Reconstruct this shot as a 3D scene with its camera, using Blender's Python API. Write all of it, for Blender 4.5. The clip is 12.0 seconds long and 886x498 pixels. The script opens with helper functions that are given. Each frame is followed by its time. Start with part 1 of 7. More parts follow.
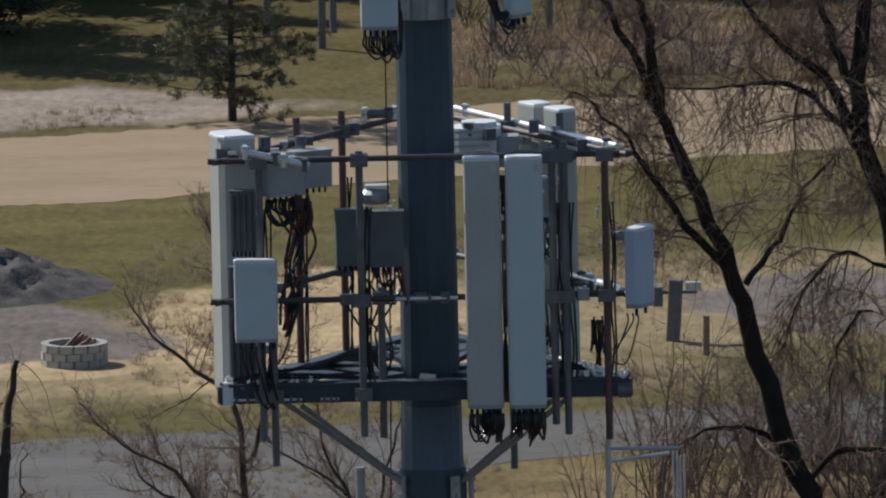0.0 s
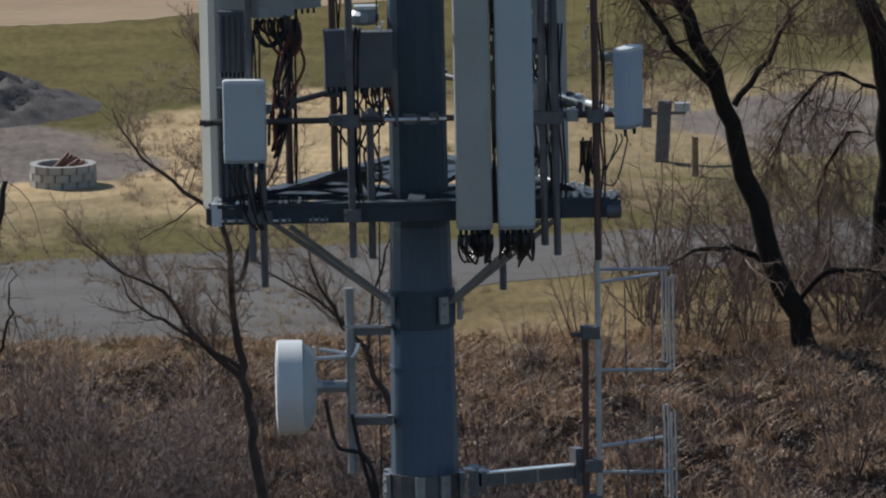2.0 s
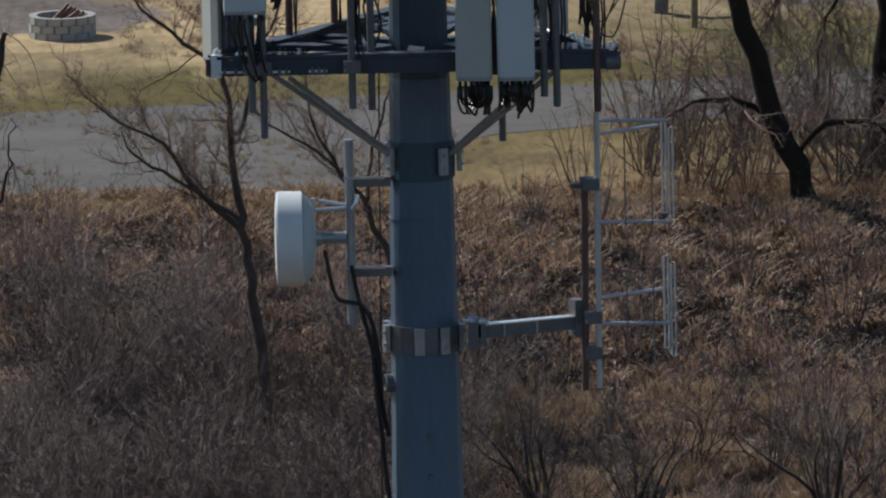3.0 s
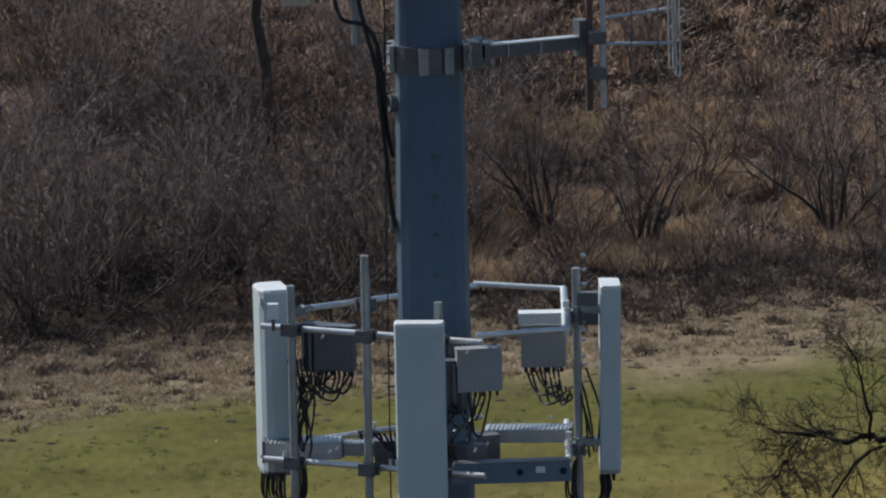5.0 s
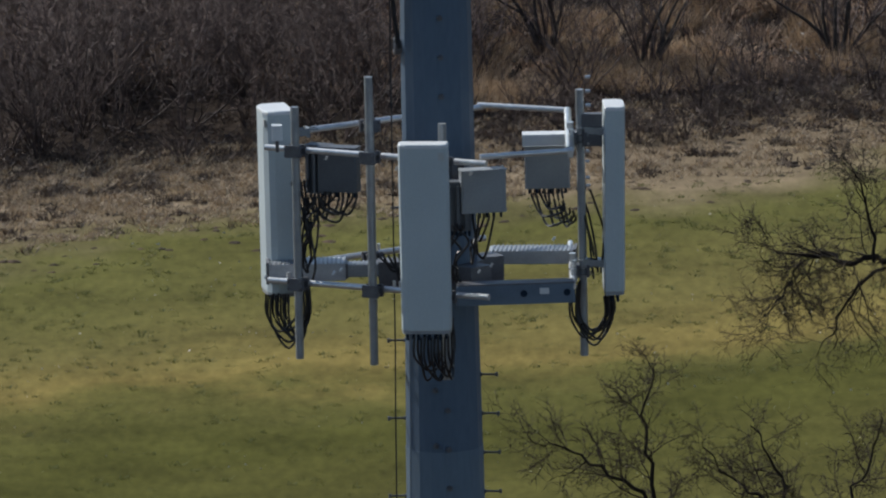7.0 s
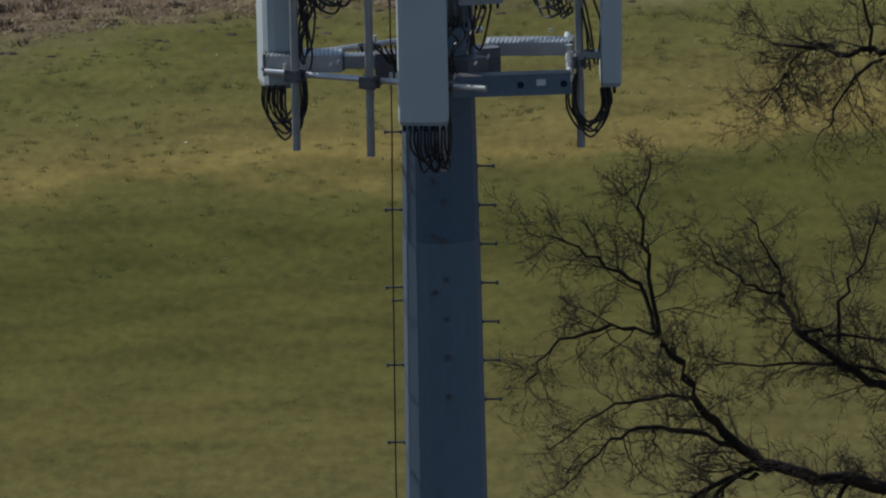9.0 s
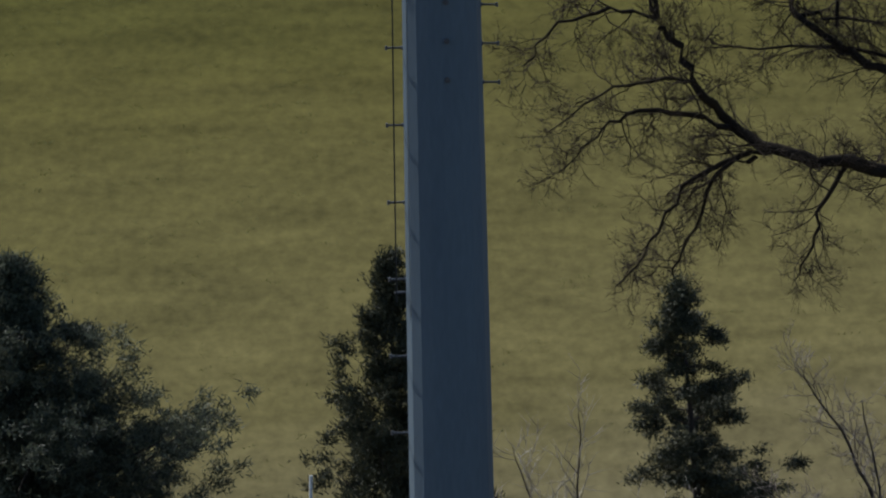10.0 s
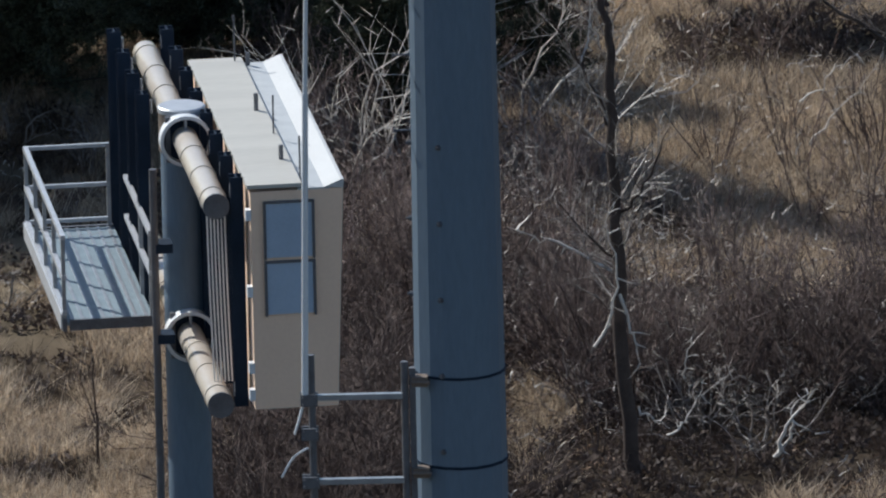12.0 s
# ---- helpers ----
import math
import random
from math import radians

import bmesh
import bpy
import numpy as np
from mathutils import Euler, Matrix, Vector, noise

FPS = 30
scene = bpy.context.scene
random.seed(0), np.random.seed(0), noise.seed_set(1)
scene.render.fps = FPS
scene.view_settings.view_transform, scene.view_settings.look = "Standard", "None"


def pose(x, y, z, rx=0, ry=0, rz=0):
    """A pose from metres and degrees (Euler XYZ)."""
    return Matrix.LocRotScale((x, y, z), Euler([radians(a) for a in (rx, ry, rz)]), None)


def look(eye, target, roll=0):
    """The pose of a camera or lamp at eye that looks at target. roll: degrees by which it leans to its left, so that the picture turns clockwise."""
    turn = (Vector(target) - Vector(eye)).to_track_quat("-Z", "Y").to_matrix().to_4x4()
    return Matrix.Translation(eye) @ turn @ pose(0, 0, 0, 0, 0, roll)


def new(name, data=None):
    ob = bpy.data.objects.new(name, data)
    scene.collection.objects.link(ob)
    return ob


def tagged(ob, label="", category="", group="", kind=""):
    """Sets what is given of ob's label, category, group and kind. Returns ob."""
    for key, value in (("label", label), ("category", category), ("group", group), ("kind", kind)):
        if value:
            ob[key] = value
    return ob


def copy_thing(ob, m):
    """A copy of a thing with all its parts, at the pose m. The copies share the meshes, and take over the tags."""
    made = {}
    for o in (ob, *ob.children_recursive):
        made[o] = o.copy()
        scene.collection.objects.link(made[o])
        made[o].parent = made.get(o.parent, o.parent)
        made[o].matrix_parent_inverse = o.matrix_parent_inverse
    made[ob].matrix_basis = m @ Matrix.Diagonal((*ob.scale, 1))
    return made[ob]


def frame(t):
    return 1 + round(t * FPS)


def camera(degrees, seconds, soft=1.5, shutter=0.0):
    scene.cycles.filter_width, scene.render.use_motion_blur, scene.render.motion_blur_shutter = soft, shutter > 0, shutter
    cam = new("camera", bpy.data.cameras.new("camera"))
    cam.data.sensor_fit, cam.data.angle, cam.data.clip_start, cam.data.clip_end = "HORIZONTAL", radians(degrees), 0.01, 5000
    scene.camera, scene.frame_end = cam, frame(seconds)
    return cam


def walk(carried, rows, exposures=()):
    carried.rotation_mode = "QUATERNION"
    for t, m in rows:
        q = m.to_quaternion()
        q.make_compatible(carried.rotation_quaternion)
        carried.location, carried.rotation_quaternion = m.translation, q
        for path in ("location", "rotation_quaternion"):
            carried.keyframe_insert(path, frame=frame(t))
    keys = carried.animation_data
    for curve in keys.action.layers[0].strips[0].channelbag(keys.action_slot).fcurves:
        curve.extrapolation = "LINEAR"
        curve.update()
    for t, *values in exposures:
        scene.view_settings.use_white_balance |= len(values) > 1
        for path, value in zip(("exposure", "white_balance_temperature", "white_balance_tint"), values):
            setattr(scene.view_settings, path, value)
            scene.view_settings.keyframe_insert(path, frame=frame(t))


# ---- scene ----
from collections import defaultdict

# The camera hangs still in the air far from the mast and tilts down along it.
DEGREES = 3.2
cam = camera(DEGREES, 12.0, soft=2.2)
EYE_AT = (0.0, -152.0, 62.0)
FIRST = pose(*EYE_AT, 90 - 7.9, 0, -0.055) @ pose(0, 0, 0, 0, 0, -1.2)
STEP = math.degrees(math.tan(radians(DEGREES / 2)) / 784)
# seconds, small turn sideways, turn downwards (both in units of STEP)
ROWS = [
    (0.0, 0, 0), (0.5, -7, 6), (0.8, -8, 42), (1.0, -9, 84), (1.5, -12, 194), (2.0, -20, 317), (2.5, -21, 444),
    (3.0, -21, 580), (3.2, -18, 635), (4.8, -14, 1024), (5.0, -14, 1075), (5.5, -15, 1202), (6.0, -18, 1329),
    (6.5, -12, 1378), (6.7, -9, 1385), (8.3, -6, 1499), (8.5, -7, 1569), (9.0, -13, 1760), (9.5, -16, 2023),
    (10.0, -16, 2321), (10.5, -18, 2620), (11.0, -24, 2926), (11.5, -20, 3231), (12.0, -23, 3530),
]
EXPOSURES = [(0.0, 0.0, 6000, 8), (8.0, -0.02, 6000, 8), (8.6, -0.12, 6000, 8), (9.3, -0.42, 6000, 8), (10.0, -0.22, 6000, 8), (10.5, -0.04, 6050, 8), (11.2, 0.22, 5900, 8), (12.0, 0.25, 5900, 8)]
walk(cam, [(t, FIRST @ pose(0, 0, 0, -STEP * down, STEP * side, 0)) for t, side, down in ROWS], EXPOSURES)

# ---- light: clear sky, sun from behind and to the left ----
SUN_WAY = Vector((-0.52, 0.50, 0.62)).normalized()
world = bpy.data.worlds.new("sky")
scene.world = world
world.use_nodes = True
wn = world.node_tree
sky = wn.nodes.new("ShaderNodeTexSky")
sky.sky_type, sky.sun_disc = "NISHITA", False
sky.sun_elevation = math.asin(SUN_WAY.z)
sky.sun_rotation = math.atan2(SUN_WAY.x, SUN_WAY.y)
sky.air_density, sky.dust_density, sky.ozone_density = 1.0, 0.6, 1.4
wn.nodes["Background"].inputs["Strength"].default_value = 0.084
wn.links.new(sky.outputs[0], wn.nodes["Background"].inputs["Color"])
sun = new("sun", bpy.data.lights.new("sun", "SUN"))
sun.data.energy, sun.data.angle, sun.data.color = 4.5, radians(0.53), (1.0, 0.94, 0.85)
sun.matrix_world = look(SUN_WAY * 300, (0, 0, 0))

# ---- materials ----
def material(name, colour, rough=0.6, metal=0.0, second=None, size=4.0, fine=60.0, amount=0.6, bump=0.0, bump_size=40.0,
             by_object=0.0, by_island=0.0, spec=0.5, stretch=(1, 1, 1), translucent=0.0):
    """A surface with two scales of variation between colour and second, and fine relief."""
    m = bpy.data.materials.new(name)
    m.use_nodes = True
    t = m.node_tree
    n, link = t.nodes, t.links.new
    b = n["Principled BSDF"]
    b.inputs["Roughness"].default_value, b.inputs["Metallic"].default_value = rough, metal
    b.inputs["Specular IOR Level"].default_value = spec
    second = second or tuple(c * 0.7 for c in colour)
    co = n.new("ShaderNodeTexCoord")
    mp = n.new("ShaderNodeMapping")
    mp.inputs["Scale"].default_value = stretch
    link(co.outputs["Object"], mp.inputs["Vector"])
    big, small = n.new("ShaderNodeTexNoise"), n.new("ShaderNodeTexNoise")
    big.inputs["Scale"].default_value, small.inputs["Scale"].default_value = size, fine
    big.inputs["Detail"].default_value, small.inputs["Detail"].default_value = 5, 3
    link(mp.outputs[0], big.inputs["Vector"]), link(mp.outputs[0], small.inputs["Vector"])
    add = n.new("ShaderNodeMath")
    add.operation = "MULTIPLY_ADD"
    add.inputs[1].default_value = 0.45
    link(small.outputs[0], add.inputs[0])
    sc = n.new("ShaderNodeMath")
    sc.operation = "MULTIPLY"
    sc.inputs[1].default_value = 0.6
    link(big.outputs[0], sc.inputs[0])
    link(sc.outputs[0], add.inputs[2])
    last = add.outputs[0]
    for share, node, out in ((by_object, "ShaderNodeObjectInfo", "Random"), (by_island, "ShaderNodeNewGeometry", "Random Per Island")):
        if share:
            info, ad = n.new(node), n.new("ShaderNodeMath")
            ad.operation = "MULTIPLY_ADD"
            ad.inputs[1].default_value = share
            link(info.outputs[out], ad.inputs[0]), link(last, ad.inputs[2])
            off = n.new("ShaderNodeMath")
            off.operation = "SUBTRACT"
            off.inputs[1].default_value = share / 2
            link(ad.outputs[0], off.inputs[0])
            last = off.outputs[0]
    ramp = n.new("ShaderNodeMapRange")
    ramp.inputs["From Min"].default_value, ramp.inputs["From Max"].default_value = 0.52 - 0.3 * amount, 0.52 + 0.3 * amount
    ramp.interpolation_type = "SMOOTHSTEP"
    link(last, ramp.inputs["Value"])
    mix = n.new("ShaderNodeMix")
    mix.data_type = "RGBA"
    mix.inputs["A"].default_value, mix.inputs["B"].default_value = (*second, 1), (*colour, 1)
    link(ramp.outputs[0], mix.inputs["Factor"])
    link(mix.outputs["Result"], b.inputs["Base Color"])
    if bump:
        tex, bn = n.new("ShaderNodeTexNoise"), n.new("ShaderNodeBump")
        tex.inputs["Scale"].default_value, tex.inputs["Detail"].default_value = bump_size, 4
        bn.inputs["Strength"].default_value, bn.inputs["Distance"].default_value = bump, 0.4 / bump_size
        link(mp.outputs[0], tex.inputs["Vector"]), link(tex.outputs[0], bn.inputs["Height"])
        link(bn.outputs[0], b.inputs["Normal"])
    if translucent:
        tr, ms = n.new("ShaderNodeBsdfTranslucent"), n.new("ShaderNodeMixShader")
        ms.inputs[0].default_value = translucent
        link(mix.outputs["Result"], tr.inputs["Color"])
        link(b.outputs[0], ms.inputs[1]), link(tr.outputs[0], ms.inputs[2])
        link(ms.outputs[0], n["Material Output"].inputs[0])
    return m


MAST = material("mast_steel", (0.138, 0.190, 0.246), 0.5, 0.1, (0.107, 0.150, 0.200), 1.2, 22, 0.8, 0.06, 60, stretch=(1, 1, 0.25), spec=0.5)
# the same steel twice more, dimmer light higher up put into the colour
MAST_MID = material("mast_steel_toned_down", (0.102, 0.146, 0.205), 0.5, 0.08, (0.078, 0.115, 0.168), 1.2, 22, 0.8, 0.08, 60, stretch=(1, 1, 0.25), spec=0.4)
MAST_TOP = material("mast_steel_toned_dark", (0.060, 0.090, 0.118), 0.55, 0.05, (0.042, 0.066, 0.090), 1.2, 22, 0.8, 0.1, 60, stretch=(1, 1, 0.25), spec=0.35)
BEAM = material("navy_weathered_steel", (0.040, 0.056, 0.078), 0.55, 0.1, (0.026, 0.037, 0.052), 3, 30, 0.8, 0.1, 60)
# radome with the blue sky reflection put into its colour
PANEL_BLUE = material("sky_tinted_radome", (0.46, 0.53, 0.64), 0.4, 0.0, (0.40, 0.46, 0.57), 2, 40, 0.9)
GALV = material("galvanised_steel", (0.38, 0.40, 0.42), 0.42, 0.5, (0.25, 0.265, 0.285), 6, 70, 0.8, 0.1, 90)
GALV_DULL = material("weathered_galvanised", (0.165, 0.168, 0.182), 0.5, 0.3, (0.085, 0.084, 0.092), 5, 60, 0.9, 0.15, 80)
BRIGHT = material("bright_zinc", (0.84, 0.84, 0.83), 0.30, 0.65, (0.62, 0.62, 0.62), 9, 80, 0.7)
PLATE_BLUE = material("blue_grey_plate", (0.150, 0.200, 0.265), 0.5, 0.2, (0.110, 0.150, 0.205), 5, 50, 0.8)
DECK = material("blue_grey_decking", (0.25, 0.31, 0.34), 0.5, 0.2, (0.19, 0.235, 0.26), 5, 50, 0.8)
RAIL = material("fresh_zinc_rail", (0.55, 0.56, 0.58), 0.4, 0.3, (0.42, 0.43, 0.45), 8, 70, 0.7)
RADOME = material("grey_radome", (0.53, 0.585, 0.60), 0.5, 0.0, (0.46, 0.515, 0.53), 2, 40, 0.9)
RADOME_TAN = material("aged_radome", (0.46, 0.46, 0.42), 0.55, 0.0, (0.38, 0.38, 0.35), 2, 40, 0.9)
WHITE = material("white_plastic", (0.74, 0.75, 0.75), 0.45, 0.0, (0.64, 0.65, 0.66), 3, 50, 0.8)
RADIO = material("radio_case", (0.33, 0.345, 0.355), 0.5, 0.05, (0.26, 0.27, 0.28), 4, 50, 0.8)
RADIO_PALE = material("pale_radio_case", (0.52, 0.53, 0.52), 0.5, 0.05, (0.42, 0.43, 0.43), 4, 50, 0.8)
DARK = material("dark_radio_case", (0.12, 0.13, 0.145), 0.5, 0.1, (0.085, 0.092, 0.105), 4, 50, 0.8)
CABLE = material("black_cable", (0.022, 0.022, 0.025), 0.38, 0.0, (0.012, 0.012, 0.014), 6, 60, 0.8)
RUST = material("oxide_red", (0.24, 0.10, 0.06), 0.7, 0.0, (0.12, 0.06, 0.045), 9, 60, 0.8)
RAIL_DARK = material("dark_weathered_rail", (0.085, 0.074, 0.072), 0.55, 0.2, (0.050, 0.044, 0.045), 5, 60, 0.9, 0.15, 80)
RUST_PIPE = material("rust_brown_pipe", (0.150, 0.088, 0.075), 0.6, 0.2, (0.085, 0.052, 0.048), 5, 40, 0.9, 0.1, 80)
RUST_TAN = material("brown_weathered_paint", (0.20, 0.15, 0.115), 0.6, 0.0, (0.13, 0.10, 0.08), 3, 30, 0.8)
CREAM = material("cream_paint", (0.52, 0.465, 0.40), 0.22, 0.0, (0.46, 0.405, 0.345), 2, 30, 0.8)
BOARD_WHITE = material("white_sheet_metal", (0.50, 0.475, 0.42), 0.55, 0.0, (0.415, 0.395, 0.35), 0.8, 12, 0.8, stretch=(0.5, 3, 1))
# white sheet lighter than the roof's: sun on the upstand put into the colour
UPSTAND = material("sunlit_white_sheet", (0.54, 0.535, 0.515), 0.5, 0.0, (0.48, 0.475, 0.46), 0.8, 20, 0.8)
BOARD_TAN = material("tan_sheet_metal", (0.90, 0.66, 0.48), 0.45, 0.0, (0.82, 0.59, 0.425), 0.8, 20, 0.8)
BOARD_BLUE = material("grey_blue_louver", (0.42, 0.52, 0.64), 0.35, 0.1, (0.36, 0.45, 0.56), 2, 30, 0.8)
BLACK = material("black_paint", (0.016, 0.030, 0.055), 0.7, 0.0, (0.010, 0.018, 0.032), 3, 30, 0.8, spec=0.15)
STAKE_WOOD = material("weathered_tan_wood", (0.30, 0.215, 0.13), 0.85, 0.0, (0.16, 0.11, 0.07), 4, 30, 0.9, 0.4, 30)
CONCRETE = material("concrete", (0.400, 0.384, 0.352), 0.9, 0.0, (0.288, 0.272, 0.248), 3, 40, 0.9, 0.4, 60)
BARK = material("dark_bark", (0.060, 0.046, 0.038), 0.9, 0.0, (0.028, 0.022, 0.019), 3, 30, 0.9, 0.5, 30)
OAK_BARK = material("near_black_bark", (0.034, 0.028, 0.023), 0.95, 0.0, (0.018, 0.015, 0.013), 3, 30, 0.9, 0.5, 30, spec=0.1)
BARK_BROWN = material("brown_bark", (0.105, 0.078, 0.064), 0.9, 0.0, (0.05, 0.037, 0.031), 3, 30, 0.9, 0.5, 30, spec=0.2)
TWIG = material("grey_brown_twig", (0.25, 0.21, 0.185), 0.5, 0.0, (0.085, 0.066, 0.056), 1.5, 20, 0.9, by_island=0.7, spec=0.35)
PALE_TWIG = material("pale_grey_twig", (0.36, 0.32, 0.285), 0.5, 0.0, (0.14, 0.115, 0.10), 1.5, 20, 0.9, by_island=0.7, spec=0.4)
PALE_WOOD = material("bleached_dead_wood", (0.74, 0.68, 0.60), 0.5, 0.0, (0.46, 0.40, 0.34), 4, 30, 0.9, spec=0.4)
STRAW_GLINT = material("glint_pale_leaf", (0.75, 0.70, 0.60), 0.4, 0.0, (0.55, 0.48, 0.38), 2, 20, 0.9, by_island=0.5, spec=0.6)
# stems and vine ends coloured pale as highlights on the twigs
CURL = material("glint_pale_stems", (0.66, 0.585, 0.50), 0.45, 0.0, (0.20, 0.16, 0.13), 1.5, 20, 0.9, by_island=0.9, spec=0.5)
TREE_TWIG = material("red_brown_tree_twig", (0.215, 0.142, 0.105), 0.6, 0.0, (0.10, 0.067, 0.052), 1.5, 20, 0.9, by_island=0.5, spec=0.18)
# darker twig for thick brush, its own shade put into the colour
TWIG_SHADED = material("shade_dark_twig", (0.128, 0.088, 0.073), 0.7, 0.0, (0.046, 0.032, 0.028), 1.5, 20, 0.9, by_island=0.5, spec=0.25)
OAK_TWIG = material("dull_dark_twig", (0.064, 0.050, 0.040), 0.9, 0.0, (0.028, 0.022, 0.018), 1.5, 20, 0.9, by_island=0.6, spec=0.12)
RED_CABLE = material("red_brown_cable", (0.20, 0.05, 0.03), 0.5, 0.0, (0.10, 0.03, 0.02), 6, 60, 0.8)
TWIG_RED = material("red_brown_twig", (0.160, 0.112, 0.096), 0.65, 0.0, (0.064, 0.046, 0.040), 1.5, 20, 0.9, by_island=0.6, spec=0.25)
TWIG_HAZE = material("red_grey_twig", (0.26, 0.19, 0.168), 0.6, 0.0, (0.11, 0.08, 0.07), 1.5, 20, 0.9, by_island=0.6, spec=0.3)
NEEDLE = material("dark_spruce_needles", (0.080, 0.084, 0.048), 0.6, 0.0, (0.034, 0.038, 0.025), 0.8, 8, 0.9, by_island=0.5, spec=0.25, translucent=0.15)
NEEDLE_OLIVE = material("olive_pine_needles", (0.125, 0.122, 0.062), 0.6, 0.0, (0.05, 0.05, 0.027), 0.6, 8, 0.9, by_island=0.5, translucent=0.3)
NEEDLE_BLUE = material("grey_green_pine_needles", (0.150, 0.166, 0.110), 0.6, 0.0, (0.034, 0.041, 0.031), 0.6, 8, 0.9, by_island=0.6, spec=0.25, translucent=0.25)
STRAW = material("dead_straw", (0.468, 0.365, 0.234), 0.7, 0.0, (0.243, 0.169, 0.103), 0.7, 9, 0.9, by_island=0.7, translucent=0.25)
WEED_DARK = material("dark_and_shaded_cover", (0.13, 0.092, 0.064), 0.8, 0.0, (0.05, 0.036, 0.027), 0.5, 9, 0.9, by_island=0.7, translucent=0.2)
STRAW_PALE = material("pale_dead_straw", (0.72, 0.575, 0.405), 0.7, 0.0, (0.225, 0.165, 0.115), 0.45, 9, 0.9, by_island=0.7, translucent=0.4)
STRAW_TAN = material("orange_tan_straw", (0.56, 0.405, 0.25), 0.7, 0.0, (0.22, 0.148, 0.092), 0.7, 9, 0.9, by_island=0.7, translucent=0.3)
STRAW_BROWN = material("brown_dead_weeds", (0.50, 0.36, 0.25), 0.6, 0.0, (0.155, 0.104, 0.074), 0.5, 9, 0.9, by_island=0.7, translucent=0.25)
LITTER_BROWN = material("brown_dead_leaves", (0.54, 0.37, 0.245), 0.7, 0.0, (0.125, 0.083, 0.060), 0.5, 9, 0.9, by_island=0.8, translucent=0.25, spec=0.35)
LITTER_TAN = material("tan_dead_leaves", (0.52, 0.36, 0.215), 0.7, 0.0, (0.22, 0.145, 0.085), 0.5, 9, 0.9, by_island=0.8, translucent=0.25, spec=0.3)
LITTER_DARK = material("dark_and_shaded_leaves", (0.120, 0.084, 0.064), 0.75, 0.0, (0.058, 0.042, 0.034), 0.5, 9, 0.9, by_island=0.8, translucent=0.15, spec=0.3)
TURF = material("dark_torn_turf", (0.105, 0.072, 0.045), 0.9, 0.0, (0.045, 0.032, 0.022), 1.6, 14, 0.9, 0.6, 20, by_island=0.6, spec=0.15)
GREEN = material("short_lawn_grass", (0.187, 0.187, 0.058), 0.8, 0.0, (0.122, 0.130, 0.036), 0.5, 9, 0.9, by_island=0.7, translucent=0.25)


# ---- building tools ----
class Build:
    """Gathers tubes, boxes and blades into one mesh."""

    def __init__(self):
        self.v, self.f = [], []

    def tube(self, path, r, n=8, r2=None, caps=True):
        path = [Vector(p) for p in path]
        r2 = r if r2 is None else r2
        base, k = len(self.v), len(path)
        for i, p in enumerate(path):
            way = (path[min(i + 1, k - 1)] - path[max(i - 1, 0)]).normalized()
            side = way.cross(Vector((0, 0, 1)) if abs(way.z) < 0.9 else Vector((0, 1, 0))).normalized()
            up = side.cross(way)
            rr = r + (r2 - r) * i / max(k - 1, 1)
            for j in range(n):
                a = 2 * math.pi * j / n
                self.v.append(p + side * (rr * math.cos(a)) + up * (rr * math.sin(a)))
        for i in range(k - 1):
            for j in range(n):
                a, b = base + i * n + j, base + i * n + (j + 1) % n
                self.f.append((a, b, b + n, a + n))
        if caps:
            self.f.append(tuple(base + j for j in reversed(range(n))))
            self.f.append(tuple(base + (k - 1) * n + j for j in range(n)))
        return self

    def box(self, c, size, turn=None, cut=0.0):
        """A box with its middle at c; cut: the width of its chamfered upright edges."""
        c, (x, y, z) = Vector(c), [s / 2 for s in size]
        k = min(cut, x * 0.9, y * 0.9)
        if k:
            ring = [(-x + k, -y), (x - k, -y), (x, -y + k), (x, y - k), (x - k, y), (-x + k, y), (-x, y - k), (-x, -y + k)]
        else:
            ring = [(-x, -y), (x, -y), (x, y), (-x, y)]
        return self.prism(ring, -z, z, c, turn)

    def prism(self, ring, z0, z1, c=(0, 0, 0), turn=None, cap=0.0):
        """An outline raised from z0 to z1; cap: a chamfer round both ends."""
        c, base, n = Vector(c), len(self.v), len(ring)
        mx, my = sum(p[0] for p in ring) / n, sum(p[1] for p in ring) / n
        rows = [(z0, 1), (z1, 1)]
        if cap:
            w = max(abs(p[0] - mx) for p in ring)
            s = 1 - cap / max(w, 0.01)
            rows = [(z0, s), (z0 + cap, 1), (z1 - cap, 1), (z1, s)]
        for z, s in rows:
            for x, y in ring:
                p = Vector((mx + (x - mx) * s, my + (y - my) * s, z))
                self.v.append(c + (turn @ p if turn else p))
        for i in range(len(rows) - 1):
            for j in range(n):
                a, b = base + i * n + j, base + i * n + (j + 1) % n
                self.f.append((a, b, b + n, a + n))
        self.f.append(tuple(base + j for j in reversed(range(n))))
        self.f.append(tuple(base + (len(rows) - 1) * n + j for j in range(n)))
        return self

    def lathe(self, profile, c=(0, 0, 0), turn=None, n=24):
        """Rings (radius, z) about the z axis, closed at both ends."""
        c, base = Vector(c), len(self.v)
        for r, z in profile:
            for j in range(n):
                a = 2 * math.pi * j / n
                p = Vector((r * math.cos(a), r * math.sin(a), z))
                self.v.append(c + (turn @ p if turn else p))
        for i in range(len(profile) - 1):
            for j in range(n):
                a, b = base + i * n + j, base + i * n + (j + 1) % n
                self.f.append((a, b, b + n, a + n))
        self.f.append(tuple(base + j for j in reversed(range(n))))
        self.f.append(tuple(base + (len(profile) - 1) * n + j for j in range(n)))
        return self

    def tri(self, a, b, c):
        k = len(self.v)
        self.v += [a, b, c]
        self.f.append((k, k + 1, k + 2))

    def mesh(self, name, mat, smooth=False):
        me = bpy.data.meshes.new(name)
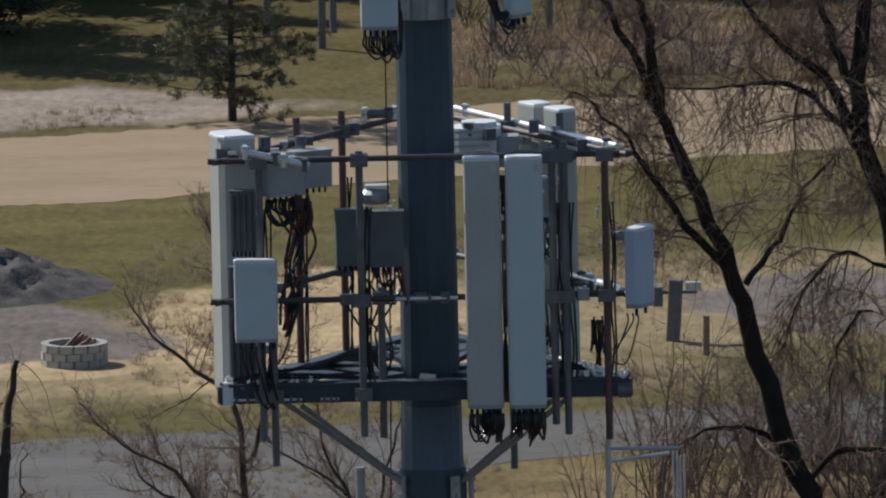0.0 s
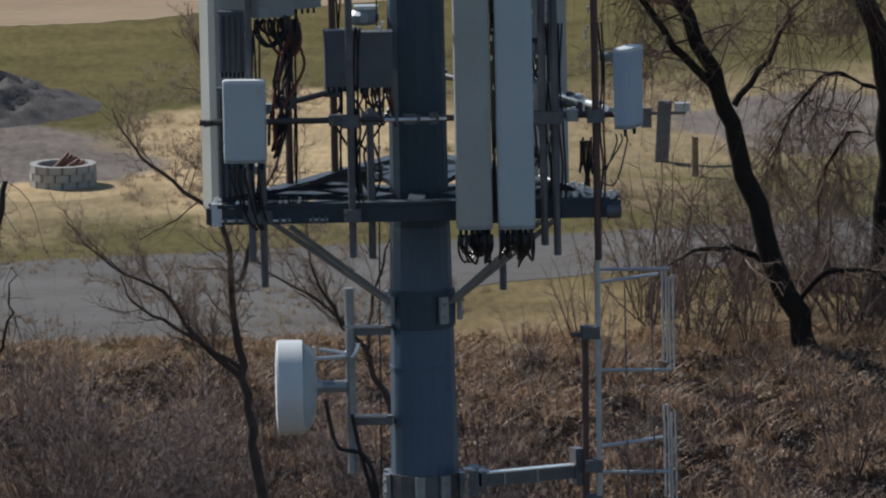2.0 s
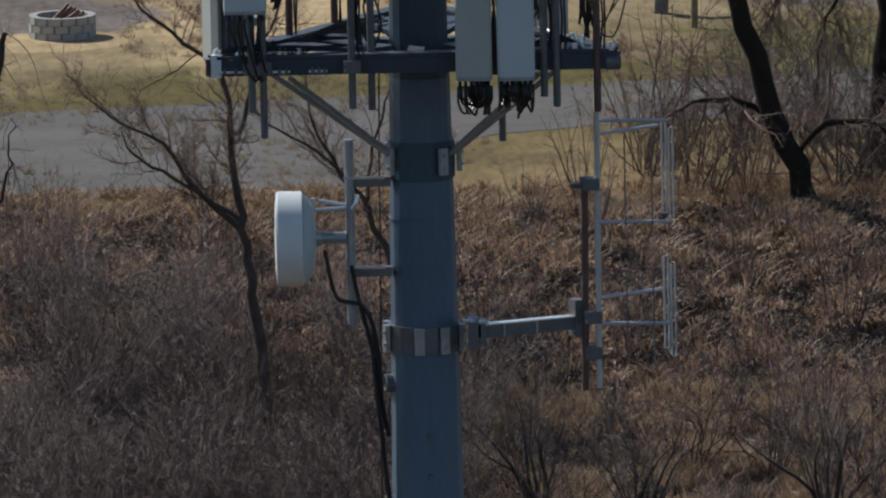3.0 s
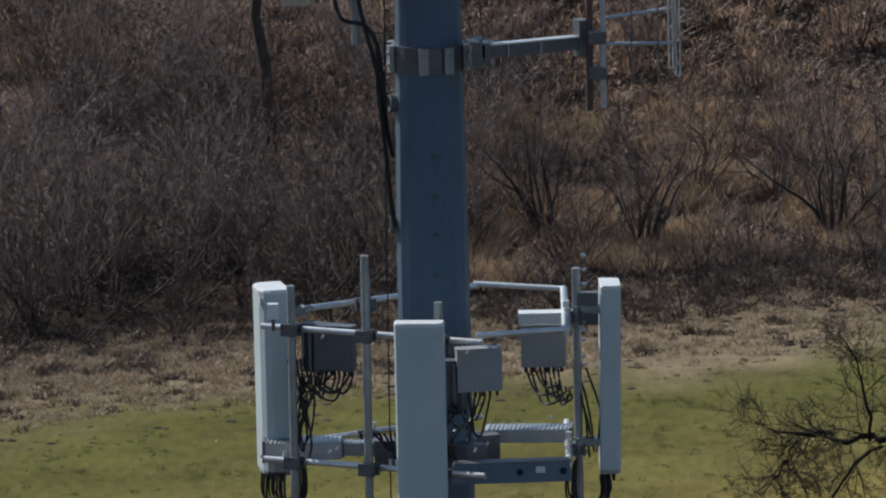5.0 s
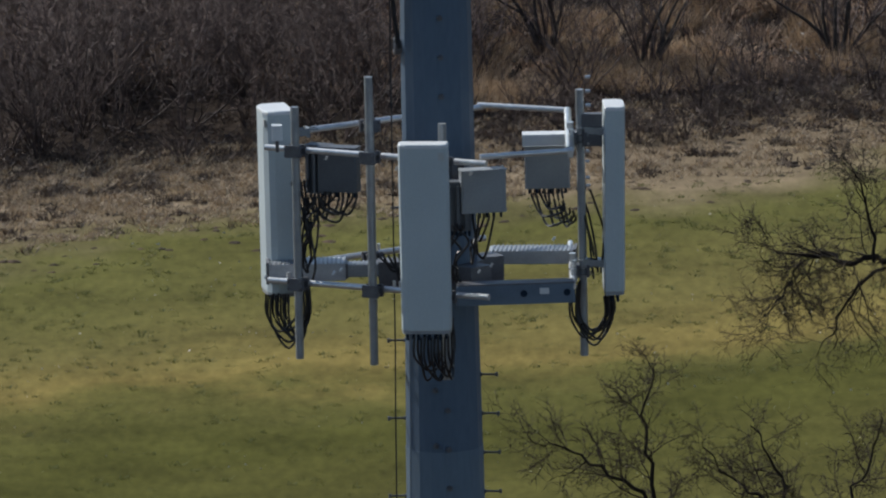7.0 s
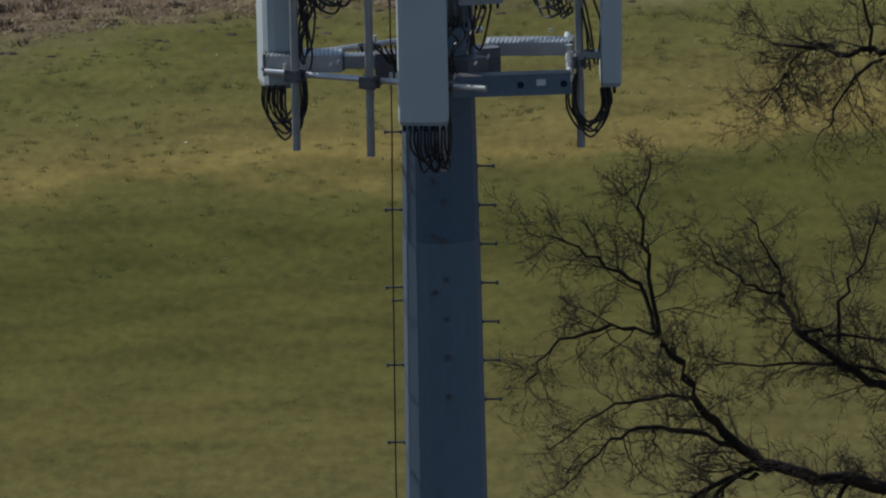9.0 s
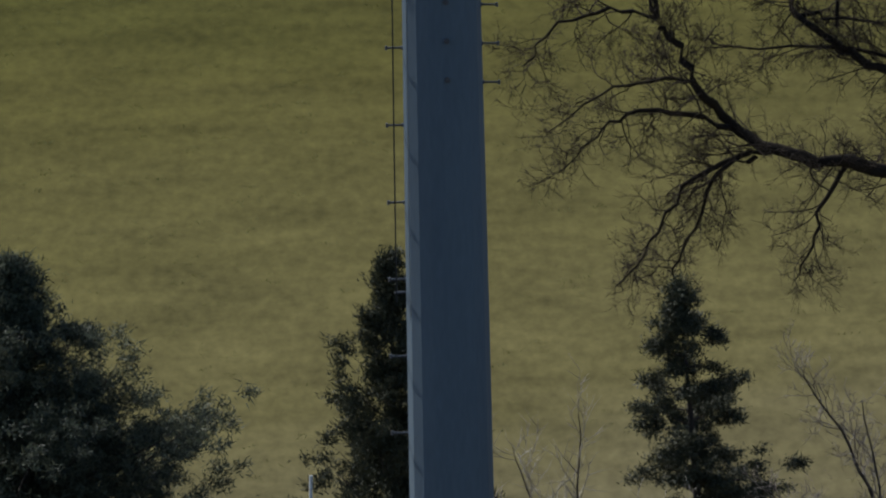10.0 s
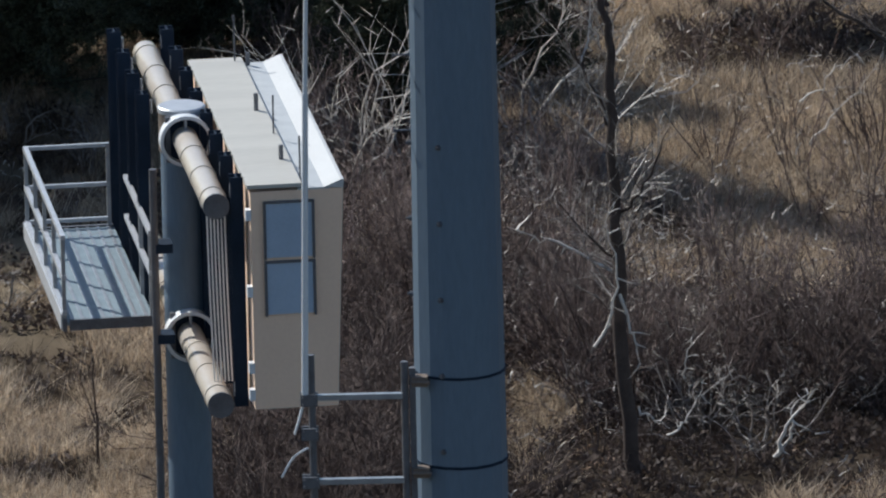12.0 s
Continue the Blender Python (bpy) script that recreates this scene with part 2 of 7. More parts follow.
        me.from_pydata([tuple(p) for p in self.v], [], self.f)
        if smooth:
            me.shade_smooth()
            me.set_sharp_from_angle(angle=radians(40))
        me.materials.append(mat)
        return me


def thing(name, m, label, category, group="", kind=""):
    ob = new(name)
    ob.empty_display_size = 0.2
    ob.matrix_world = m if isinstance(m, Matrix) else Matrix.Translation(m)
    return tagged(ob, label, category, group, kind)


def part(name, build, mat, parent=None, label="", smooth=False, at=None):
    ob = new(name, build if isinstance(build, bpy.types.Mesh) else build.mesh(name, mat, smooth))
    if parent:
        ob.parent = parent
    if at is not None:
        ob.matrix_basis = at if isinstance(at, Matrix) else Matrix.Translation(at)
    if label:
        ob["label"] = label
    return ob


def spin(deg):
    return Matrix.Rotation(radians(deg), 4, "Z")


def bent(*points, steps=8):
    """A smooth path through the points."""
    pts = [Vector(p) for p in points]
    out = []
    for i in range(len(pts) - 1):
        a, b, c, d = pts[max(i - 1, 0)], pts[i], pts[i + 1], pts[min(i + 2, len(pts) - 1)]
        for s in range(steps):
            t = s / steps
            out.append(0.5 * ((2 * b) + (c - a) * t + (2 * a - 5 * b + 4 * c - d) * t * t + (3 * b - a - 3 * c + d) * t ** 3))
    return out + [pts[-1]]


# ---- ground ----
def ground_z(x, y):
    """Flat meadow, a bank up to the road, and a level yard beyond it."""
    u = min(max((y - 194 - 0.08 * x) / 27, 0), 1)
    z = 3.5 * u * u * (3 - 2 * u)
    near = 1 if abs(x) < 60 and -60 < y < 420 else 0
    if near and u < 1 and y > 20:
        z += 0.10 * noise.noise((x * 0.25, y * 0.12, 3.0)) * (1.0 if 0 < u < 1 else 0.4)
    return z


def spaced(lo, hi, a, b, step, wide):
    near = list(np.arange(a, b + step / 2, step))
    return [lo + (a - lo) * k / wide for k in range(wide)] + near + [b + (hi - b) * (k + 1) / wide for k in range(wide)]


def sheet(name, xs, ys, mat):
    vs = [(x, y, ground_z(x, y)) for y in ys for x in xs]
    n = len(xs)
    fs = [(j * n + i, j * n + i + 1, (j + 1) * n + i + 1, (j + 1) * n + i) for j in range(len(ys) - 1) for i in range(n - 1)]
    me = bpy.data.meshes.new(name)
    me.from_pydata(vs, [], fs)
    me.materials.append(mat)
    me.shade_smooth()
    return new(name, me)


def meadow_material():
    """Grass whose mowing bands, dry belts and green belts run across the slope."""
    m = bpy.data.materials.new("meadow")
    m.use_nodes = True
    t = m.node_tree
    n, link = t.nodes, t.links.new
    b = n["Principled BSDF"]
    b.inputs["Roughness"].default_value, b.inputs["Specular IOR Level"].default_value = 0.95, 0.03
    co = n.new("ShaderNodeTexCoord")

    def tex(scale, stretch, detail=4):
        mp, no = n.new("ShaderNodeMapping"), n.new("ShaderNodeTexNoise")
        mp.inputs["Scale"].default_value = stretch
        no.inputs["Scale"].default_value, no.inputs["Detail"].default_value = scale, detail
        link(co.outputs["Object"], mp.inputs["Vector"]), link(mp.outputs[0], no.inputs["Vector"])
        return no.outputs[0]

    def sums(a, k, c):
        ma = n.new("ShaderNodeMath")
        ma.operation = "MULTIPLY_ADD"
        ma.inputs[1].default_value = k
        link(a, ma.inputs[0])
        if isinstance(c, float):
            ma.inputs[2].default_value = c
        else:
            link(c, ma.inputs[2])
        return ma.outputs[0]

    sep = n.new("ShaderNodeSeparateXYZ")
    link(co.outputs["Object"], sep.inputs[0])
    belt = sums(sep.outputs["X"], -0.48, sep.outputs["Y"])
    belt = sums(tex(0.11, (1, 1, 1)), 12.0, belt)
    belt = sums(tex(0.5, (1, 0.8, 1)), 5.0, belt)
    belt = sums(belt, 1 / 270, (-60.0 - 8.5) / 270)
    ramp = n.new("ShaderNodeValToRGB")
    ramp.color_ramp.interpolation = "LINEAR"
    # stops 0-0.045 and 0.474-0.53: shade under the brush put into the ground colour
    stops = [
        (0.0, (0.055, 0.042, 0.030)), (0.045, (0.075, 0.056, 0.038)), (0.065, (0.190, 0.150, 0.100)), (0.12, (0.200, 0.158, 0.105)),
        (0.14, (0.160, 0.137, 0.074)), (0.20, (0.148, 0.128, 0.050)), (0.30, (0.108, 0.096, 0.027)), (0.355, (0.077, 0.075, 0.017)),
        (0.37, (0.103, 0.096, 0.026)), (0.378, (0.206, 0.158, 0.048)), (0.395, (0.145, 0.123, 0.039)), (0.43, (0.110, 0.105, 0.030)),
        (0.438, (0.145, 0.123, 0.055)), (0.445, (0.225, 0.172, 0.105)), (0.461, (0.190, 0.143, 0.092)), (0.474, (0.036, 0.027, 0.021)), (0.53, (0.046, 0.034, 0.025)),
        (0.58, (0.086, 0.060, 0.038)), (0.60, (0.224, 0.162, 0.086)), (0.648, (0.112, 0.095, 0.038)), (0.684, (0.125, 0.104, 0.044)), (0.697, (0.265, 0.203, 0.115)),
        (0.740, (0.255, 0.194, 0.108)), (0.760, (0.104, 0.090, 0.036)), (0.82, (0.124, 0.100, 0.041)), (0.88, (0.122, 0.098, 0.046)),
        (1.0, (0.110, 0.088, 0.034)),
    ]
    el = ramp.color_ramp.elements
    while len(el) < len(stops):
        el.new(0.5)
    for e, (at, c) in zip(el, stops):
        e.position, e.color = at, (*c, 1)
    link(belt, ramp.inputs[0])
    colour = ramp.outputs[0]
    ragged = sums(tex(0.35, (1, 0.6, 1), 6), 2.2, -1.1)
    GRAVEL, DRY, BROWN, PALE_GRAVEL, SCRUB = (0.165, 0.138, 0.120, 1), (0.40, 0.295, 0.165, 1), (0.20, 0.15, 0.085, 1), (0.29, 0.232, 0.185, 1), (0.165, 0.118, 0.083, 1)
    for cx, cy, rx, ry, tone in ((-3.0, 254, 5.0, 12.0, DRY), (-12.5, 253.5, 6.0, 6.5, GRAVEL), (11.2, 258, 4.6, 6.0, GRAVEL), (-9.4, 248.6, 2.6, 1.8, DRY), (4.5, 246, 3.0, 3.0, BROWN), (-15, 300.5, 11, 5.0, PALE_GRAVEL), (11, 311.5, 9, 6.0, SCRUB)):
        fx = sums(sep.outputs["X"], 1 / rx, -cx / rx)
        fy = sums(sep.outputs["Y"], 1 / ry, -cy / ry)
        q = n.new("ShaderNodeVectorMath")
        q.operation = "LENGTH"
        cb = n.new("ShaderNodeCombineXYZ")
        link(fx, cb.inputs[0]), link(fy, cb.inputs[1]), link(cb.outputs[0], q.inputs[0])
        far = sums(ragged, 0.45, q.outputs["Value"])
        mask = n.new("ShaderNodeMapRange")
        mask.inputs["From Min"].default_value, mask.inputs["From Max"].default_value = 1.08, 0.88
        link(far, mask.inputs["Value"])
        over = n.new("ShaderNodeMix")
        over.data_type = "RGBA"
        over.inputs["B"].default_value = tone
        link(mask.outputs[0], over.inputs["Factor"]), link(colour, over.inputs["A"])
        colour = over.outputs["Result"]
    grain = sums(tex(4.2, (1, 0.32, 1), 6), 0.62, 0.115)
    grain = sums(tex(12.0, (1, 0.3, 1), 3), 0.16, grain)
    grain = sums(tex(0.5, (0.7, 0.9, 1), 5), 0.68, sums(grain, 1.0, 0.10))
    mul = n.new("ShaderNodeMapRange")
    mul.inputs["From Min"].default_value, mul.inputs["From Max"].default_value = 0.55, 1.25
    mul.inputs["To Min"].default_value, mul.inputs["To Max"].default_value = 0.42, 1.48
    link(grain, mul.inputs["Value"])
    sc = n.new("ShaderNodeVectorMath")
    sc.operation = "SCALE"
    link(colour, sc.inputs[0]), link(mul.outputs[0], sc.inputs["Scale"])
    link(sc.outputs[0], b.inputs["Base Color"])
    bn = n.new("ShaderNodeBump")
    bn.inputs["Strength"].default_value, bn.inputs["Distance"].default_value = 0.08, 0.08
    link(tex(3.0, (0.8, 0.7, 1), 6), bn.inputs["Height"])
    link(bn.outputs[0], b.inputs["Normal"])
    return m


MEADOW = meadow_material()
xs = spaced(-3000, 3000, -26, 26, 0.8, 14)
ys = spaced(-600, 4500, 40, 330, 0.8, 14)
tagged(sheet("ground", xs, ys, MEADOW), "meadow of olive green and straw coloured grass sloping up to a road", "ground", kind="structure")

DIRT = material("tan_dirt", (0.355, 0.262, 0.168), 0.95, 0.0, (0.265, 0.194, 0.124), 0.4, 5, 0.9, 0.4, 8, spec=0.1, stretch=(0.35, 1, 1))
ASPHALT = material("worn_pale_asphalt", (0.165, 0.152, 0.140), 0.95, 0.0, (0.098, 0.090, 0.083), 0.4, 6, 0.9, 0.3, 10, spec=0.1, stretch=(0.35, 1, 1))


def strip(name, lower, upper, mat, label, category, seed, lift=0.012, rough=0.8):
    """A road or yard: a thin slab between two lines along x, with ragged edges."""
    def line(pts, x):
        for (x0, y0), (x1, y1) in zip(pts, pts[1:]):
            if x <= x1:
                return y0 + (y1 - y0) * (x - x0) / (x1 - x0)
        return pts[-1][1]
    vs, fs = [], []
    lo, hi = max(lower[0][0], upper[0][0]), min(lower[-1][0], upper[-1][0])
    step = 0.5 if hi - lo < 90 else 0.3
    n = int((hi - lo) / step)
    for i in range(n + 1):
        x = lo + (hi - lo) * i / n
        wob = [rough * (noise.noise((x * 0.3, seed, k)) + 0.6 * noise.noise((x * 1.3, seed, k + 5)) + 0.5 * noise.noise((x * 4.0, seed, k + 9))) for k in (0, 1)]
        y0, y1 = line(lower, x) + wob[0], line(upper, x) + wob[1]
        y1 = max(y1, y0 + 0.05)
        for y in (y0, y0 * 0.67 + y1 * 0.33, y0 * 0.33 + y1 * 0.67, y1):
            vs.append((x, y, ground_z(x, y) + lift))
        vs += [(x, y0 - 0.02, ground_z(x, y0) - 0.1), (x, y1 + 0.02, ground_z(x, y1) - 0.1)]
    for i in range(n):
        a, b = i * 6, i * 6 + 6
        fs += [(a + k, b + k, b + k + 1, a + k + 1) for k in range(3)]
        fs += [(a + 4, b + 4, b, a), (a + 3, b + 3, b + 5, a + 5)]
    me = bpy.data.meshes.new(name)
    me.from_pydata(vs, [], fs)
    me.materials.append(mat)
    return tagged(new(name, me), label, category, kind="structure")


strip("paved_road", [(-200, 222), (-6, 222.6), (-2, 223), (1.5, 231), (5, 233), (200, 240)], [(-200, 232), (-10, 236.5), (0, 238.5), (11.4, 241), (200, 252)],
      ASPHALT, "pale worn asphalt road on top of the bank", "road", 1.0, rough=0.35)
strip("dirt_road", [(-300, 262), (-11.7, 279.5), (10.2, 288), (300, 330)], [(-300, 276), (-12, 294), (10.6, 303), (300, 346)],
      DIRT, "pale tan dirt road with wheel tracks", "dirt road", 3.0, rough=0.7)


# ---- the mast ----
N_SIDES = 18


def mast_r(z):
    """Half the width of the mast at a height."""
    pts = [(-1, 0.555), (18.6, 0.465), (23.2, 0.435), (29.3, 0.402), (31.5, 0.383), (32.0, 0.372), (35.6, 0.356), (37.6, 0.325), (38.6, 0.318), (40, 0.290), (42.7, 0.284), (48, 0.27)]
    for (z0, r0), (z1, r1) in zip(pts, pts[1:]):
        if z <= z1:
            return r0 + (r1 - r0) * (z - z0) / (z1 - z0)
    return pts[-1][1]


def ring(r, n=N_SIDES, turn=0.5):
    return [(r * math.cos(2 * math.pi * (j + turn) / n), r * math.sin(2 * math.pi * (j + turn) / n)) for j in range(n)]


def shaft(build, z0, z1, grow=0.0, steps=6):
    base = len(build.v)
    n = N_SIDES
    for i in range(steps + 1):
        z = z0 + (z1 - z0) * i / steps
        build.v += [Vector((x, y, z)) for x, y in ring(mast_r(z) + grow)]
    for i in range(steps):
        for j in range(n):
            a, b = base + i * n + j, base + i * n + (j + 1) % n
            build.f.append((a, b, b + n, a + n))
    build.f += [tuple(base + j for j in reversed(range(n))), tuple(base + steps * n + j for j in range(n))]
    return build


mast = thing("monopole_mast", (0, 0, 0), "tall tapered many-sided grey steel mast with step pegs", "cell tower")
# sections above 31 m take the darkened steel in place of shade
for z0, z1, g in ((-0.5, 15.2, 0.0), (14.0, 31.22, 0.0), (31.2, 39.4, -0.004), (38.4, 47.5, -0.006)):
    part("shaft_section", shaft(Build(), z0, z1, g), MAST_TOP if z0 > 38 else (MAST_MID if z0 > 31 else MAST), mast, "upper section, dimmer light put into its darker colour" if z0 > 31 else "")
part("base_plate", Build().prism(ring(0.85, 24), -0.05, 0.06), GALV_DULL, mast)
part("foundation", Build().prism(ring(1.3, 32), -0.6, -0.05), CONCRETE, mast)
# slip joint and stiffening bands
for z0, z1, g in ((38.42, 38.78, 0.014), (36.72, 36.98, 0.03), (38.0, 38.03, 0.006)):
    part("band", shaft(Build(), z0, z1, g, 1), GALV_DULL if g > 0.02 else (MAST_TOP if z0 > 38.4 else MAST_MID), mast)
# clamp ears on the bands
ear = Build().box((0, 0, 0), (0.10, 0.05, 0.26), cut=0.01)
ear.box((0, -0.03, 0.06), (0.03, 0.03, 0.03)).box((0, -0.03, -0.06), (0.03, 0.03, 0.03))
ear_mesh = ear.mesh("clamp_ear", GALV)
for z, angles in ((38.6, (-144, -55, -5, 40, 90, 150)), (36.85, (-97, -60, -20, 60, 160, 200))):
    for a in angles:
        r = mast_r(z) + 0.055
        part("clamp_ear", ear_mesh, GALV, mast, at=Matrix.Translation((r * math.cos(radians(a)), r * math.sin(radians(a)), z)) @ spin(a + 90))
# step pegs: left side wide apart, front and right close together
peg_mesh = Build().tube([(0, 0, 0), (0.17, 0, 0)], 0.011, 6).tube([(0.165, 0, -0.02), (0.165, 0, 0.02)], 0.014, 6).tube([(0, 0, 0), (0.02, 0, 0)], 0.022, 6).mesh("step_peg", GALV_DULL)
stud_mesh = Build().tube([(0, 0, 0), (0.035, 0, 0)], 0.028, 8).tube([(0.03, 0, 0), (0.06, 0, 0)], 0.014, 6).mesh("step_socket", GALV_DULL)


def pegs(mesh, name, angle, z0, z1, gap):
    z = z0
    while z < z1:
        r = mast_r(z) - 0.01
        part(name, mesh, GALV_DULL, mast, at=Matrix.Translation((r * math.cos(radians(angle)), r * math.sin(radians(angle)), z)) @ spin(angle))
        z += gap


pegs(peg_mesh, "step_peg", 181, 22.2, 33.2, 0.775)
pegs(peg_mesh, "step_peg", 352, 29.6, 32.2, 0.388)
pegs(stud_mesh, "step_socket", -84, 29.7, 36.2, 0.388)
pegs(stud_mesh, "step_socket", -102, 30.74, 31.9, 0.55)
pegs(stud_mesh, "step_socket", 181, 18.2, 22.1, 0.775)
pegs(stud_mesh, "step_socket", -112, 19.0, 22.5, 0.78)
# safety climb cable on the left side
wire = [(-mast_r(z) - 0.09, -0.05, z) for z in np.linspace(46, 27.4, 24)]
part("safety_cable", Build().tube(wire, 0.008, 5), CABLE, mast, "thin dark climbing safety wire")
for z in (33.6, 30.6, 27.5):
    part("cable_guide", Build().tube([(-mast_r(z) + 0.02, -0.03, z), (-mast_r(z) - 0.11, -0.05, z)], 0.012, 6), GALV_DULL, mast)
# cable ports
for z, a in ((35.2, 185), (36.4, 190), (34.0, -60), (33.0, -75)):
    r = mast_r(z)
    turn = spin(a) @ Matrix.Rotation(radians(90), 4, "Y")
    part("cable_port", Build().lathe([(0.09, -0.03), (0.09, 0.05), (0.07, 0.06), (0.06, 0.03)], (0, 0, 0), None, 14), GALV_DULL, mast,
         at=Matrix.Translation((r * math.cos(radians(a)), r * math.sin(radians(a)), z)) @ turn)


# ---- antennas and fittings ----
def panel_antenna(w, d, h, mat, label, tilt=0.0, group="panel antennas", name="panel_antenna", ports=8):
    """Front faces -y, its back bracket reaches to y = 0.2; origin in the middle of the back."""
    ob = thing(name, Matrix.Identity(4), label, "antenna", group)
    k = min(w, d) * 0.22
    x, y = w / 2, d
    out = [(-x + k * 1.6, -y), (x - k * 1.6, -y), (x - k * 0.4, -y + k * 0.5), (x, -y + k * 1.4), (x, -0.01), (x - 0.012, 0), (-x + 0.012, 0), (-x, -0.01), (-x, -y + k * 1.4), (-x + k * 0.4, -y + k * 0.5)]
    part("radome", Build().prism(out, -h / 2, h / 2, cap=0.012), mat, ob)
    # extra white cap: sunlight on the panel's top put into the colour
    part("bright_top_cap", Build().prism([(a * 1.006, b * 1.01 + 0.001) for a, b in out], h / 2 - 0.035, h / 2 + 0.012, cap=0.012), WHITE, ob, "white cap added to give the panel top its sunlit brightness")
    part("end_cap", Build().prism([(a * 0.985, b * 0.97) for a, b in out], -h / 2 - 0.03, -h / 2 + 0.004), RADIO, ob)
    part("label_plate", Build().box((x - 0.06, -y * 0.985 - 0.002, h / 2 - 0.10), (0.055, 0.01, 0.075)), RADIO_PALE, ob, "small grey rating plate")
    for z in (h * 0.36, -h * 0.36):
        b = Build().box((0, 0.03, z), (0.16, 0.06, 0.07)).box((-0.05, 0.11, z), (0.014, 0.14, 0.06)).box((0.05, 0.11, z), (0.014, 0.14, 0.06)).box((0, 0.17, z), (0.14, 0.03, 0.09))
        for sx in (-0.055, 0.055):
            b.tube([(sx, 0.10, z + 0.03), (sx, 0.27, z + 0.03)], 0.008, 5)
        part("bracket", b, GALV, ob)
    for i in range(ports):
        px = -x * 0.78 + x * 1.56 * i / max(ports - 1, 1)
        part("connector", Build().tube([(px, -d * (0.35 if i % 2 else 0.65), -h / 2 - 0.028), (px, -d * (0.35 if i % 2 else 0.65), -h / 2 - 0.10)], 0.016, 6), BLACK, ob)
    return ob


def radio_unit(w, d, h, mat, label, fins=9, ports=6):
    """A radio with fins on its front (-y) and a carrying bracket behind."""
    ob = thing("remote_radio_unit", Matrix.Identity(4), label, "radio unit", "radio units")
    part("case", Build().box((0, 0, 0), (w, d * 0.6, h), cut=0.015), mat, ob)
    step = w * 0.92 / max(fins, 1)
    for i in range(fins):
        part("fin", Build().box((-w * 0.46 + step * (i + 0.5), -d * 0.4, 0), (step * 0.35, d * 0.25, h * 0.94)), mat, ob)
    part("top_cover", Build().box((0, 0, h / 2 + 0.012), (w * 1.02, d * 0.68, 0.024), cut=0.012), mat, ob)
    part("bracket", Build().box((0, d * 0.36, 0), (w * 0.45, d * 0.12, h * 0.8)).box((0, d * 0.48, h * 0.25), (0.10, 0.08, 0.07)).box((0, d * 0.48, -h * 0.25), (0.10, 0.08, 0.07)), GALV, ob)
    for i in range(ports):
        px = -w * 0.4 + w * 0.8 * i / max(ports - 1, 1)
        part("connector", Build().tube([(px, 0, -h / 2), (px, 0, -h / 2 - 0.06)], 0.014, 6), BLACK, ob)
    return ob


def move(ob, m):
    ob.matrix_world = m
    return ob


def put(x, y, z, turn=0.0, tilt=0.0):
    return Matrix.Translation((x, y, z)) @ spin(turn) @ Matrix.Rotation(radians(tilt), 4, "X")


CLAMP = Build().box((0, -0.05, 0), (0.17, 0.03, 0.12)).box((0, 0.05, 0), (0.17, 0.03, 0.12))
for cx, cz in ((-0.065, 0.035), (0.065, 0.035), (-0.065, -0.035), (0.065, -0.035)):
    CLAMP.tube([(cx, -0.10, cz), (cx, 0.10, cz)], 0.009, 5)
CLAMP_MESH = CLAMP.mesh("pipe_clamp", GALV_DULL)


def pipe_mount(parent, x, y, z0, z1, clamps, r=0.036, mat=None, turn=0.0):
    part("mount_pipe", Build().tube([(x, y, z0), (x, y, z1)], r, 10), mat or GALV_DULL, parent, smooth=True)
    for z in clamps:
        part("pipe_clamp", CLAMP_MESH, GALV, parent, at=put(x, y, z, turn))


def cable_bundle(name, paths, label, r=0.012, group="cable bundles", mix=False):
    """Loose black jumper cables; each path is one cable."""
    ob = thing(name, Matrix.Translation(paths[0][0]), label, "cables", group)
    inv = Vector(paths[0][0])
    for p in paths:
        odd = mix and len(ob.children) % 4 == 3
        part("cable", Build().tube([q - inv for q in bent(*p, steps=6)], r, 5), RED_CABLE if odd else CABLE, ob, smooth=True)
    return ob


def loops(rng, a, b, drop, count, spread, back=0.3):
    """Cables that hang down from a and swing up to b, or wander down to it where it lies much lower."""
    out = []
    for i in range(count):
        s = Vector(((i / max(count - 1, 1) - 0.5) * spread, rng.uniform(-0.05, 0.05), 0))
        d = drop * rng.uniform(0.6, 1.05)
        p, q = Vector(a) + s, Vector(b) + s * 0.4 + Vector((rng.uniform(-0.04, 0.04), 0, rng.uniform(-0.1, 0.1)))
        if p.z - q.z > 0.5:
            r = lambda k: Vector((rng.uniform(-k, k), rng.uniform(-k, k), rng.uniform(-k, k) * 0.7))
            out.append((p, p + Vector((0, 0, -d * 0.7)) + r(0.03), p.lerp(q, 0.42) + r(0.13), p.lerp(q, 0.72) + r(0.10), q))
            continue
        mid = (p + q) / 2
        out.append((p, p + Vector((0, 0, -d * 0.55)), Vector((mid.x + rng.uniform(-0.05, 0.05), mid.y, min(p.z, q.z) - d)), Vector((q.x, q.y, min(p.z, q.z) - d * 0.5)), q))
    return out

# ---- upper antenna platform: one face towards the viewer ----
rng = random.Random(5)
TOP, MID, LOW = 41.96, 40.60, 39.69
A, B, C = Vector((-1.98, -1.15, 0)), Vector((1.87, -1.15, 0)), Vector((0.0, 2.28, 0))


def lerp(a, b, k, z):
    p = a + (b - a) * k
    return Vector((p.x, p.y, z))


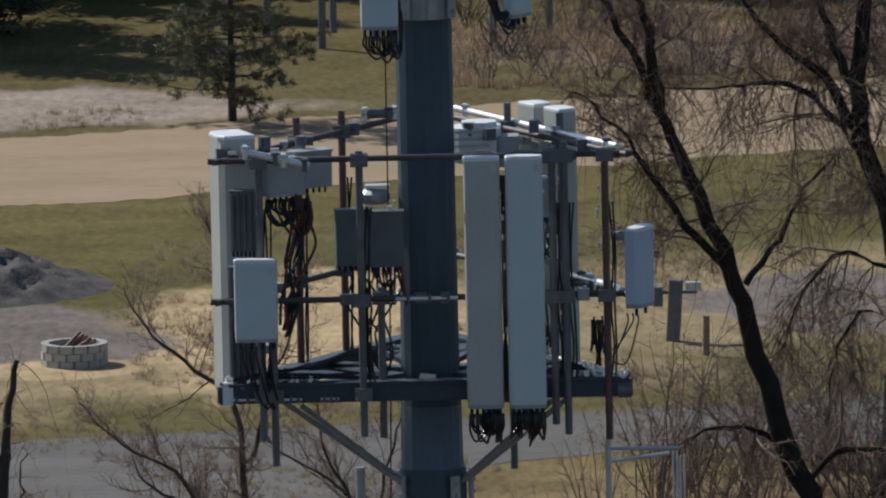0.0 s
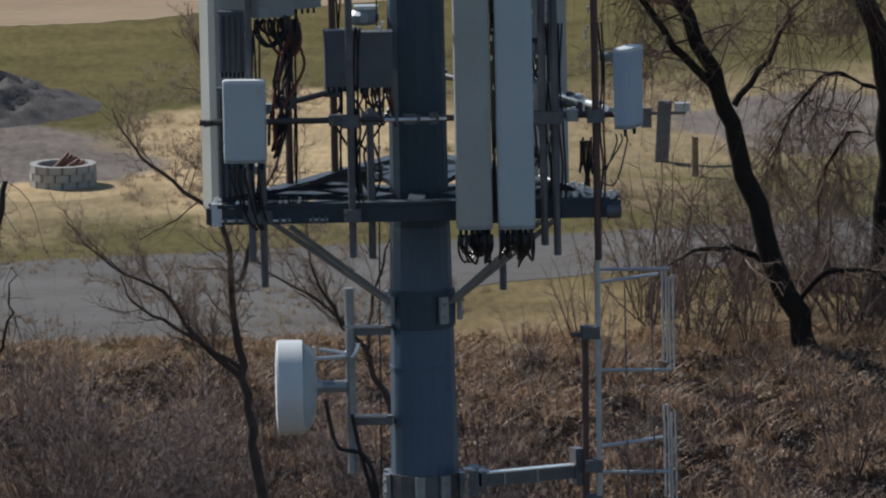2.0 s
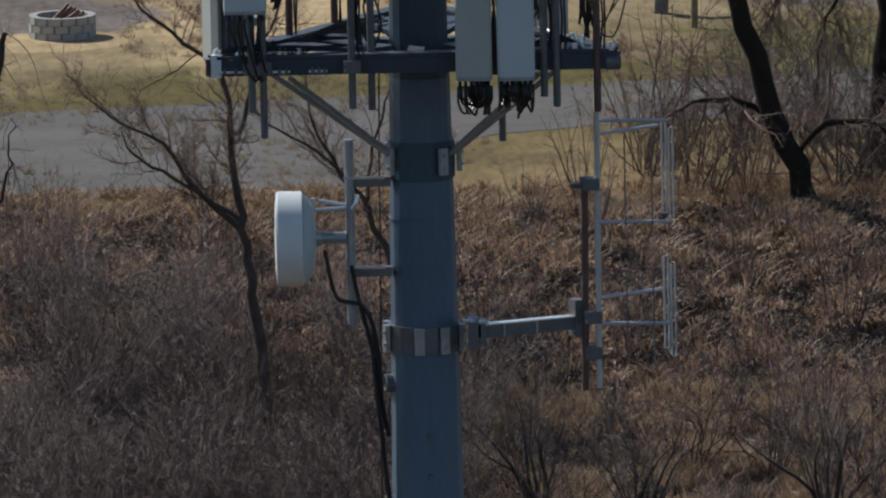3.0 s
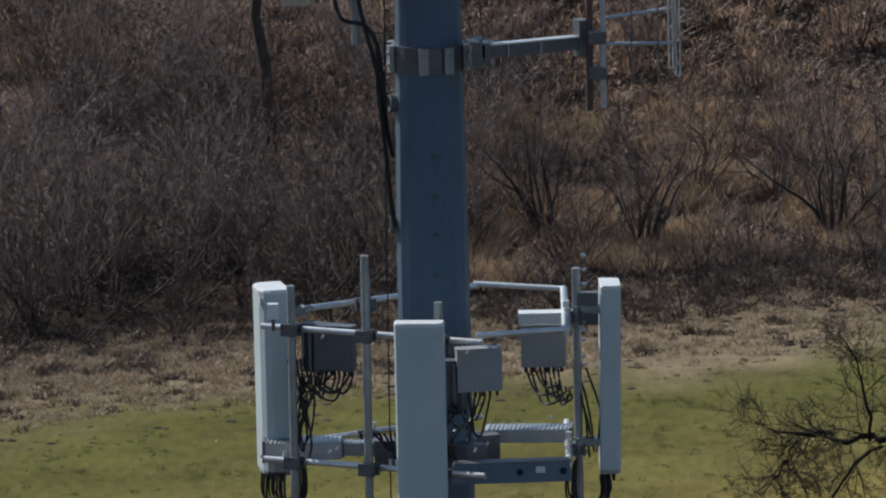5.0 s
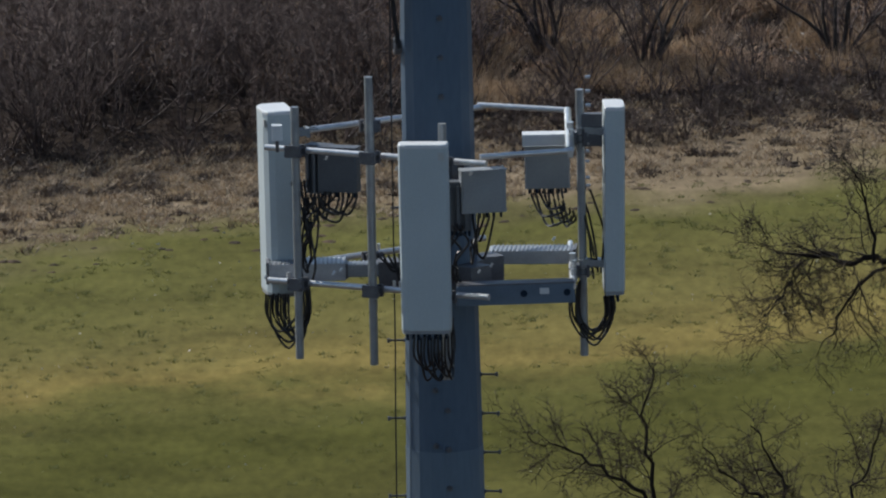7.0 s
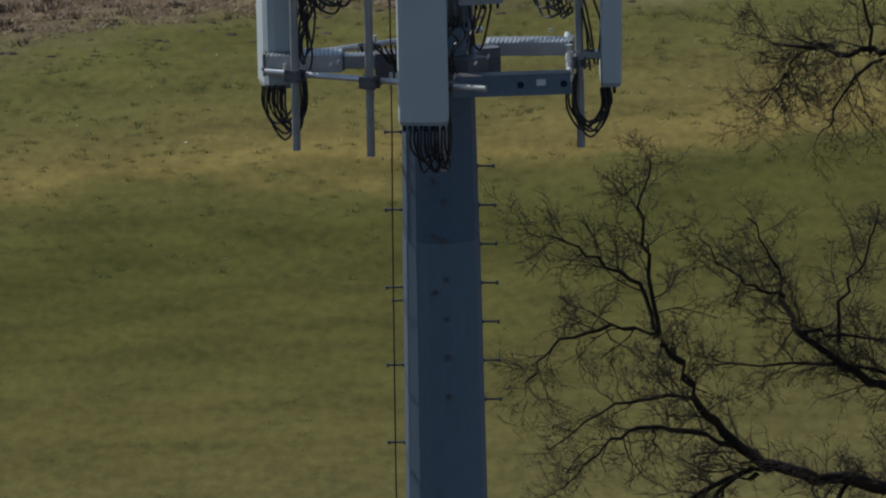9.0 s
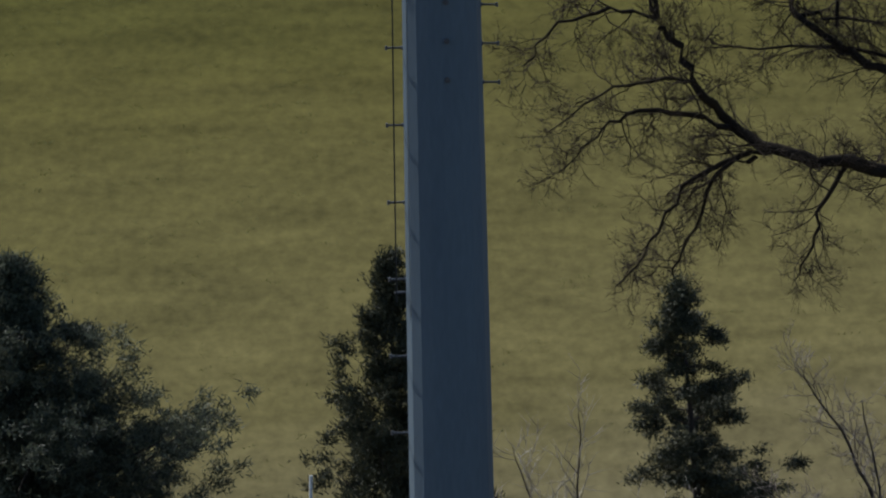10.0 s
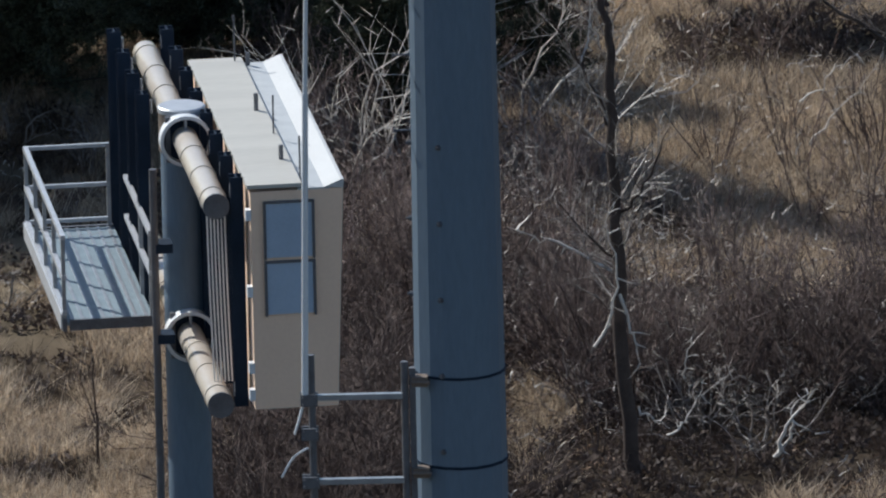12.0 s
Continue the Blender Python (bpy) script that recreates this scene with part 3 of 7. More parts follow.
frame_up = thing("antenna_platform", (0, 0, LOW), "three-sided galvanised steel antenna platform clamped round the mast", "antenna mount", "antenna platforms")
o = Vector((0, 0, -LOW))
for a, b in ((A, B), (B, C), (C, A)):
    w = (b - a).normalized()
    for z, r, m in ((TOP, 0.030, RAIL_DARK), (MID, 0.030, RAIL_DARK)):
        part("rail", Build().tube([lerp(a, b, -0.03, z) + o, lerp(a, b, 1.03, z) + o], r, 10), m, frame_up, smooth=True)
    turn = w.to_track_quat("X", "Z").to_matrix()
    mid = lerp(a, b, 0.5, LOW) + o
    part("face_beam", Build().box(mid, ((b - a).length * 1.02, 0.12, 0.16), turn), BEAM, frame_up)
    part("face_channel", Build().box(mid + Vector((0, 0, 0.10)) - w.cross(Vector((0, 0, 1))) * 0.0, ((b - a).length * 0.98, 0.16, 0.03), turn), BEAM, frame_up)
    # inward arm with a grating tread and its brace
    c0 = lerp(a, b, 0.5, LOW) + o
    part("arm", Build().box(c0 * 0.5 + Vector((0, 0, -0.02)), (0.16, c0.length, 0.16), Vector((c0.x, c0.y, 0)).to_track_quat("Y", "Z").to_matrix()), BEAM, frame_up)
    for k in (0.22, 0.78):
        end = lerp(a, b, k, LOW) + o
        part("tread", Build().box(end * 0.62 + Vector((0, 0, 0.06)), (0.30, end.length * 0.62, 0.05), Vector((end.x, end.y, 0)).to_track_quat("Y", "Z").to_matrix()), BEAM, frame_up)
    for k, z in ((0.12, -0.10), (0.88, -0.10)):
        p = lerp(a, b, k, LOW) + o + Vector((0, 0, z))
        q = Vector((p.x, p.y, 0)).normalized() * 0.36
        part("brace", Build().tube([(p.x * 0.82, p.y * 0.82, z - 0.05), (q.x, q.y, -1.02)], 0.029, 6), GALV, frame_up)
# bright new hardware along the right and left corners
for i in range(40):
    k = rng.random()
    edge = rng.choice(((A, B, 0.0, 0.22), (B, C, 0.0, 0.35), (A, B, 0.86, 1.0), (C, A, 0.75, 1.0)))
    p = lerp(edge[0], edge[1], edge[2] + (edge[3] - edge[2]) * k, 0.14)
    part("bolt", Build().tube([p + Vector((0, 0, -0.05)), p + Vector((rng.uniform(-0.05, 0.05), 0, 0.03))], rng.uniform(0.014, 0.026), 6), BRIGHT, frame_up)
part("grip_plate", Build().box((-1.95, -1.20, 0.02), (0.10, 0.06, 0.22)), WHITE, frame_up, "white end plate")
part("hollow_end", Build().tube([(1.80, -1.19, -0.02), (1.93, -1.19, -0.02)], 0.075, 12), GALV_DULL, frame_up)
part("hollow_end", Build().tube([(1.925, -1.19, -0.02), (1.936, -1.19, -0.02)], 0.058, 12), BLACK, frame_up)
for x, y, z0, z1, zs in (
    (-1.61, -1.26, 39.26, 42.0, (TOP, MID, LOW)), (-1.25, 0.16, 39.6, 42.2, (TOP, MID)), (-0.815, 0.92, 39.6, 42.16, (TOP, MID)),
    (-0.645, -1.26, 39.28, 42.05, (TOP, MID, LOW)), (-0.46, -1.08, 39.24, 40.7, (MID,)), (1.20, -1.25, 39.36, 42.04, (TOP, MID)),
    (1.32, -1.25, 39.26, 42.1, (TOP, MID)), (1.71, -1.22, 39.2, 41.9, (TOP, MID)), (0.55, -1.24, 39.3, 42.0, (TOP, MID)), (0.93, -1.24, 39.3, 42.0, (TOP, MID)),
    (0.80, 0.95, 38.6, 42.2, (TOP, MID)), (1.30, 0.10, 39.5, 42.2, (TOP, MID)), (-1.50, -1.20, 39.0, 40.2, (LOW,)),
):
    pipe_mount(frame_up, x, y, z0 - LOW, z1 - LOW, [z - LOW for z in zs], mat=RUST_PIPE if x in (-1.25, -0.815, 1.71) else None)
# bright cross tubes
for p, q, r in (((-1.772, -1.42, 42.09), (-1.117, -1.45, 41.94), 0.036), ((0.3, 2.15, 42.0), (1.84, -1.10, 42.02), 0.034), ((1.14, 0.5, 40.64), (1.80, -1.16, 40.66), 0.04), ((-0.62, 1.4, 42.06), (-0.1, 1.5, 42.06), 0.05)):
    part("cross_tube", Build().tube([Vector(p) + o, Vector(q) + o], r, 12), BRIGHT if p[0] != -0.62 else GALV_DULL, frame_up, "bright zinc tube", smooth=True)
    for k in (0.06, 0.5, 0.62, 0.93):
        c = Vector(p).lerp(Vector(q), k) + o
        part("tube_clamp", Build().box(c, (0.05, 0.10, 0.13), None, 0.01).tube([c + Vector((-0.04, -0.06, 0.05)), c + Vector((0.05, -0.06, 0.05))], 0.014, 6), GALV_DULL if k in (0.5, 0.93) else BRIGHT, frame_up)

tall = panel_antenna(0.35, 0.17, 2.39, RADOME_TAN, "tall narrow aged grey panel antenna on the platform front", ports=6)
move(tall, put(0.525, -1.45, 40.80, 0))
tall2 = panel_antenna(0.36, 0.17, 2.40, RADOME, "tall narrow pale grey panel antenna on the platform front", ports=6)
move(tall2, put(0.93, -1.45, 40.80, 0))
side = panel_antenna(0.50, 0.34, 2.46, RADOME_TAN, "tall grey panel antenna facing away on the platform side", ports=6)
move(side, put(-1.72, -0.60, 40.93, -71))
rear = panel_antenna(0.32, 0.22, 2.50, RADOME_TAN, "tall grey panel antenna on the rear platform face", ports=4)
move(rear, put(0.98, 0.98, 40.93, 120))
move(copy_thing(rear, Matrix.Identity(4)), put(1.22, 0.55, 40.93, 118))
small = panel_antenna(0.41, 0.12, 0.76, RADOME, "small square white panel antenna on a pipe", group="small panel antennas", ports=4)
move(small, put(-1.655, -1.40, 40.66, -4))
small2 = panel_antenna(0.36, 0.16, 0.74, PANEL_BLUE, "small pale panel antenna turned sideways on a pipe, sky reflection put into its blue-grey colour", group="small panel antennas", ports=4)
move(small2, put(1.965, -1.10, 40.87, 62))

unit = radio_unit(0.40, 0.30, 0.34, RADIO, "grey radio unit hung on the platform", 0)
move(unit, put(-1.38, -0.78, 41.74, 28))
for x, y, z, a in ((-1.12, -0.50, 41.78, 28), (1.08, -0.75, 41.5, -60), (1.12, -0.85, 40.7, -60)):
    copy_thing(unit, put(x, y, z, a))
dark = radio_unit(0.34, 0.24, 0.52, DARK, "dark grey radio unit hung on a pipe beside the mast", 0)
move(dark, put(-0.72, -0.62, 41.12, 8))
copy_thing(dark, put(-0.40, -0.62, 41.10, 0))
box = thing("junction_box", (-0.5, 0.05, 41.36), "silver domed junction box behind dark radio units", "junction box")
part("housing", Build().prism(ring(0.15, 12), 0, 0.14, cap=0.04), GALV, box)
part("lid", Build().box((0.02, 0, 0.17), (0.24, 0.16, 0.03), cut=0.03), BRIGHT, box)
silver = thing("surge_box", (0.50, 0.55, 41.80), "pale ribbed equipment box behind the panel antennas", "equipment box")
part("housing", Build().box((0, 0, 0.06), (0.46, 0.4, 0.34), cut=0.05), WHITE, silver)
part("cap", Build().box((0.02, 0, 0.25), (0.34, 0.34, 0.06), cut=0.1), WHITE, silver)
part("side_module", Build().box((0.30, -0.1, 0.0), (0.20, 0.26, 0.30), cut=0.02), RADIO, silver)
for i in range(5):
    part("rib", Build().box((-0.05, -0.205, -0.08 + 0.07 * i), (0.34, 0.02, 0.03)), RADIO_PALE, silver)

cable_bundle("cable_bundle", loops(rng, (0.53, -1.52, 39.52), (0.60, -1.15, 39.56), 0.30, 16, 0.32), "black jumper cables looping under tall panel antennas")
cable_bundle("cable_bundle", loops(rng, (0.93, -1.52, 39.52), (0.92, -1.15, 39.56), 0.30, 16, 0.32), "black jumper cables looping under tall panel antennas")
cable_bundle("cable_bundle", loops(rng, (-1.34, -0.78, 41.54), (-1.20, -0.8, 41.50), 0.26, 14, 0.40), "tangle of black and red cables under radio units", r=0.016, mix=True)
cable_bundle("cable_bundle", loops(rng, (-1.20, -0.75, 41.50), (-1.40, -1.0, 40.3), 0.22, 8, 0.16), "tangle of black and red cables under radio units", r=0.016, mix=True)
cable_bundle("cable_bundle", loops(rng, (-0.58, -0.62, 40.84), (-0.50, -0.6, 39.8), 0.2, 6, 0.30), "black and red cables running down from dark radio units", mix=True)
cable_bundle("cable_bundle", loops(rng, (-0.38, -0.6, 40.84), (-0.30, -0.3, 40.75), 0.28, 8, 0.26), "black and red cables running down from dark radio units", mix=True)
cable_bundle("cable_bundle", loops(rng, (1.95, -1.1, 40.4), (1.70, -1.2, 40.2), 0.25, 3, 0.1), "thin black cables drooping from a small panel", r=0.009)
cable_bundle("cable_bundle", loops(rng, (1.60, -1.15, 40.35), (1.64, -1.15, 40.3), 0.45, 5, 0.08), "coil of black cable hung on the platform rail", r=0.011)
cable_bundle("cable_bundle", loops(rng, (-1.66, -1.42, 40.2), (-1.45, -1.1, 39.9), 0.35, 5, 0.25), "black cables under a small panel antenna")
cable_bundle("cable_bundle", loops(rng, (1.1, -0.8, 41.3), (1.12, -0.6, 40.1), 0.4, 6, 0.12), "black cables between platform pipes")
for a, b in (((-1.9, -1.15, 39.85), (-0.4, -1.0, 39.8)), ((-1.2, -0.2, 39.8), (-0.3, 1.0, 39.8)), ((1.0, -0.9, 39.8), (1.6, -1.1, 39.8))):
    run = [(Vector(a), (Vector(a) + Vector(b)) / 2 + Vector((rng.uniform(-.1, .1), rng.uniform(-.1, .1), rng.uniform(0, .12))), Vector(b)) for _ in range(5)]
    cable_bundle("cable_run", run, "black cables lying along the platform", r=0.013)

for k, (x, y) in enumerate(((-1.61, -1.26), (-0.645, -1.26), (1.20, -1.25), (1.32, -1.25), (1.71, -1.22), (-1.25, 0.16), (-0.815, 0.92))):
    run = []
    for c in range(3 if k < 2 else 2):
        dx = 0.05 + 0.02 * c
        run.append([(x + dx + rng.uniform(-0.02, 0.02), y + 0.05, z) for z in (41.5, 41.0, 40.5, 40.1, 39.8)])
    cable_bundle("cable_run", run, "black cables strapped along a mounting pipe", r=0.011)
cable_bundle("cable_run", [[(0.73 + rng.uniform(-0.02, 0.02), -1.36, z) for z in (41.8, 41.2, 40.6, 40.0, 39.6)] for _ in range(4)], "black cables in the gap between two panels", r=0.016)
for i in range(22):
    a, b = ((A, B), (B, C), (C, A))[i % 3]
    p = lerp(a, b, rng.uniform(0.03, 0.97), rng.choice((TOP, MID)))
    part("rail_fitting", Build().box(p + o, (rng.uniform(0.08, 0.16), rng.uniform(0.10, 0.15), rng.uniform(0.08, 0.13)), None, 0.01), rng.choice((GALV_DULL, GALV_DULL, GALV)), frame_up)
for k in range(14):
    x = -1.55 + k * 0.035
    part("tread_tooth", Build().box((x, -1.05, 0.145), (0.016, 0.20, 0.03)), BRIGHT, frame_up)

for x, y, z in ((-1.86, -1.0, 42.02), (-1.7, -1.05, 42.0), (-1.45, -1.0, 42.04), (-1.3, -0.95, 42.0), (-0.62, -0.6, 41.42), (-0.36, -0.6, 41.40), (1.62, -0.95, 42.04), (1.72, -1.0, 42.0), (1.8, -1.05, 41.98), (1.86, -1.1, 42.03), (1.5, -1.12, 40.66), (0.74, -1.34, 41.3), (0.735, -1.34, 40.9), (-0.28, -0.5, 40.85), (-0.3, -0.5, 40.72)):
    part("bracket_bolt", Build().box(Vector((x, y, z)) + o, (rng.uniform(0.03, 0.10), 0.05, rng.uniform(0.02, 0.05)), None, 0.008), BRIGHT, frame_up)
for x, y, z in ((-1.95, -0.9, 42.0), (-1.55, -0.75, 42.08), (-1.2, -0.4, 42.05), (0.42, 0.4, 42.02), (0.62, 0.3, 41.98), (1.05, 0.2, 42.06), (-0.2, 0.6, 41.35), (1.2, -0.9, 41.2)):
    part("dark_fitting", Build().box(Vector((x, y, z)) + o, (rng.uniform(0.08, 0.14), 0.10, rng.uniform(0.08, 0.13)), spin(rng.uniform(-40, 40)).to_3x3(), 0.02), DARK, frame_up)

# dark radios added over the side panel's shaded flank, bright tubes along the lower beams
added_radio = radio_unit(0.25, 0.16, 0.56, DARK, "slim dark radio unit added over the side panel antenna's shaded flank", 4)
move(added_radio, put(-1.77, -1.04, 41.36, -10))
copy_thing(added_radio, put(-1.80, -1.04, 40.62, -10))
copy_thing(added_radio, put(-1.80, -1.04, 40.05, -10))
for p, q, r in (((1.185, 0.30, 39.79), (1.80, -1.10, 39.76), 0.030), ((1.36, -0.95, 39.77), (1.82, -1.16, 39.75), 0.026), ((-1.93, -1.24, 39.655), (-1.62, -1.24, 39.655), 0.014),
                ((-1.47, -1.24, 39.65), (-1.24, -1.24, 39.65), 0.014), ((-1.06, -1.24, 39.65), (-0.88, -1.24, 39.65), 0.014), ((-0.32, -1.2, 40.60), (0.28, -1.2, 40.60), 0.018)):
    part("beam_tube", Build().tube([Vector(p) + o, Vector(q) + o], r, 10), BRIGHT, frame_up, "bright zinc tube", smooth=True)
    for k in (0.2, 0.55, 0.85):
        part("tube_clamp", Build().box(Vector(p).lerp(Vector(q), k) + o, (0.03, 0.07, 0.07), None, 0.008), GALV_DULL, frame_up)
# small clips added as metal glints, the highlight put into bright zinc
for k in range(34):
    x, y, z = ((1.14, -1.02), (1.25, -1.10), (0.735, -1.36), (1.62, -1.14), (-0.34, -0.55))[k % 5] + (rng.uniform(39.75, 41.9),)
    part("glint_clip", Build().box(Vector((x + rng.uniform(-0.04, 0.04), y, z)) + o, (rng.uniform(0.015, 0.03), 0.03, rng.uniform(0.03, 0.07)), spin(rng.uniform(-30, 30)).to_3x3(), 0.004), BRIGHT, frame_up)
for k in range(16):
    p = lerp(A, B, 0.02 + 0.16 * rng.random(), 0) + Vector((0, rng.uniform(-0.04, 0.16), rng.uniform(0.09, 0.15)))
    part("bolt_head", Build().box(p, (rng.uniform(0.03, 0.07), 0.05, rng.uniform(0.015, 0.035)), spin(rng.uniform(-40, 40)).to_3x3(), 0.006), BRIGHT, frame_up)

# ---- topmost array: only its lower ends come into view ----
top_mount = thing("antenna_mount", (0, 0, 43.2), "galvanised collar mount near the mast top", "antenna mount", "antenna platforms")
part("collar", shaft(Build(), 43.18, 43.55, 0.04, 1), GALV, top_mount, at=(0, 0, -43.2))
for a in (90, 210, 330):
    d = Vector((math.cos(radians(a)), math.sin(radians(a)), 0))
    part("arm", Build().tube([d * 0.3 + Vector((0, 0, 0.25)), d * 1.0 + Vector((0, 0, 0.25))], 0.06, 8), GALV_DULL, top_mount)
    part("mount_pipe", Build().tube([d * 1.0 + Vector((0, 0, -0.1)), d * 1.0 + Vector((0, 0, 2.2))], 0.036, 8), GALV_DULL, top_mount)
for a in (-118, -75, -40):
    part("clamp_ear", ear_mesh, GALV, top_mount, at=Matrix.Translation((0.35 * math.cos(radians(a)), 0.35 * math.sin(radians(a)), 0.12)) @ spin(a + 90))
high = panel_antenna(0.36, 0.15, 1.9, RADOME, "pale grey panel antenna high on the mast", ports=6)
move(high, put(-0.42, -0.95, 44.17, 0))
for x, y, a in ((0.85, -0.45, 60), (0.1, 1.1, 180)):
    copy_thing(high, put(x, y, 44.2, a))
cable_bundle("cable_bundle", loops(rng, (-0.43, -1.0, 43.12), (-0.27, -0.75, 43.4), 0.27, 12, 0.28), "thick bunch of black jumper cables under a panel")
cable_bundle("cable_bundle", loops(rng, (0.68, -0.7, 43.5), (0.86, -0.6, 43.5), 0.36, 10, 0.08), "hanging coil of black jumper cables")

# ---- microwave dish on its pipe ----
dish = thing("microwave_dish", (-0.70, -0.2, 37.85), "white shrouded microwave dish facing sideways on a pipe", "microwave dish")
aim = Matrix.Rotation(radians(-90), 4, "Y").to_3x3()
part("shroud", Build().lathe([(0.41, 0.445), (0.458, 0.465), (0.462, 0.70), (0.45, 0.705)], (0, 0, 0.01), aim, 40), WHITE, dish, smooth=True)
part("front_cover", Build().lathe([(0.455, 0.695), (0.45, 0.715), (0.30, 0.73), (0.0, 0.735)], (0, 0, 0.01), aim, 40), WHITE, dish, smooth=True)
part("rear_shell", Build().lathe([(0.12, 0.33), (0.28, 0.35), (0.38, 0.39), (0.43, 0.45)], (0, 0, 0.01), aim, 32), RADOME, dish, smooth=True)
part("hub", Build().lathe([(0.06, 0.04), (0.06, 0.28), (0.10, 0.34)], (0, 0, 0.01), aim, 12), GALV, dish)
part("steering_arm", Build().tube([(-0.36, -0.1, 0.42), (-0.34, -0.1, 0.30), (-0.02, 0, 0.30)], 0.022, 8), BRIGHT, dish)
part("steering_arm", Build().tube([(-0.30, 0.1, 0.36), (-0.02, 0, 0.33)], 0.018, 8), BRIGHT, dish)
part("mount_pipe", Build().tube([(0, 0, -0.84), (0, 0, 0.97)], 0.045, 12), GALV, dish, smooth=True)
part("pipe_hook", Build().tube(bent((0.02, -0.06, 0.30), (0.06, -0.07, 0.36), (0.08, -0.06, 0.44)), 0.02, 6), BRIGHT, dish)
for z in (0.55, -0.33):
    part("standoff", Build().box((0.2, 0.03, z), (0.40, 0.10, 0.09)), GALV_DULL, dish)
    part("u_bolt", Build().tube([(-0.06, -0.06, z + 0.05), (0.34, -0.06, z + 0.05)], 0.014, 5), BRIGHT, dish)
cable_bundle("cable_bundle", [((-0.95, -0.25, 37.75), (-0.85, -0.3, 37.3), (-0.6, -0.3, 37.2), (-0.48, -0.3, 36.9), (-0.42, -0.25, 36.2), (-0.37, -0.2, 35.9)),
                              ((-0.7, -0.3, 37.6), (-0.62, -0.3, 37.2), (-0.5, -0.3, 36.7), (-0.46, -0.25, 36.2), (-0.38, -0.2, 35.25)),
                              ((-0.5, -0.3, 37.0), (-0.50, -0.3, 36.6), (-0.46, -0.3, 36.2), (-0.40, -0.22, 35.5), (-0.36, -0.18, 35.2))], "black feed cables running from the dish into the mast", r=0.022)

# ---- stacked dipole antenna on an arm ----
dip = thing("dipole_antenna", (1.70, -0.2, 36.95), "four-bay grey folded dipole antenna on a side arm", "dipole antenna")
swing = Matrix.Translation((-0.22, 0.30, 0.0)) @ spin(24)
part("arm", Build().box((-0.53, 0.0, -0.02), (1.02, 0.10, 0.12)).box((0.0, 0, 0.03), (0.10, 0.16, 0.36)), GALV_DULL, dip, at=swing)
# bright strip along the top edge, sunlight put into its colour
part("arm_flange", Build().box((-0.53, 0.0, 0.048), (1.02, 0.115, 0.014)), BRIGHT, dip, "upper flange, sunlit brightness put into its zinc colour", at=swing)
for x in (-0.45, -0.80):
    part("arm_web", Build().box((x, -0.056, -0.02), (0.02, 0.012, 0.11)), GALV, dip, at=swing)
part("arm_clamp", Build().box((-1.23, -0.14, -0.02), (0.10, 0.24, 0.28)).box((-1.13, -0.14, -0.02), (0.05, 0.20, 0.24)), GALV_DULL, dip)
part("clamp_bolt", Build().tube([(-1.33, -0.27, 0.12), (-1.08, -0.22, 0.08)], 0.018, 6), BRIGHT, dip)
part("support_pipe", Build().tube([(-0.145, 0.25, -0.68), (-0.12, 0.25, 1.36)], 0.036, 10), RUST_PIPE, dip, "brown weathered pipe", smooth=True)
part("pipe_cap", Build().tube([(-0.25, 0.25, 1.33), (0.03, 0.22, 1.33)], 0.024, 8).tube([(-0.12, 0.25, 1.3), (-0.12, 0.25, 1.42)], 0.046, 10), DARK, dip)
part("boom", Build().tube([(-0.01, 0.15, -0.64), (0.01, 0.15, 2.42)], 0.028, 10), RAIL, dip, smooth=True)
for z in (-0.3, 0.05, 1.36):
    part("pipe_clamp", CLAMP_MESH, GALV_DULL, dip, at=put(-0.06, 0.18, z, 0))
for z, y, reach in ((-0.01, 0.0, 0.70), (0.24, 0.55, 0.62), (0.99, 0.0, 0.70), (1.85, 0.55, 0.60), (1.98, 0.0, 0.70)):
    part("cross_bar", Build().tube([(0, 0.15, z), (reach, 0.15 + y, z - 0.01)], 0.018, 8), RAIL, dip)
for z in (0.12, 1.45):
    for x, y in ((0.70, 0.15), (0.64, 0.6)):
        loop = [(x, y, z - 0.46), (x, y, z + 0.44), (x + 0.04, y, z + 0.46), (x + 0.04, y, z - 0.46), (x, y, z - 0.46)]
        part("folded_dipole", Build().tube(loop, 0.010, 6), RAIL, dip)
    part("feed_line", Build().tube([(0.27, 0, z - 0.5), (0.27, 0, z + 0.4)], 0.008, 5), GALV_DULL, dip)
    part("feed_line", Build().tube([(0.53, 0.1, z - 0.55), (0.53, 0.1, z + 0.4)], 0.008, 5), GALV_DULL, dip)

# ---- lower antenna array: three standoff sectors ----
TOP2, LOW2 = 34.250, 32.935
frame_low = thing("antenna_platform", (0, 0, LOW2), "three-sector galvanised antenna mount on standoff arms", "antenna mount", "antenna platforms")
o2 = Vector((0, 0, -LOW2))
ends = [(Vector((-1.68, -0.18, 0)), Vector((0.46, -1.32, 0))), (Vector((1.28, -0.86, 0)), Vector((1.28, 1.42, 0))), (Vector((0.44, 1.78, 0)), Vector((-1.66, 0.46, 0)))]
for a, b in ends:
    for z, m in ((TOP2, BRIGHT), (LOW2, BRIGHT)):
        part("rail", Build().tube([a + Vector((0, 0, z)) + o2, b + Vector((0, 0, z)) + o2], 0.031, 12), m, frame_low, smooth=True)
for p, q in (((0.40, -1.06, TOP2 + 0.02), (1.30, -0.82, TOP2 + 0.02)), ((0.40, 1.78, TOP2 + 0.02), (1.30, 1.38, TOP2 + 0.02)), ((1.26, -0.80, TOP2 + 0.03), (1.27, 1.38, TOP2 + 0.03))):
    part("tie_tube", Build().tube([Vector(p) + o2, Vector(q) + o2], 0.028, 10), BRIGHT, frame_low, smooth=True)
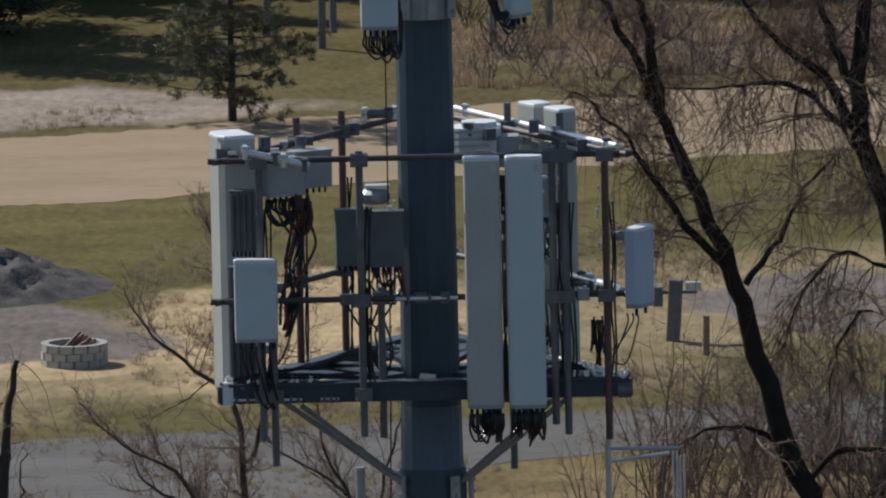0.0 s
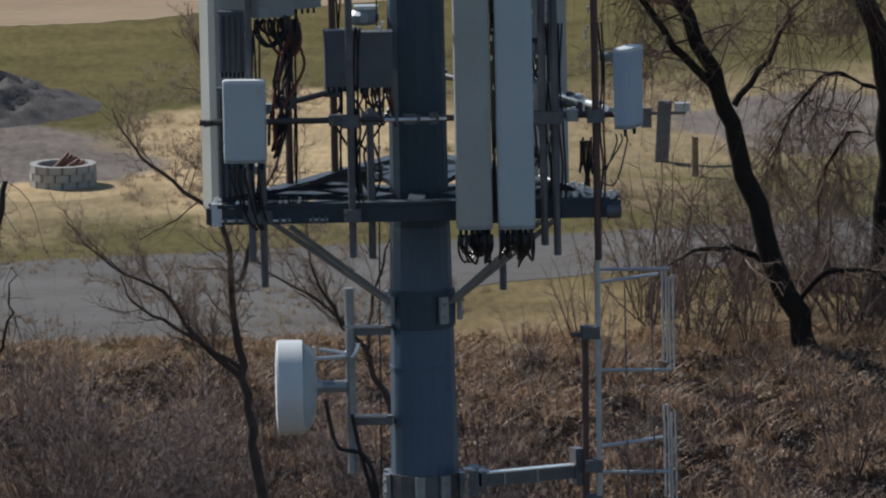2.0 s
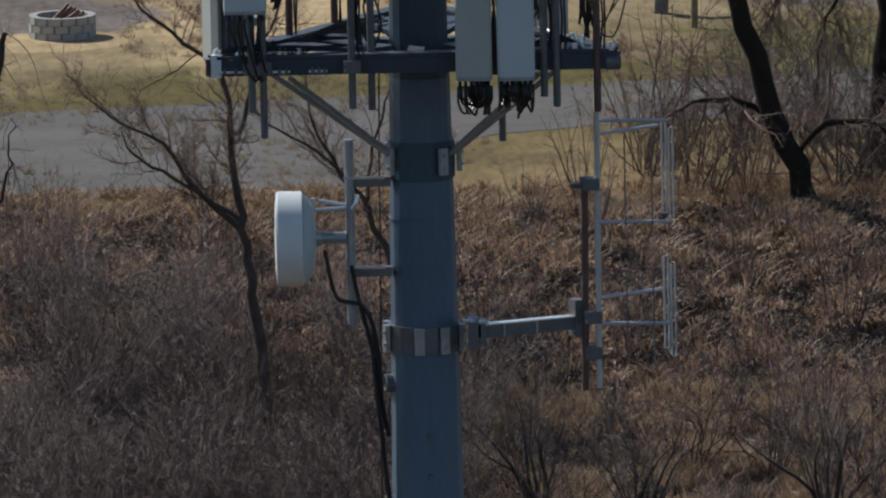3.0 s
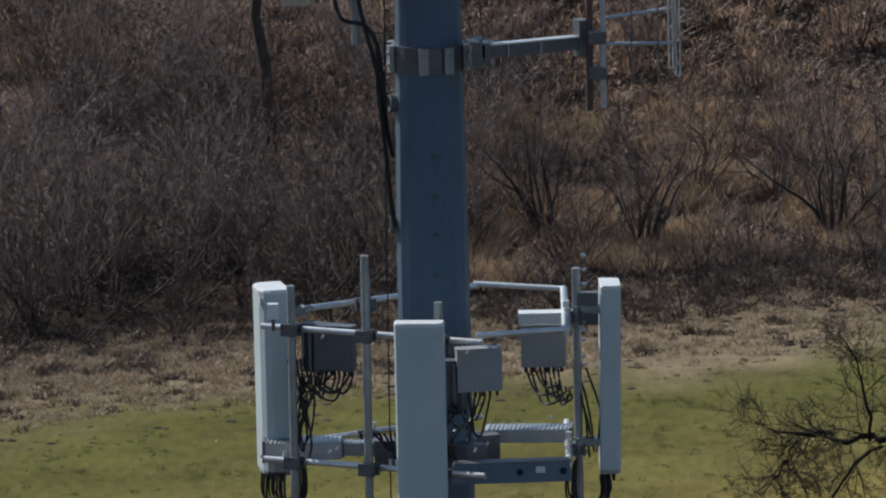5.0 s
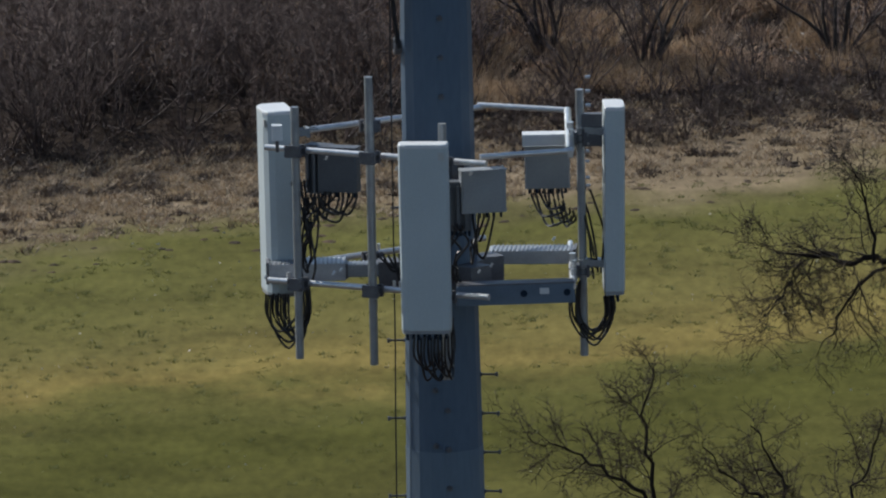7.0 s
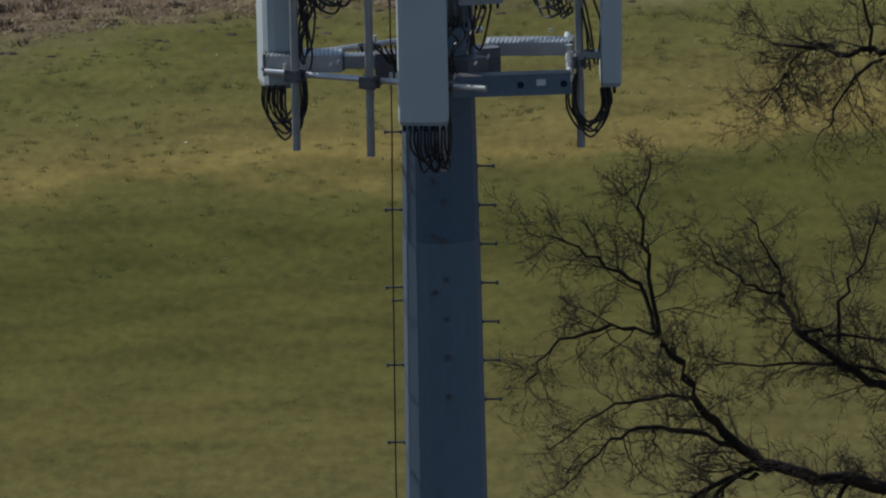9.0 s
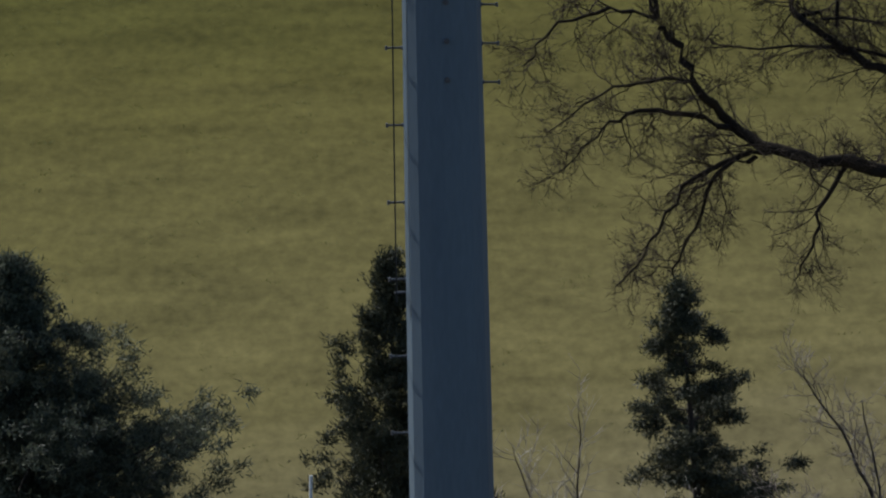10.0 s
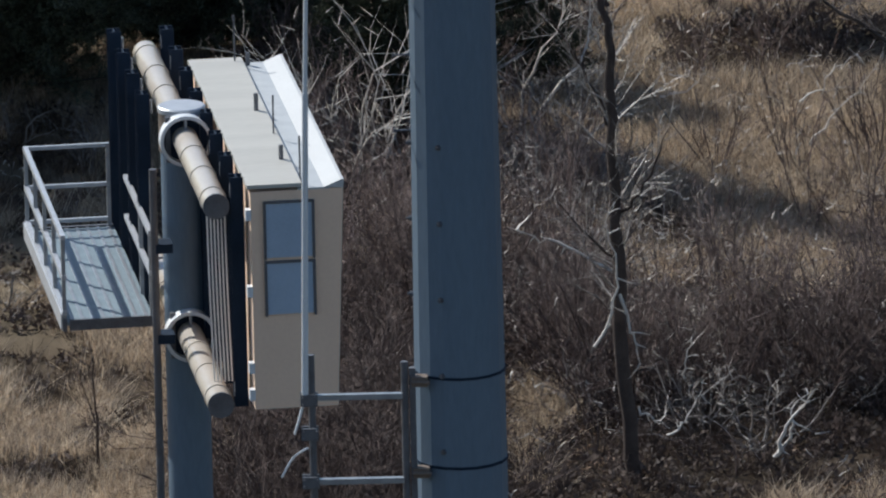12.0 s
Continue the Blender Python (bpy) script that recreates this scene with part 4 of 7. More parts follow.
# standoff arms with grip treads, and the pierced front plate
for x, y, w, d, h, a, lab in ((-1.31, 0.05, 0.76, 0.34, 0.17, 0, "ribbed galvanised standoff arm"), (-0.62, 0.02, 0.60, 0.20, 0.12, 0, "galvanised standoff arm"),
                              (0.90, 0.58, 0.84, 0.30, 0.13, -4, "ribbed galvanised standoff arm"), (0.1, 0.9, 0.22, 1.3, 0.14, 12, "galvanised standoff arm")):
    turn = spin(a).to_3x3()
    arm = part("standoff_arm", Build().box((x, y, 0.05), (w, d, h), turn), RAIL if "ribbed" in lab else GALV, frame_low, lab)
    for k in range(int(w / 0.042)):
        part("tread_rib", Build().box(Vector((x, y, 0.05 + h / 2 + 0.008)) + turn @ Vector((-w / 2 + 0.04 + 0.042 * k, 0, 0)), (0.016, d * 0.94, 0.008), turn), GALV, arm)
    part("arm_end", Build().box(Vector((x, y, 0.05)) + turn @ Vector((-w / 2 if x < 0 else w / 2, 0, 0)), (0.03, d * 1.08, h * 1.25), turn), GALV_DULL, arm)
plate = part("front_plate", Build().box((0.72, -0.88, -0.06), (1.16, 0.05, 0.19), spin(4).to_3x3(), 0.02), PLATE_BLUE, frame_low, "pierced blue-grey steel plate")
part("plate_lip", Build().box((0.72, -0.80, 0.04), (1.14, 0.20, 0.02), spin(4).to_3x3()), GALV_DULL, plate)
for x in (0.80, 1.22):
    part("plate_hole", Build().tube([(x, -0.912 + (x - 0.72) * 0.07, -0.05), (x, -0.90 + (x - 0.72) * 0.07, -0.05)], 0.035, 12), BLACK, plate)
part("plate_label", Build().box((1.0, -0.892, -0.03), (0.09, 0.006, 0.06), spin(4).to_3x3()), WHITE, plate)
for a in (20, 100, 180, 250, 310):
    d = Vector((math.cos(radians(a)), math.sin(radians(a)), 0))
    part("arm_socket", Build().box(d * 0.50 + Vector((0, 0, -0.01)), (0.26, 0.22, 0.30), d.to_track_quat("Y", "Z").to_matrix()), GALV_DULL, frame_low)
part("collar", shaft(Build(), LOW2 - 0.16, LOW2 + 0.14, 0.05, 1), GALV_DULL, frame_low, at=(0, 0, -LOW2))
for x, y, z0, z1, a in ((-1.39, -0.42, 32.195, 34.685, -30), (-0.665, -0.86, 32.205, 35.045, -28), (0.04, -1.27, 32.125, 34.645, -28), (1.385, 0.0, 32.085, 34.725, 90), (-0.668, 0.86, 32.425, 34.525, 30)):
    pipe_mount(frame_low, x, y, z0 - LOW2, z1 - LOW2, (TOP2 - LOW2, 0), 0.040, GALV, a)
for i in range(14):
    a, b = ends[i % 3]
    p = a + (b - a) * rng.uniform(0.05, 0.95)
    part("bolt", Build().tube([p + Vector((0, 0, 0.0)), p + Vector((0.0, 0, 0.09))], 0.018, 6), BRIGHT, frame_low)
for z0, z1 in ((34.06, 34.42), (32.76, 33.12)):
    for k in range(5):
        z = z0 + (z1 - z0) * (k + 0.5) / 5 - LOW2
        part("hinge_fitting", Build().box((1.285 + 0.012 * (k % 2), -0.06, z), (0.05 + 0.015 * (k % 3), 0.07, 0.062), None, 0.012), BRIGHT, frame_low)
for z in (33.78, 33.86, 34.02, 34.12, 34.2):
    part("bolt", Build().tube([(1.43, -0.05, z - LOW2), (1.47, -0.05, z - LOW2)], 0.017, 6), BRIGHT, frame_low)
for x, y, z in ((-1.72, -0.22, 0.02), (-1.05, -0.5, 0.10), (-0.98, -0.5, 0.13), (-0.2, -0.75, 0.2), (-0.27, -0.72, 0.12), (0.48, -0.9, 0.22), (0.42, -0.86, 0.30), (0.36, -0.9, 0.16), (0.5, -0.5, 0.28), (1.1, 0.2, 0.26), (-0.42, -0.72, 1.16), (0.3, -1.2, 1.18), (0.6, -1.0, 1.2), (-1.1, -0.3, 1.2)):
    part("shackle", Build().tube([(x, y, z), (x + 0.02, y, z + 0.035)], 0.013, 6), BRIGHT, frame_low)
for k in range(4):
    part("bolt_row", Build().tube([(1.44, -0.03, TOP2 - LOW2 + 0.6 - 0.14 * k), (1.49, -0.03, TOP2 - LOW2 + 0.6 - 0.14 * k)], 0.018, 6), BRIGHT, frame_low)

mid_panel = panel_antenna(0.48, 0.20, 1.82, RADOME, "wide pale grey panel antenna on the lower array", ports=8)
move(mid_panel, put(-0.14, -1.46, 33.59, -5, 0.8))
left_panel = panel_antenna(0.50, 0.30, 1.80, RADOME, "wide pale grey panel antenna facing away on the lower array", ports=8)
move(left_panel, put(-1.44, 0.36, 33.64, -78, 0.3))
right_panel = copy_thing(mid_panel, put(1.60, 0.0, 33.66, 92, 1.0))
bracket = thing("antenna_bracket", (1.5, 0.0, 34.325), "grey tilting bracket behind a panel antenna", "bracket")
part("plate", Build().box((0, 0, 0), (0.20, 0.10, 0.32)), GALV_DULL, bracket)
radio2 = radio_unit(0.44, 0.26, 0.40, RADIO, "grey radio unit on the lower array", 0)
move(radio2, put(0.42, -1.02, 33.925, 10))
copy_thing(radio2, put(1.06, 0.55, 33.86, 0))
radio3 = radio_unit(0.40, 0.24, 0.42, DARK, "dark radio unit behind mounting pipes on the lower array", 0)
move(radio3, put(-0.97, -0.12, 34.00, -20))
slim = radio_unit(0.26, 0.22, 0.46, DARK, "slim dark radio unit on the lower array", 3)
move(slim, put(0.18, -1.0, 33.775, 0))
copy_thing(slim, put(-1.16, 0.02, 33.98, -30))
gps = thing("sensor_box", (-1.565, -0.50, 34.45), "small white box clipped to a rail", "sensor")
part("housing", Build().box((0, 0, 0), (0.11, 0.09, 0.15), cut=0.02), WHITE, gps)
part("clip", Build().tube([(0, 0.02, -0.07), (0, 0.06, -0.2)], 0.018, 6), GALV_DULL, gps)
capped = thing("sun_shield", (1.05, 0.42, 34.215), "white folded sun shield above a radio unit", "sun shield")
part("cover", Build().box((0, 0, 0), (0.46, 0.20, 0.02)).box((0, -0.10, -0.05), (0.46, 0.02, 0.10)), WHITE, capped)

for a, b, drop, n, w, lab in (
    ((-0.09, -1.52, 32.60), (0.06, -1.2, 32.66), 0.44, 12, 0.36, "bunch of black jumper cables under the wide panel"),
    ((-1.60, -0.1, 32.78), (-1.32, -0.2, 32.86), 0.52, 10, 0.22, "loops of black jumper cables under a panel"),
    ((1.63, -0.03, 32.68), (1.31, -0.05, 32.80), 0.48, 8, 0.09, "loops of black jumper cables under a panel"),
    ((-0.96, -0.12, 33.80), (-1.16, -0.25, 33.70), 0.20, 8, 0.30, "black cables under a radio unit"),
    ((1.05, 0.5, 33.66), (1.24, 0.2, 33.52), 0.14, 8, 0.30, "black cables under a radio unit"),
    ((0.42, -1.02, 33.705), (0.32, -0.8, 33.45), 0.14, 5, 0.20, "black cables under a radio unit"),
    ((0.1, -1.2, 33.625), (0.15, -0.8, 33.025), 0.1, 6, 0.2, "black cables behind the wide panel"),
    ((-0.5, -0.5, 33.225), (-0.25, -0.45, 33.025), 0.05, 5, 0.2, "black cables entering the mast"),
    ((-1.22, -0.2, 33.75), (-1.30, -0.25, 33.15), 0.1, 7, 0.16, "black cables dropping beside a mounting pipe"),
    ((1.40, 0.02, 33.725), (1.52, -0.05, 32.925), 0.05, 4, 0.12, "black cables along a mounting pipe"),
    ((-1.35, -0.3, 33.925), (-1.30, -0.25, 32.925), 0.03, 5, 0.14, "black cables along a mounting pipe"),
):
    cable_bundle("cable_bundle", loops(rng, a, b, drop, n, w), lab, r=0.012)


# ---- digital billboard behind the mast, seen end on ----
BILL = Matrix.Translation((-3.5, 45.0, 0)) @ spin(7.2)
bill = thing("billboard", BILL, "double-sided roadside billboard on one steel post, seen end on", "billboard")
# local axes: x across, y along (away), z up; the near end lies at y = -4
part("post", Build().tube([(0, 0, -0.3), (0, 0, 10.75)], 0.285, 28), MAST, bill, smooth=True)
part("post_head", Build().tube([(0, 0, 10.22), (0, 0, 10.745)], 0.30, 28), RUST_TAN, bill, "brownish weathered post head", smooth=True)
part("post_cap", Build().lathe([(0.31, 10.74), (0.31, 10.80), (0.29, 10.815)], n=28), RAIL, bill, "pale round cap plate")
for z in (10.45, 7.85):
    tube_y = Build().tube([(0, -3.75, z), (0, 4.2, z)], 0.165, 20)
    torsion = part("torsion_tube", tube_y, CREAM, bill, "cream painted round tube", smooth=True)
    part("tube_end", Build().tube([(0, -3.78, z), (0, -3.745, z)], 0.17, 20), GALV_DULL, torsion)
    for k in range(8):
        y = -3.4 + k * 1.05
        part("tube_band", Build().tube([(0, y - 0.02, z), (0, y + 0.02, z)], 0.176, 20), CREAM, torsion, smooth=True)
    part("saddle", Build().lathe([(0.29, -0.10), (0.335, -0.10), (0.335, 0.10), (0.29, 0.10), (0.29, -0.10)], (0, -0.38, z), Matrix.Rotation(radians(90), 3, "X"), 28), WHITE, bill, "white ring collar")
    # black disc inside the ring takes the place of the shadow there
    part("saddle_shade_disc", Build().lathe([(0.16, -0.02), (0.29, -0.02), (0.29, 0.02), (0.16, 0.02)], (0, -0.31, z), Matrix.Rotation(radians(90), 3, "X"), 24), BLACK, bill)
    part("saddle_rib", Build().box((0, -0.42, z + 0.22), (0.03, 0.10, 0.16)), GALV, bill)
    for x in (-0.22, 0.22):
        part("saddle_plate", Build().box((x, -0.33, z), (0.06, 0.08, 0.60)), GALV_DULL, bill)
# rows of dark uprights on both sides of the tubes
for k in range(8):
    y = -3.6 + k * 1.1
    for x in (-0.42, 0.275):
        if x < 0 and k < 4:
            continue
        part("upright", Build().box((x, y, 9.3), (0.02, 0.18, 3.0)).box((x, y - 0.095, 9.3), (0.17, 0.016, 3.0)).box((x, y + 0.095, 9.3), (0.17, 0.016, 3.0)), BLACK, bill)
        for z in (10.45, 7.85):
            part("hook_bolt", Build().tube([(x * 0.75, y - 0.05, z + 0.08), (x * 0.75, y - 0.05, z + 0.26)], 0.018, 6).tube([(x * 0.75, y - 0.05, z + 0.16), (x, y - 0.05, z + 0.16)], 0.016, 6), GALV, bill)
# near display cabinet: tan box with a white roof and a raised front
cab = part("cabinet", Build(), BOARD_TAN, bill, "tan sheet metal display cabinet with a white roof")
X0, X1, Y0, Y1, Z0, Z1 = 0.40, 1.58, -4.10, 2.35, 7.86, 10.70
shell = Build()
k = len(shell.v)
shell.v += [Vector(p) for p in ((X0, Y0, Z0), (X1 - 0.12, Y0, Z0), (X1, Y0, Z1), (X0, Y0, Z1), (X0, Y1, Z0), (X1 - 0.12, Y1, Z0), (X1, Y1, Z1), (X0, Y1, Z1))]
shell.f += [(0, 1, 2, 3), (5, 4, 7, 6), (4, 0, 3, 7), (1, 5, 6, 2), (3, 2, 6, 7), (4, 5, 1, 0)]
cab.data = shell.mesh("cabinet", BOARD_TAN)
part("roof_sheet", Build().box(((X0 + 1.05) / 2 - 0.02, (Y0 + Y1) / 2, Z1 + 0.07), (0.70, Y1 - Y0 + 0.04, 0.05)), BOARD_WHITE, cab, "white roof sheet")
part("gutter", Build().box((1.2, (Y0 + Y1) / 2, Z1 + 0.012), (0.40, Y1 - Y0, 0.02)), RADIO_PALE, cab, "grey roof gutter")
para = Build()
para.v += [Vector(p) for p in ((1.33, Y0, Z1 + 0.02), (X1, Y0, Z1), (X1 + 0.01, Y0, Z1 + 0.11), (1.55, Y0, Z1 + 0.11), (1.33, Y1, Z1 + 0.02), (X1, Y1, Z1), (X1 + 0.01, Y1, Z1 + 0.11), (1.55, Y1, Z1 + 0.11))]
para.f += [(0, 1, 2, 3), (5, 4, 7, 6), (4, 0, 3, 7), (1, 5, 6, 2), (3, 2, 6, 7), (4, 5, 1, 0)]
part("front_upstand", para, UPSTAND, cab, "white sloping upstand, sunlight put into its colour")
for z0, z1 in ((9.84, 10.55), (9.10, 9.77)):
    louver = part("vent_panel", Build().box((0.88, Y0 - 0.012, (z0 + z1) / 2), (0.58, 0.03, z1 - z0)), BOARD_BLUE, cab, "blue grey vent panel")
    for x, z, w, h in ((0.57, (z0 + z1) / 2, 0.03, z1 - z0 + 0.05), (1.19, (z0 + z1) / 2, 0.03, z1 - z0 + 0.05), (0.88, z1 + 0.012, 0.59, 0.03)):
        part("frame_bar", Build().box((x, Y0 - 0.02, z), (w, 0.05, h)), GALV_DULL, louver)
for y, x, h in ((-3.9, 1.06, 0.55), (-1.6, 1.0, 0.5), (2.2, 0.95, 0.6), (-2.9, 0.94, 0.18), (-0.4, 0.92, 0.22), (2.2, 1.12, 0.1)):
    part("roof_rod", Build().tube([(x, y, Z1 + 0.03), (x, y, Z1 + 0.1 + h)], 0.012 if h > 0.3 else 0.03, 6), GALV_DULL, cab)
for z in (10.4, 9.4, 8.4, 8.05):
    part("cleat", Build().box((X0 - 0.03, Y0 + 0.05, z), (0.07, 0.12, 0.14)), WHITE, cab, "white cleat")
part("led_face", Build().box((X1 - 0.05, (Y0 + Y1) / 2, (Z0 + Z1) / 2), (0.03, Y1 - Y0 - 0.3, Z1 - Z0 - 0.3), Matrix.Rotation(radians(2.4), 3, "Y")), BLACK, cab)
# cables hanging beside the post
for i in range(6):
    x = -0.06 + 0.045 * i
    part("hanging_cable", Build().tube(bent((x, -3.2, 10.35), (x + 0.01, -3.25, 9.2), (x + 0.05, -3.2, 8.0)), 0.011, 5), WHITE, bill)
part("conduit", Build().tube([(-0.52, -1.2, 5.0), (-0.52, -1.2, 10.3)], 0.05, 10), GALV_DULL, bill)
for z in (9.25, 8.05):
    part("conduit_clip", Build().box((-0.40, -1.1, z), (0.22, 0.3, 0.12)), BLACK, bill)
# service walkway with rails
deck = part("walkway", Build().box((-1.05, 1.75, 8.14), (1.12, 4.6, 0.05)), DECK, bill, "ribbed galvanised service walkway")
for i in range(8):
    part("deck_rib", Build().box((-1.53 + i * 0.137, 1.75, 8.170), (0.04, 4.58, 0.014)), GALV, deck)
for c, size in (((-1.63, 1.75, 8.12), (0.05, 4.64, 0.16)), ((-1.02, -0.55, 8.12), (1.10, 0.05, 0.14)), ((-1.02, 4.07, 8.12), (1.10, 0.05, 0.14))):
    part("deck_edge", Build().box(c, size), GALV_DULL, deck)
part("toe_board", Build().box((-1.672, 1.75, 8.17), (0.02, 4.62, 0.22)), RAIL, deck, "pale zinc toe board")
for y in (-0.5, 0.62, 1.75, 2.9, 4.03):
    part("rail_post", Build().box((-1.63, y, 8.72), (0.05, 0.05, 1.15)), GALV, deck)
for x, y in ((-0.55, 4.03), (-0.50, -0.5), (-0.50, 0.62)):
    part("rail_post", Build().box((x, y, 8.72), (0.05, 0.05, 1.15)), GALV, deck)
for z in (9.28, 8.75, 8.28):
    part("hand_rail", Build().box((-1.63, 1.75, z), (0.06, 4.6, 0.06)), RAIL, deck)
    part("hand_rail", Build().box((-1.08, 4.03, z), (1.10, 0.05, 0.05)), RAIL, deck)
for z in (9.28, 8.75):
    part("hand_rail", Build().box((-0.50, 0.9, z), (0.06, 2.9, 0.06)), RAIL, deck)
for y in (0.2, 1.9, 3.6):
    part("deck_bracket", Build().tube([(-1.6, y, 8.08), (-0.4, y, 8.08), (-0.4, y, 7.9)], 0.04, 6), BLACK, deck)

# ---- whip antenna on a two-bar bracket at the mast ----
whip = thing("whip_antenna", (-1.47, -0.35, 19.5), "long thin white whip antenna on a pipe bracket", "whip antenna")
part("lower_whip", Build().tube([(-0.07, -0.03, 0.1), (0.0, -0.03, 3.2)], 0.034, 10, 0.030), WHITE, whip, smooth=True)
part("upper_whip", Build().tube([(0.0, -0.03, 3.2), (0.09, -0.03, 6.25)], 0.024, 8, 0.016), WHITE, whip, smooth=True)
part("support_pipe", Build().tube([(0, 0.03, -1.6), (-0.005, 0.03, 0.5)], 0.036, 10), GALV_DULL, whip, smooth=True)
for z in (0.05, -0.3, -0.8):
    part("pipe_clamp", CLAMP_MESH, GALV_DULL, whip, at=put(-0.03, 0.0, z))
part("jumper", Build().tube(bent((-0.06, -0.02, 0.12), (-0.12, -0.03, -0.1), (-0.18, -0.03, -0.3)), 0.014, 6), WHITE, whip)
part("jumper", Build().tube(bent((-0.05, 0, -0.45), (-0.2, 0, -0.55), (-0.32, 0, -0.75)), 0.012, 6), WHITE, whip)
standoff = thing("pipe_bracket", (-0.5, -0.35, 19.2), "galvanised two-bar standoff bracket strapped to the mast", "bracket")
for z in (0.37, -0.50):
    part("bar", Build().box((-0.52, 0.0, z), (0.90, 0.07, 0.055)), GALV, standoff)
part("inner_pipe", Build().tube([(-0.05, 0, -1.3), (-0.05, 0, 0.72)], 0.036, 10), GALV_DULL, standoff, smooth=True)
part("inner_angle", Build().box((0.03, 0.02, -0.3), (0.06, 0.06, 1.9)), GALV_DULL, standoff)
for z in (0.52, -0.42):
    part("strap_clamp", Build().box((0.10, 0.0, z), (0.16, 0.14, 0.10)).tube([(0.02, -0.08, z), (0.2, -0.09, z)], 0.02, 6), RUST_TAN, standoff)
for z, a in ((19.75, 0), (18.83, 0)):
    part("strap", shaft(Build(), z - 0.014, z + 0.014, 0.008, 1), BLACK, standoff, at=(0.5, 0.35, -19.2))


# ---- plants ----
def mesh_np(name, verts, tris, mat):
    """A mesh from arrays of points and triangles."""
    me = bpy.data.meshes.new(name)
    me.vertices.add(len(verts))
    me.vertices.foreach_set("co", np.asarray(verts, np.float32).ravel())
    me.loops.add(len(tris) * 3)
    me.loops.foreach_set("vertex_index", np.asarray(tris, np.int32).ravel())
    me.polygons.add(len(tris))
    me.polygons.foreach_set("loop_start", np.arange(0, len(tris) * 3, 3, dtype=np.int32))
    me.update(calc_edges=True)
    me.materials.append(mat)
    return me


class Twigs:
    """Gathers tapered limbs as triangles; the last piece of each limb runs to a point."""

    def __init__(self):
        self.v, self.t = [], []

    def limb(self, path, r0, r1=0.0, n=3):
        k, base = len(path), len(self.v)
        way = (path[-1] - path[0]).normalized()
        side = way.cross(Vector((0.13, 0.99, 0.05))).normalized()
        up = side.cross(way)
        last = k - 1 if r1 == 0 else k
        dirs = [(side * math.cos(6.2832 * j / n) + up * math.sin(6.2832 * j / n)) for j in range(n)]
        for i in range(last):
            r = r0 + (r1 - r0) * i / (k - 1)
            p = path[i]
            self.v += [p + d * r for d in dirs]
        for i in range(last - 1):
            for j in range(n):
                a, b = base + i * n + j, base + i * n + (j + 1) % n
                self.t += [(a, b, b + n), (a, b + n, a + n)]
        if r1 == 0:
            self.v.append(path[-1])
            tip, row = len(self.v) - 1, base + (last - 1) * n
            self.t += [(row + j, row + (j + 1) % n, tip) for j in range(n)]

    def arrays(self):
        return np.array([tuple(p) for p in self.v], np.float32), np.array(self.t, np.int32)


def wander(rg, start, way, length, steps, bend, lift=0.0):
    """A crooked path from start."""
    p, d, out = Vector(start), Vector(way).normalized(), [Vector(start)]
    for _ in range(steps):
        d = (d + Vector((rg.gauss(0, bend), rg.gauss(0, bend), rg.gauss(0, bend) + lift))).normalized()
        p = p + d * (length / steps)
        out.append(p.copy())
    return out


def sprout(tw, rg, path, r0, r1, depth, gap, reach, lift=0.05, wide=0.9, start=0.25):
    """Side branches all along a limb, branching again depth times."""
    total = sum((b - a).length for a, b in zip(path, path[1:]))
    count = max(2, int(total / gap))
    for i in range(count):
        s = start + (1 - start) * (i + rg.random()) / count
        f = s * (len(path) - 1)
        j = min(int(f), len(path) - 2)
        p = path[j].lerp(path[j + 1], f - j)
        along = (path[j + 1] - path[j]).normalized()
        out = Vector((rg.gauss(0, 1), rg.gauss(0, 0.9), rg.gauss(0, 1)))
        way = along * 0.75 + out.normalized() * wide + Vector((0, 0, lift))
        length = reach * rg.uniform(0.45, 1.1) * (1.15 - 0.55 * s)
        r = (r0 + (r1 - r0) * s) * rg.uniform(0.4, 0.65)
        r = max(min(r, 0.006 + 0.011 * length), 0.005)
        sub = wander(rg, p, way, length, 5 if depth > 1 else (4 if depth else 2), 0.24, lift * 0.5)
        tw.limb(sub, r, 0.0 if depth == 0 else r * 0.35, 4 if r > 0.03 else 3)
        if depth > 0:
            sprout(tw, rg, sub, r, r * 0.35, depth - 1, gap * 0.62, reach * 0.52, lift, wide, 0.2)


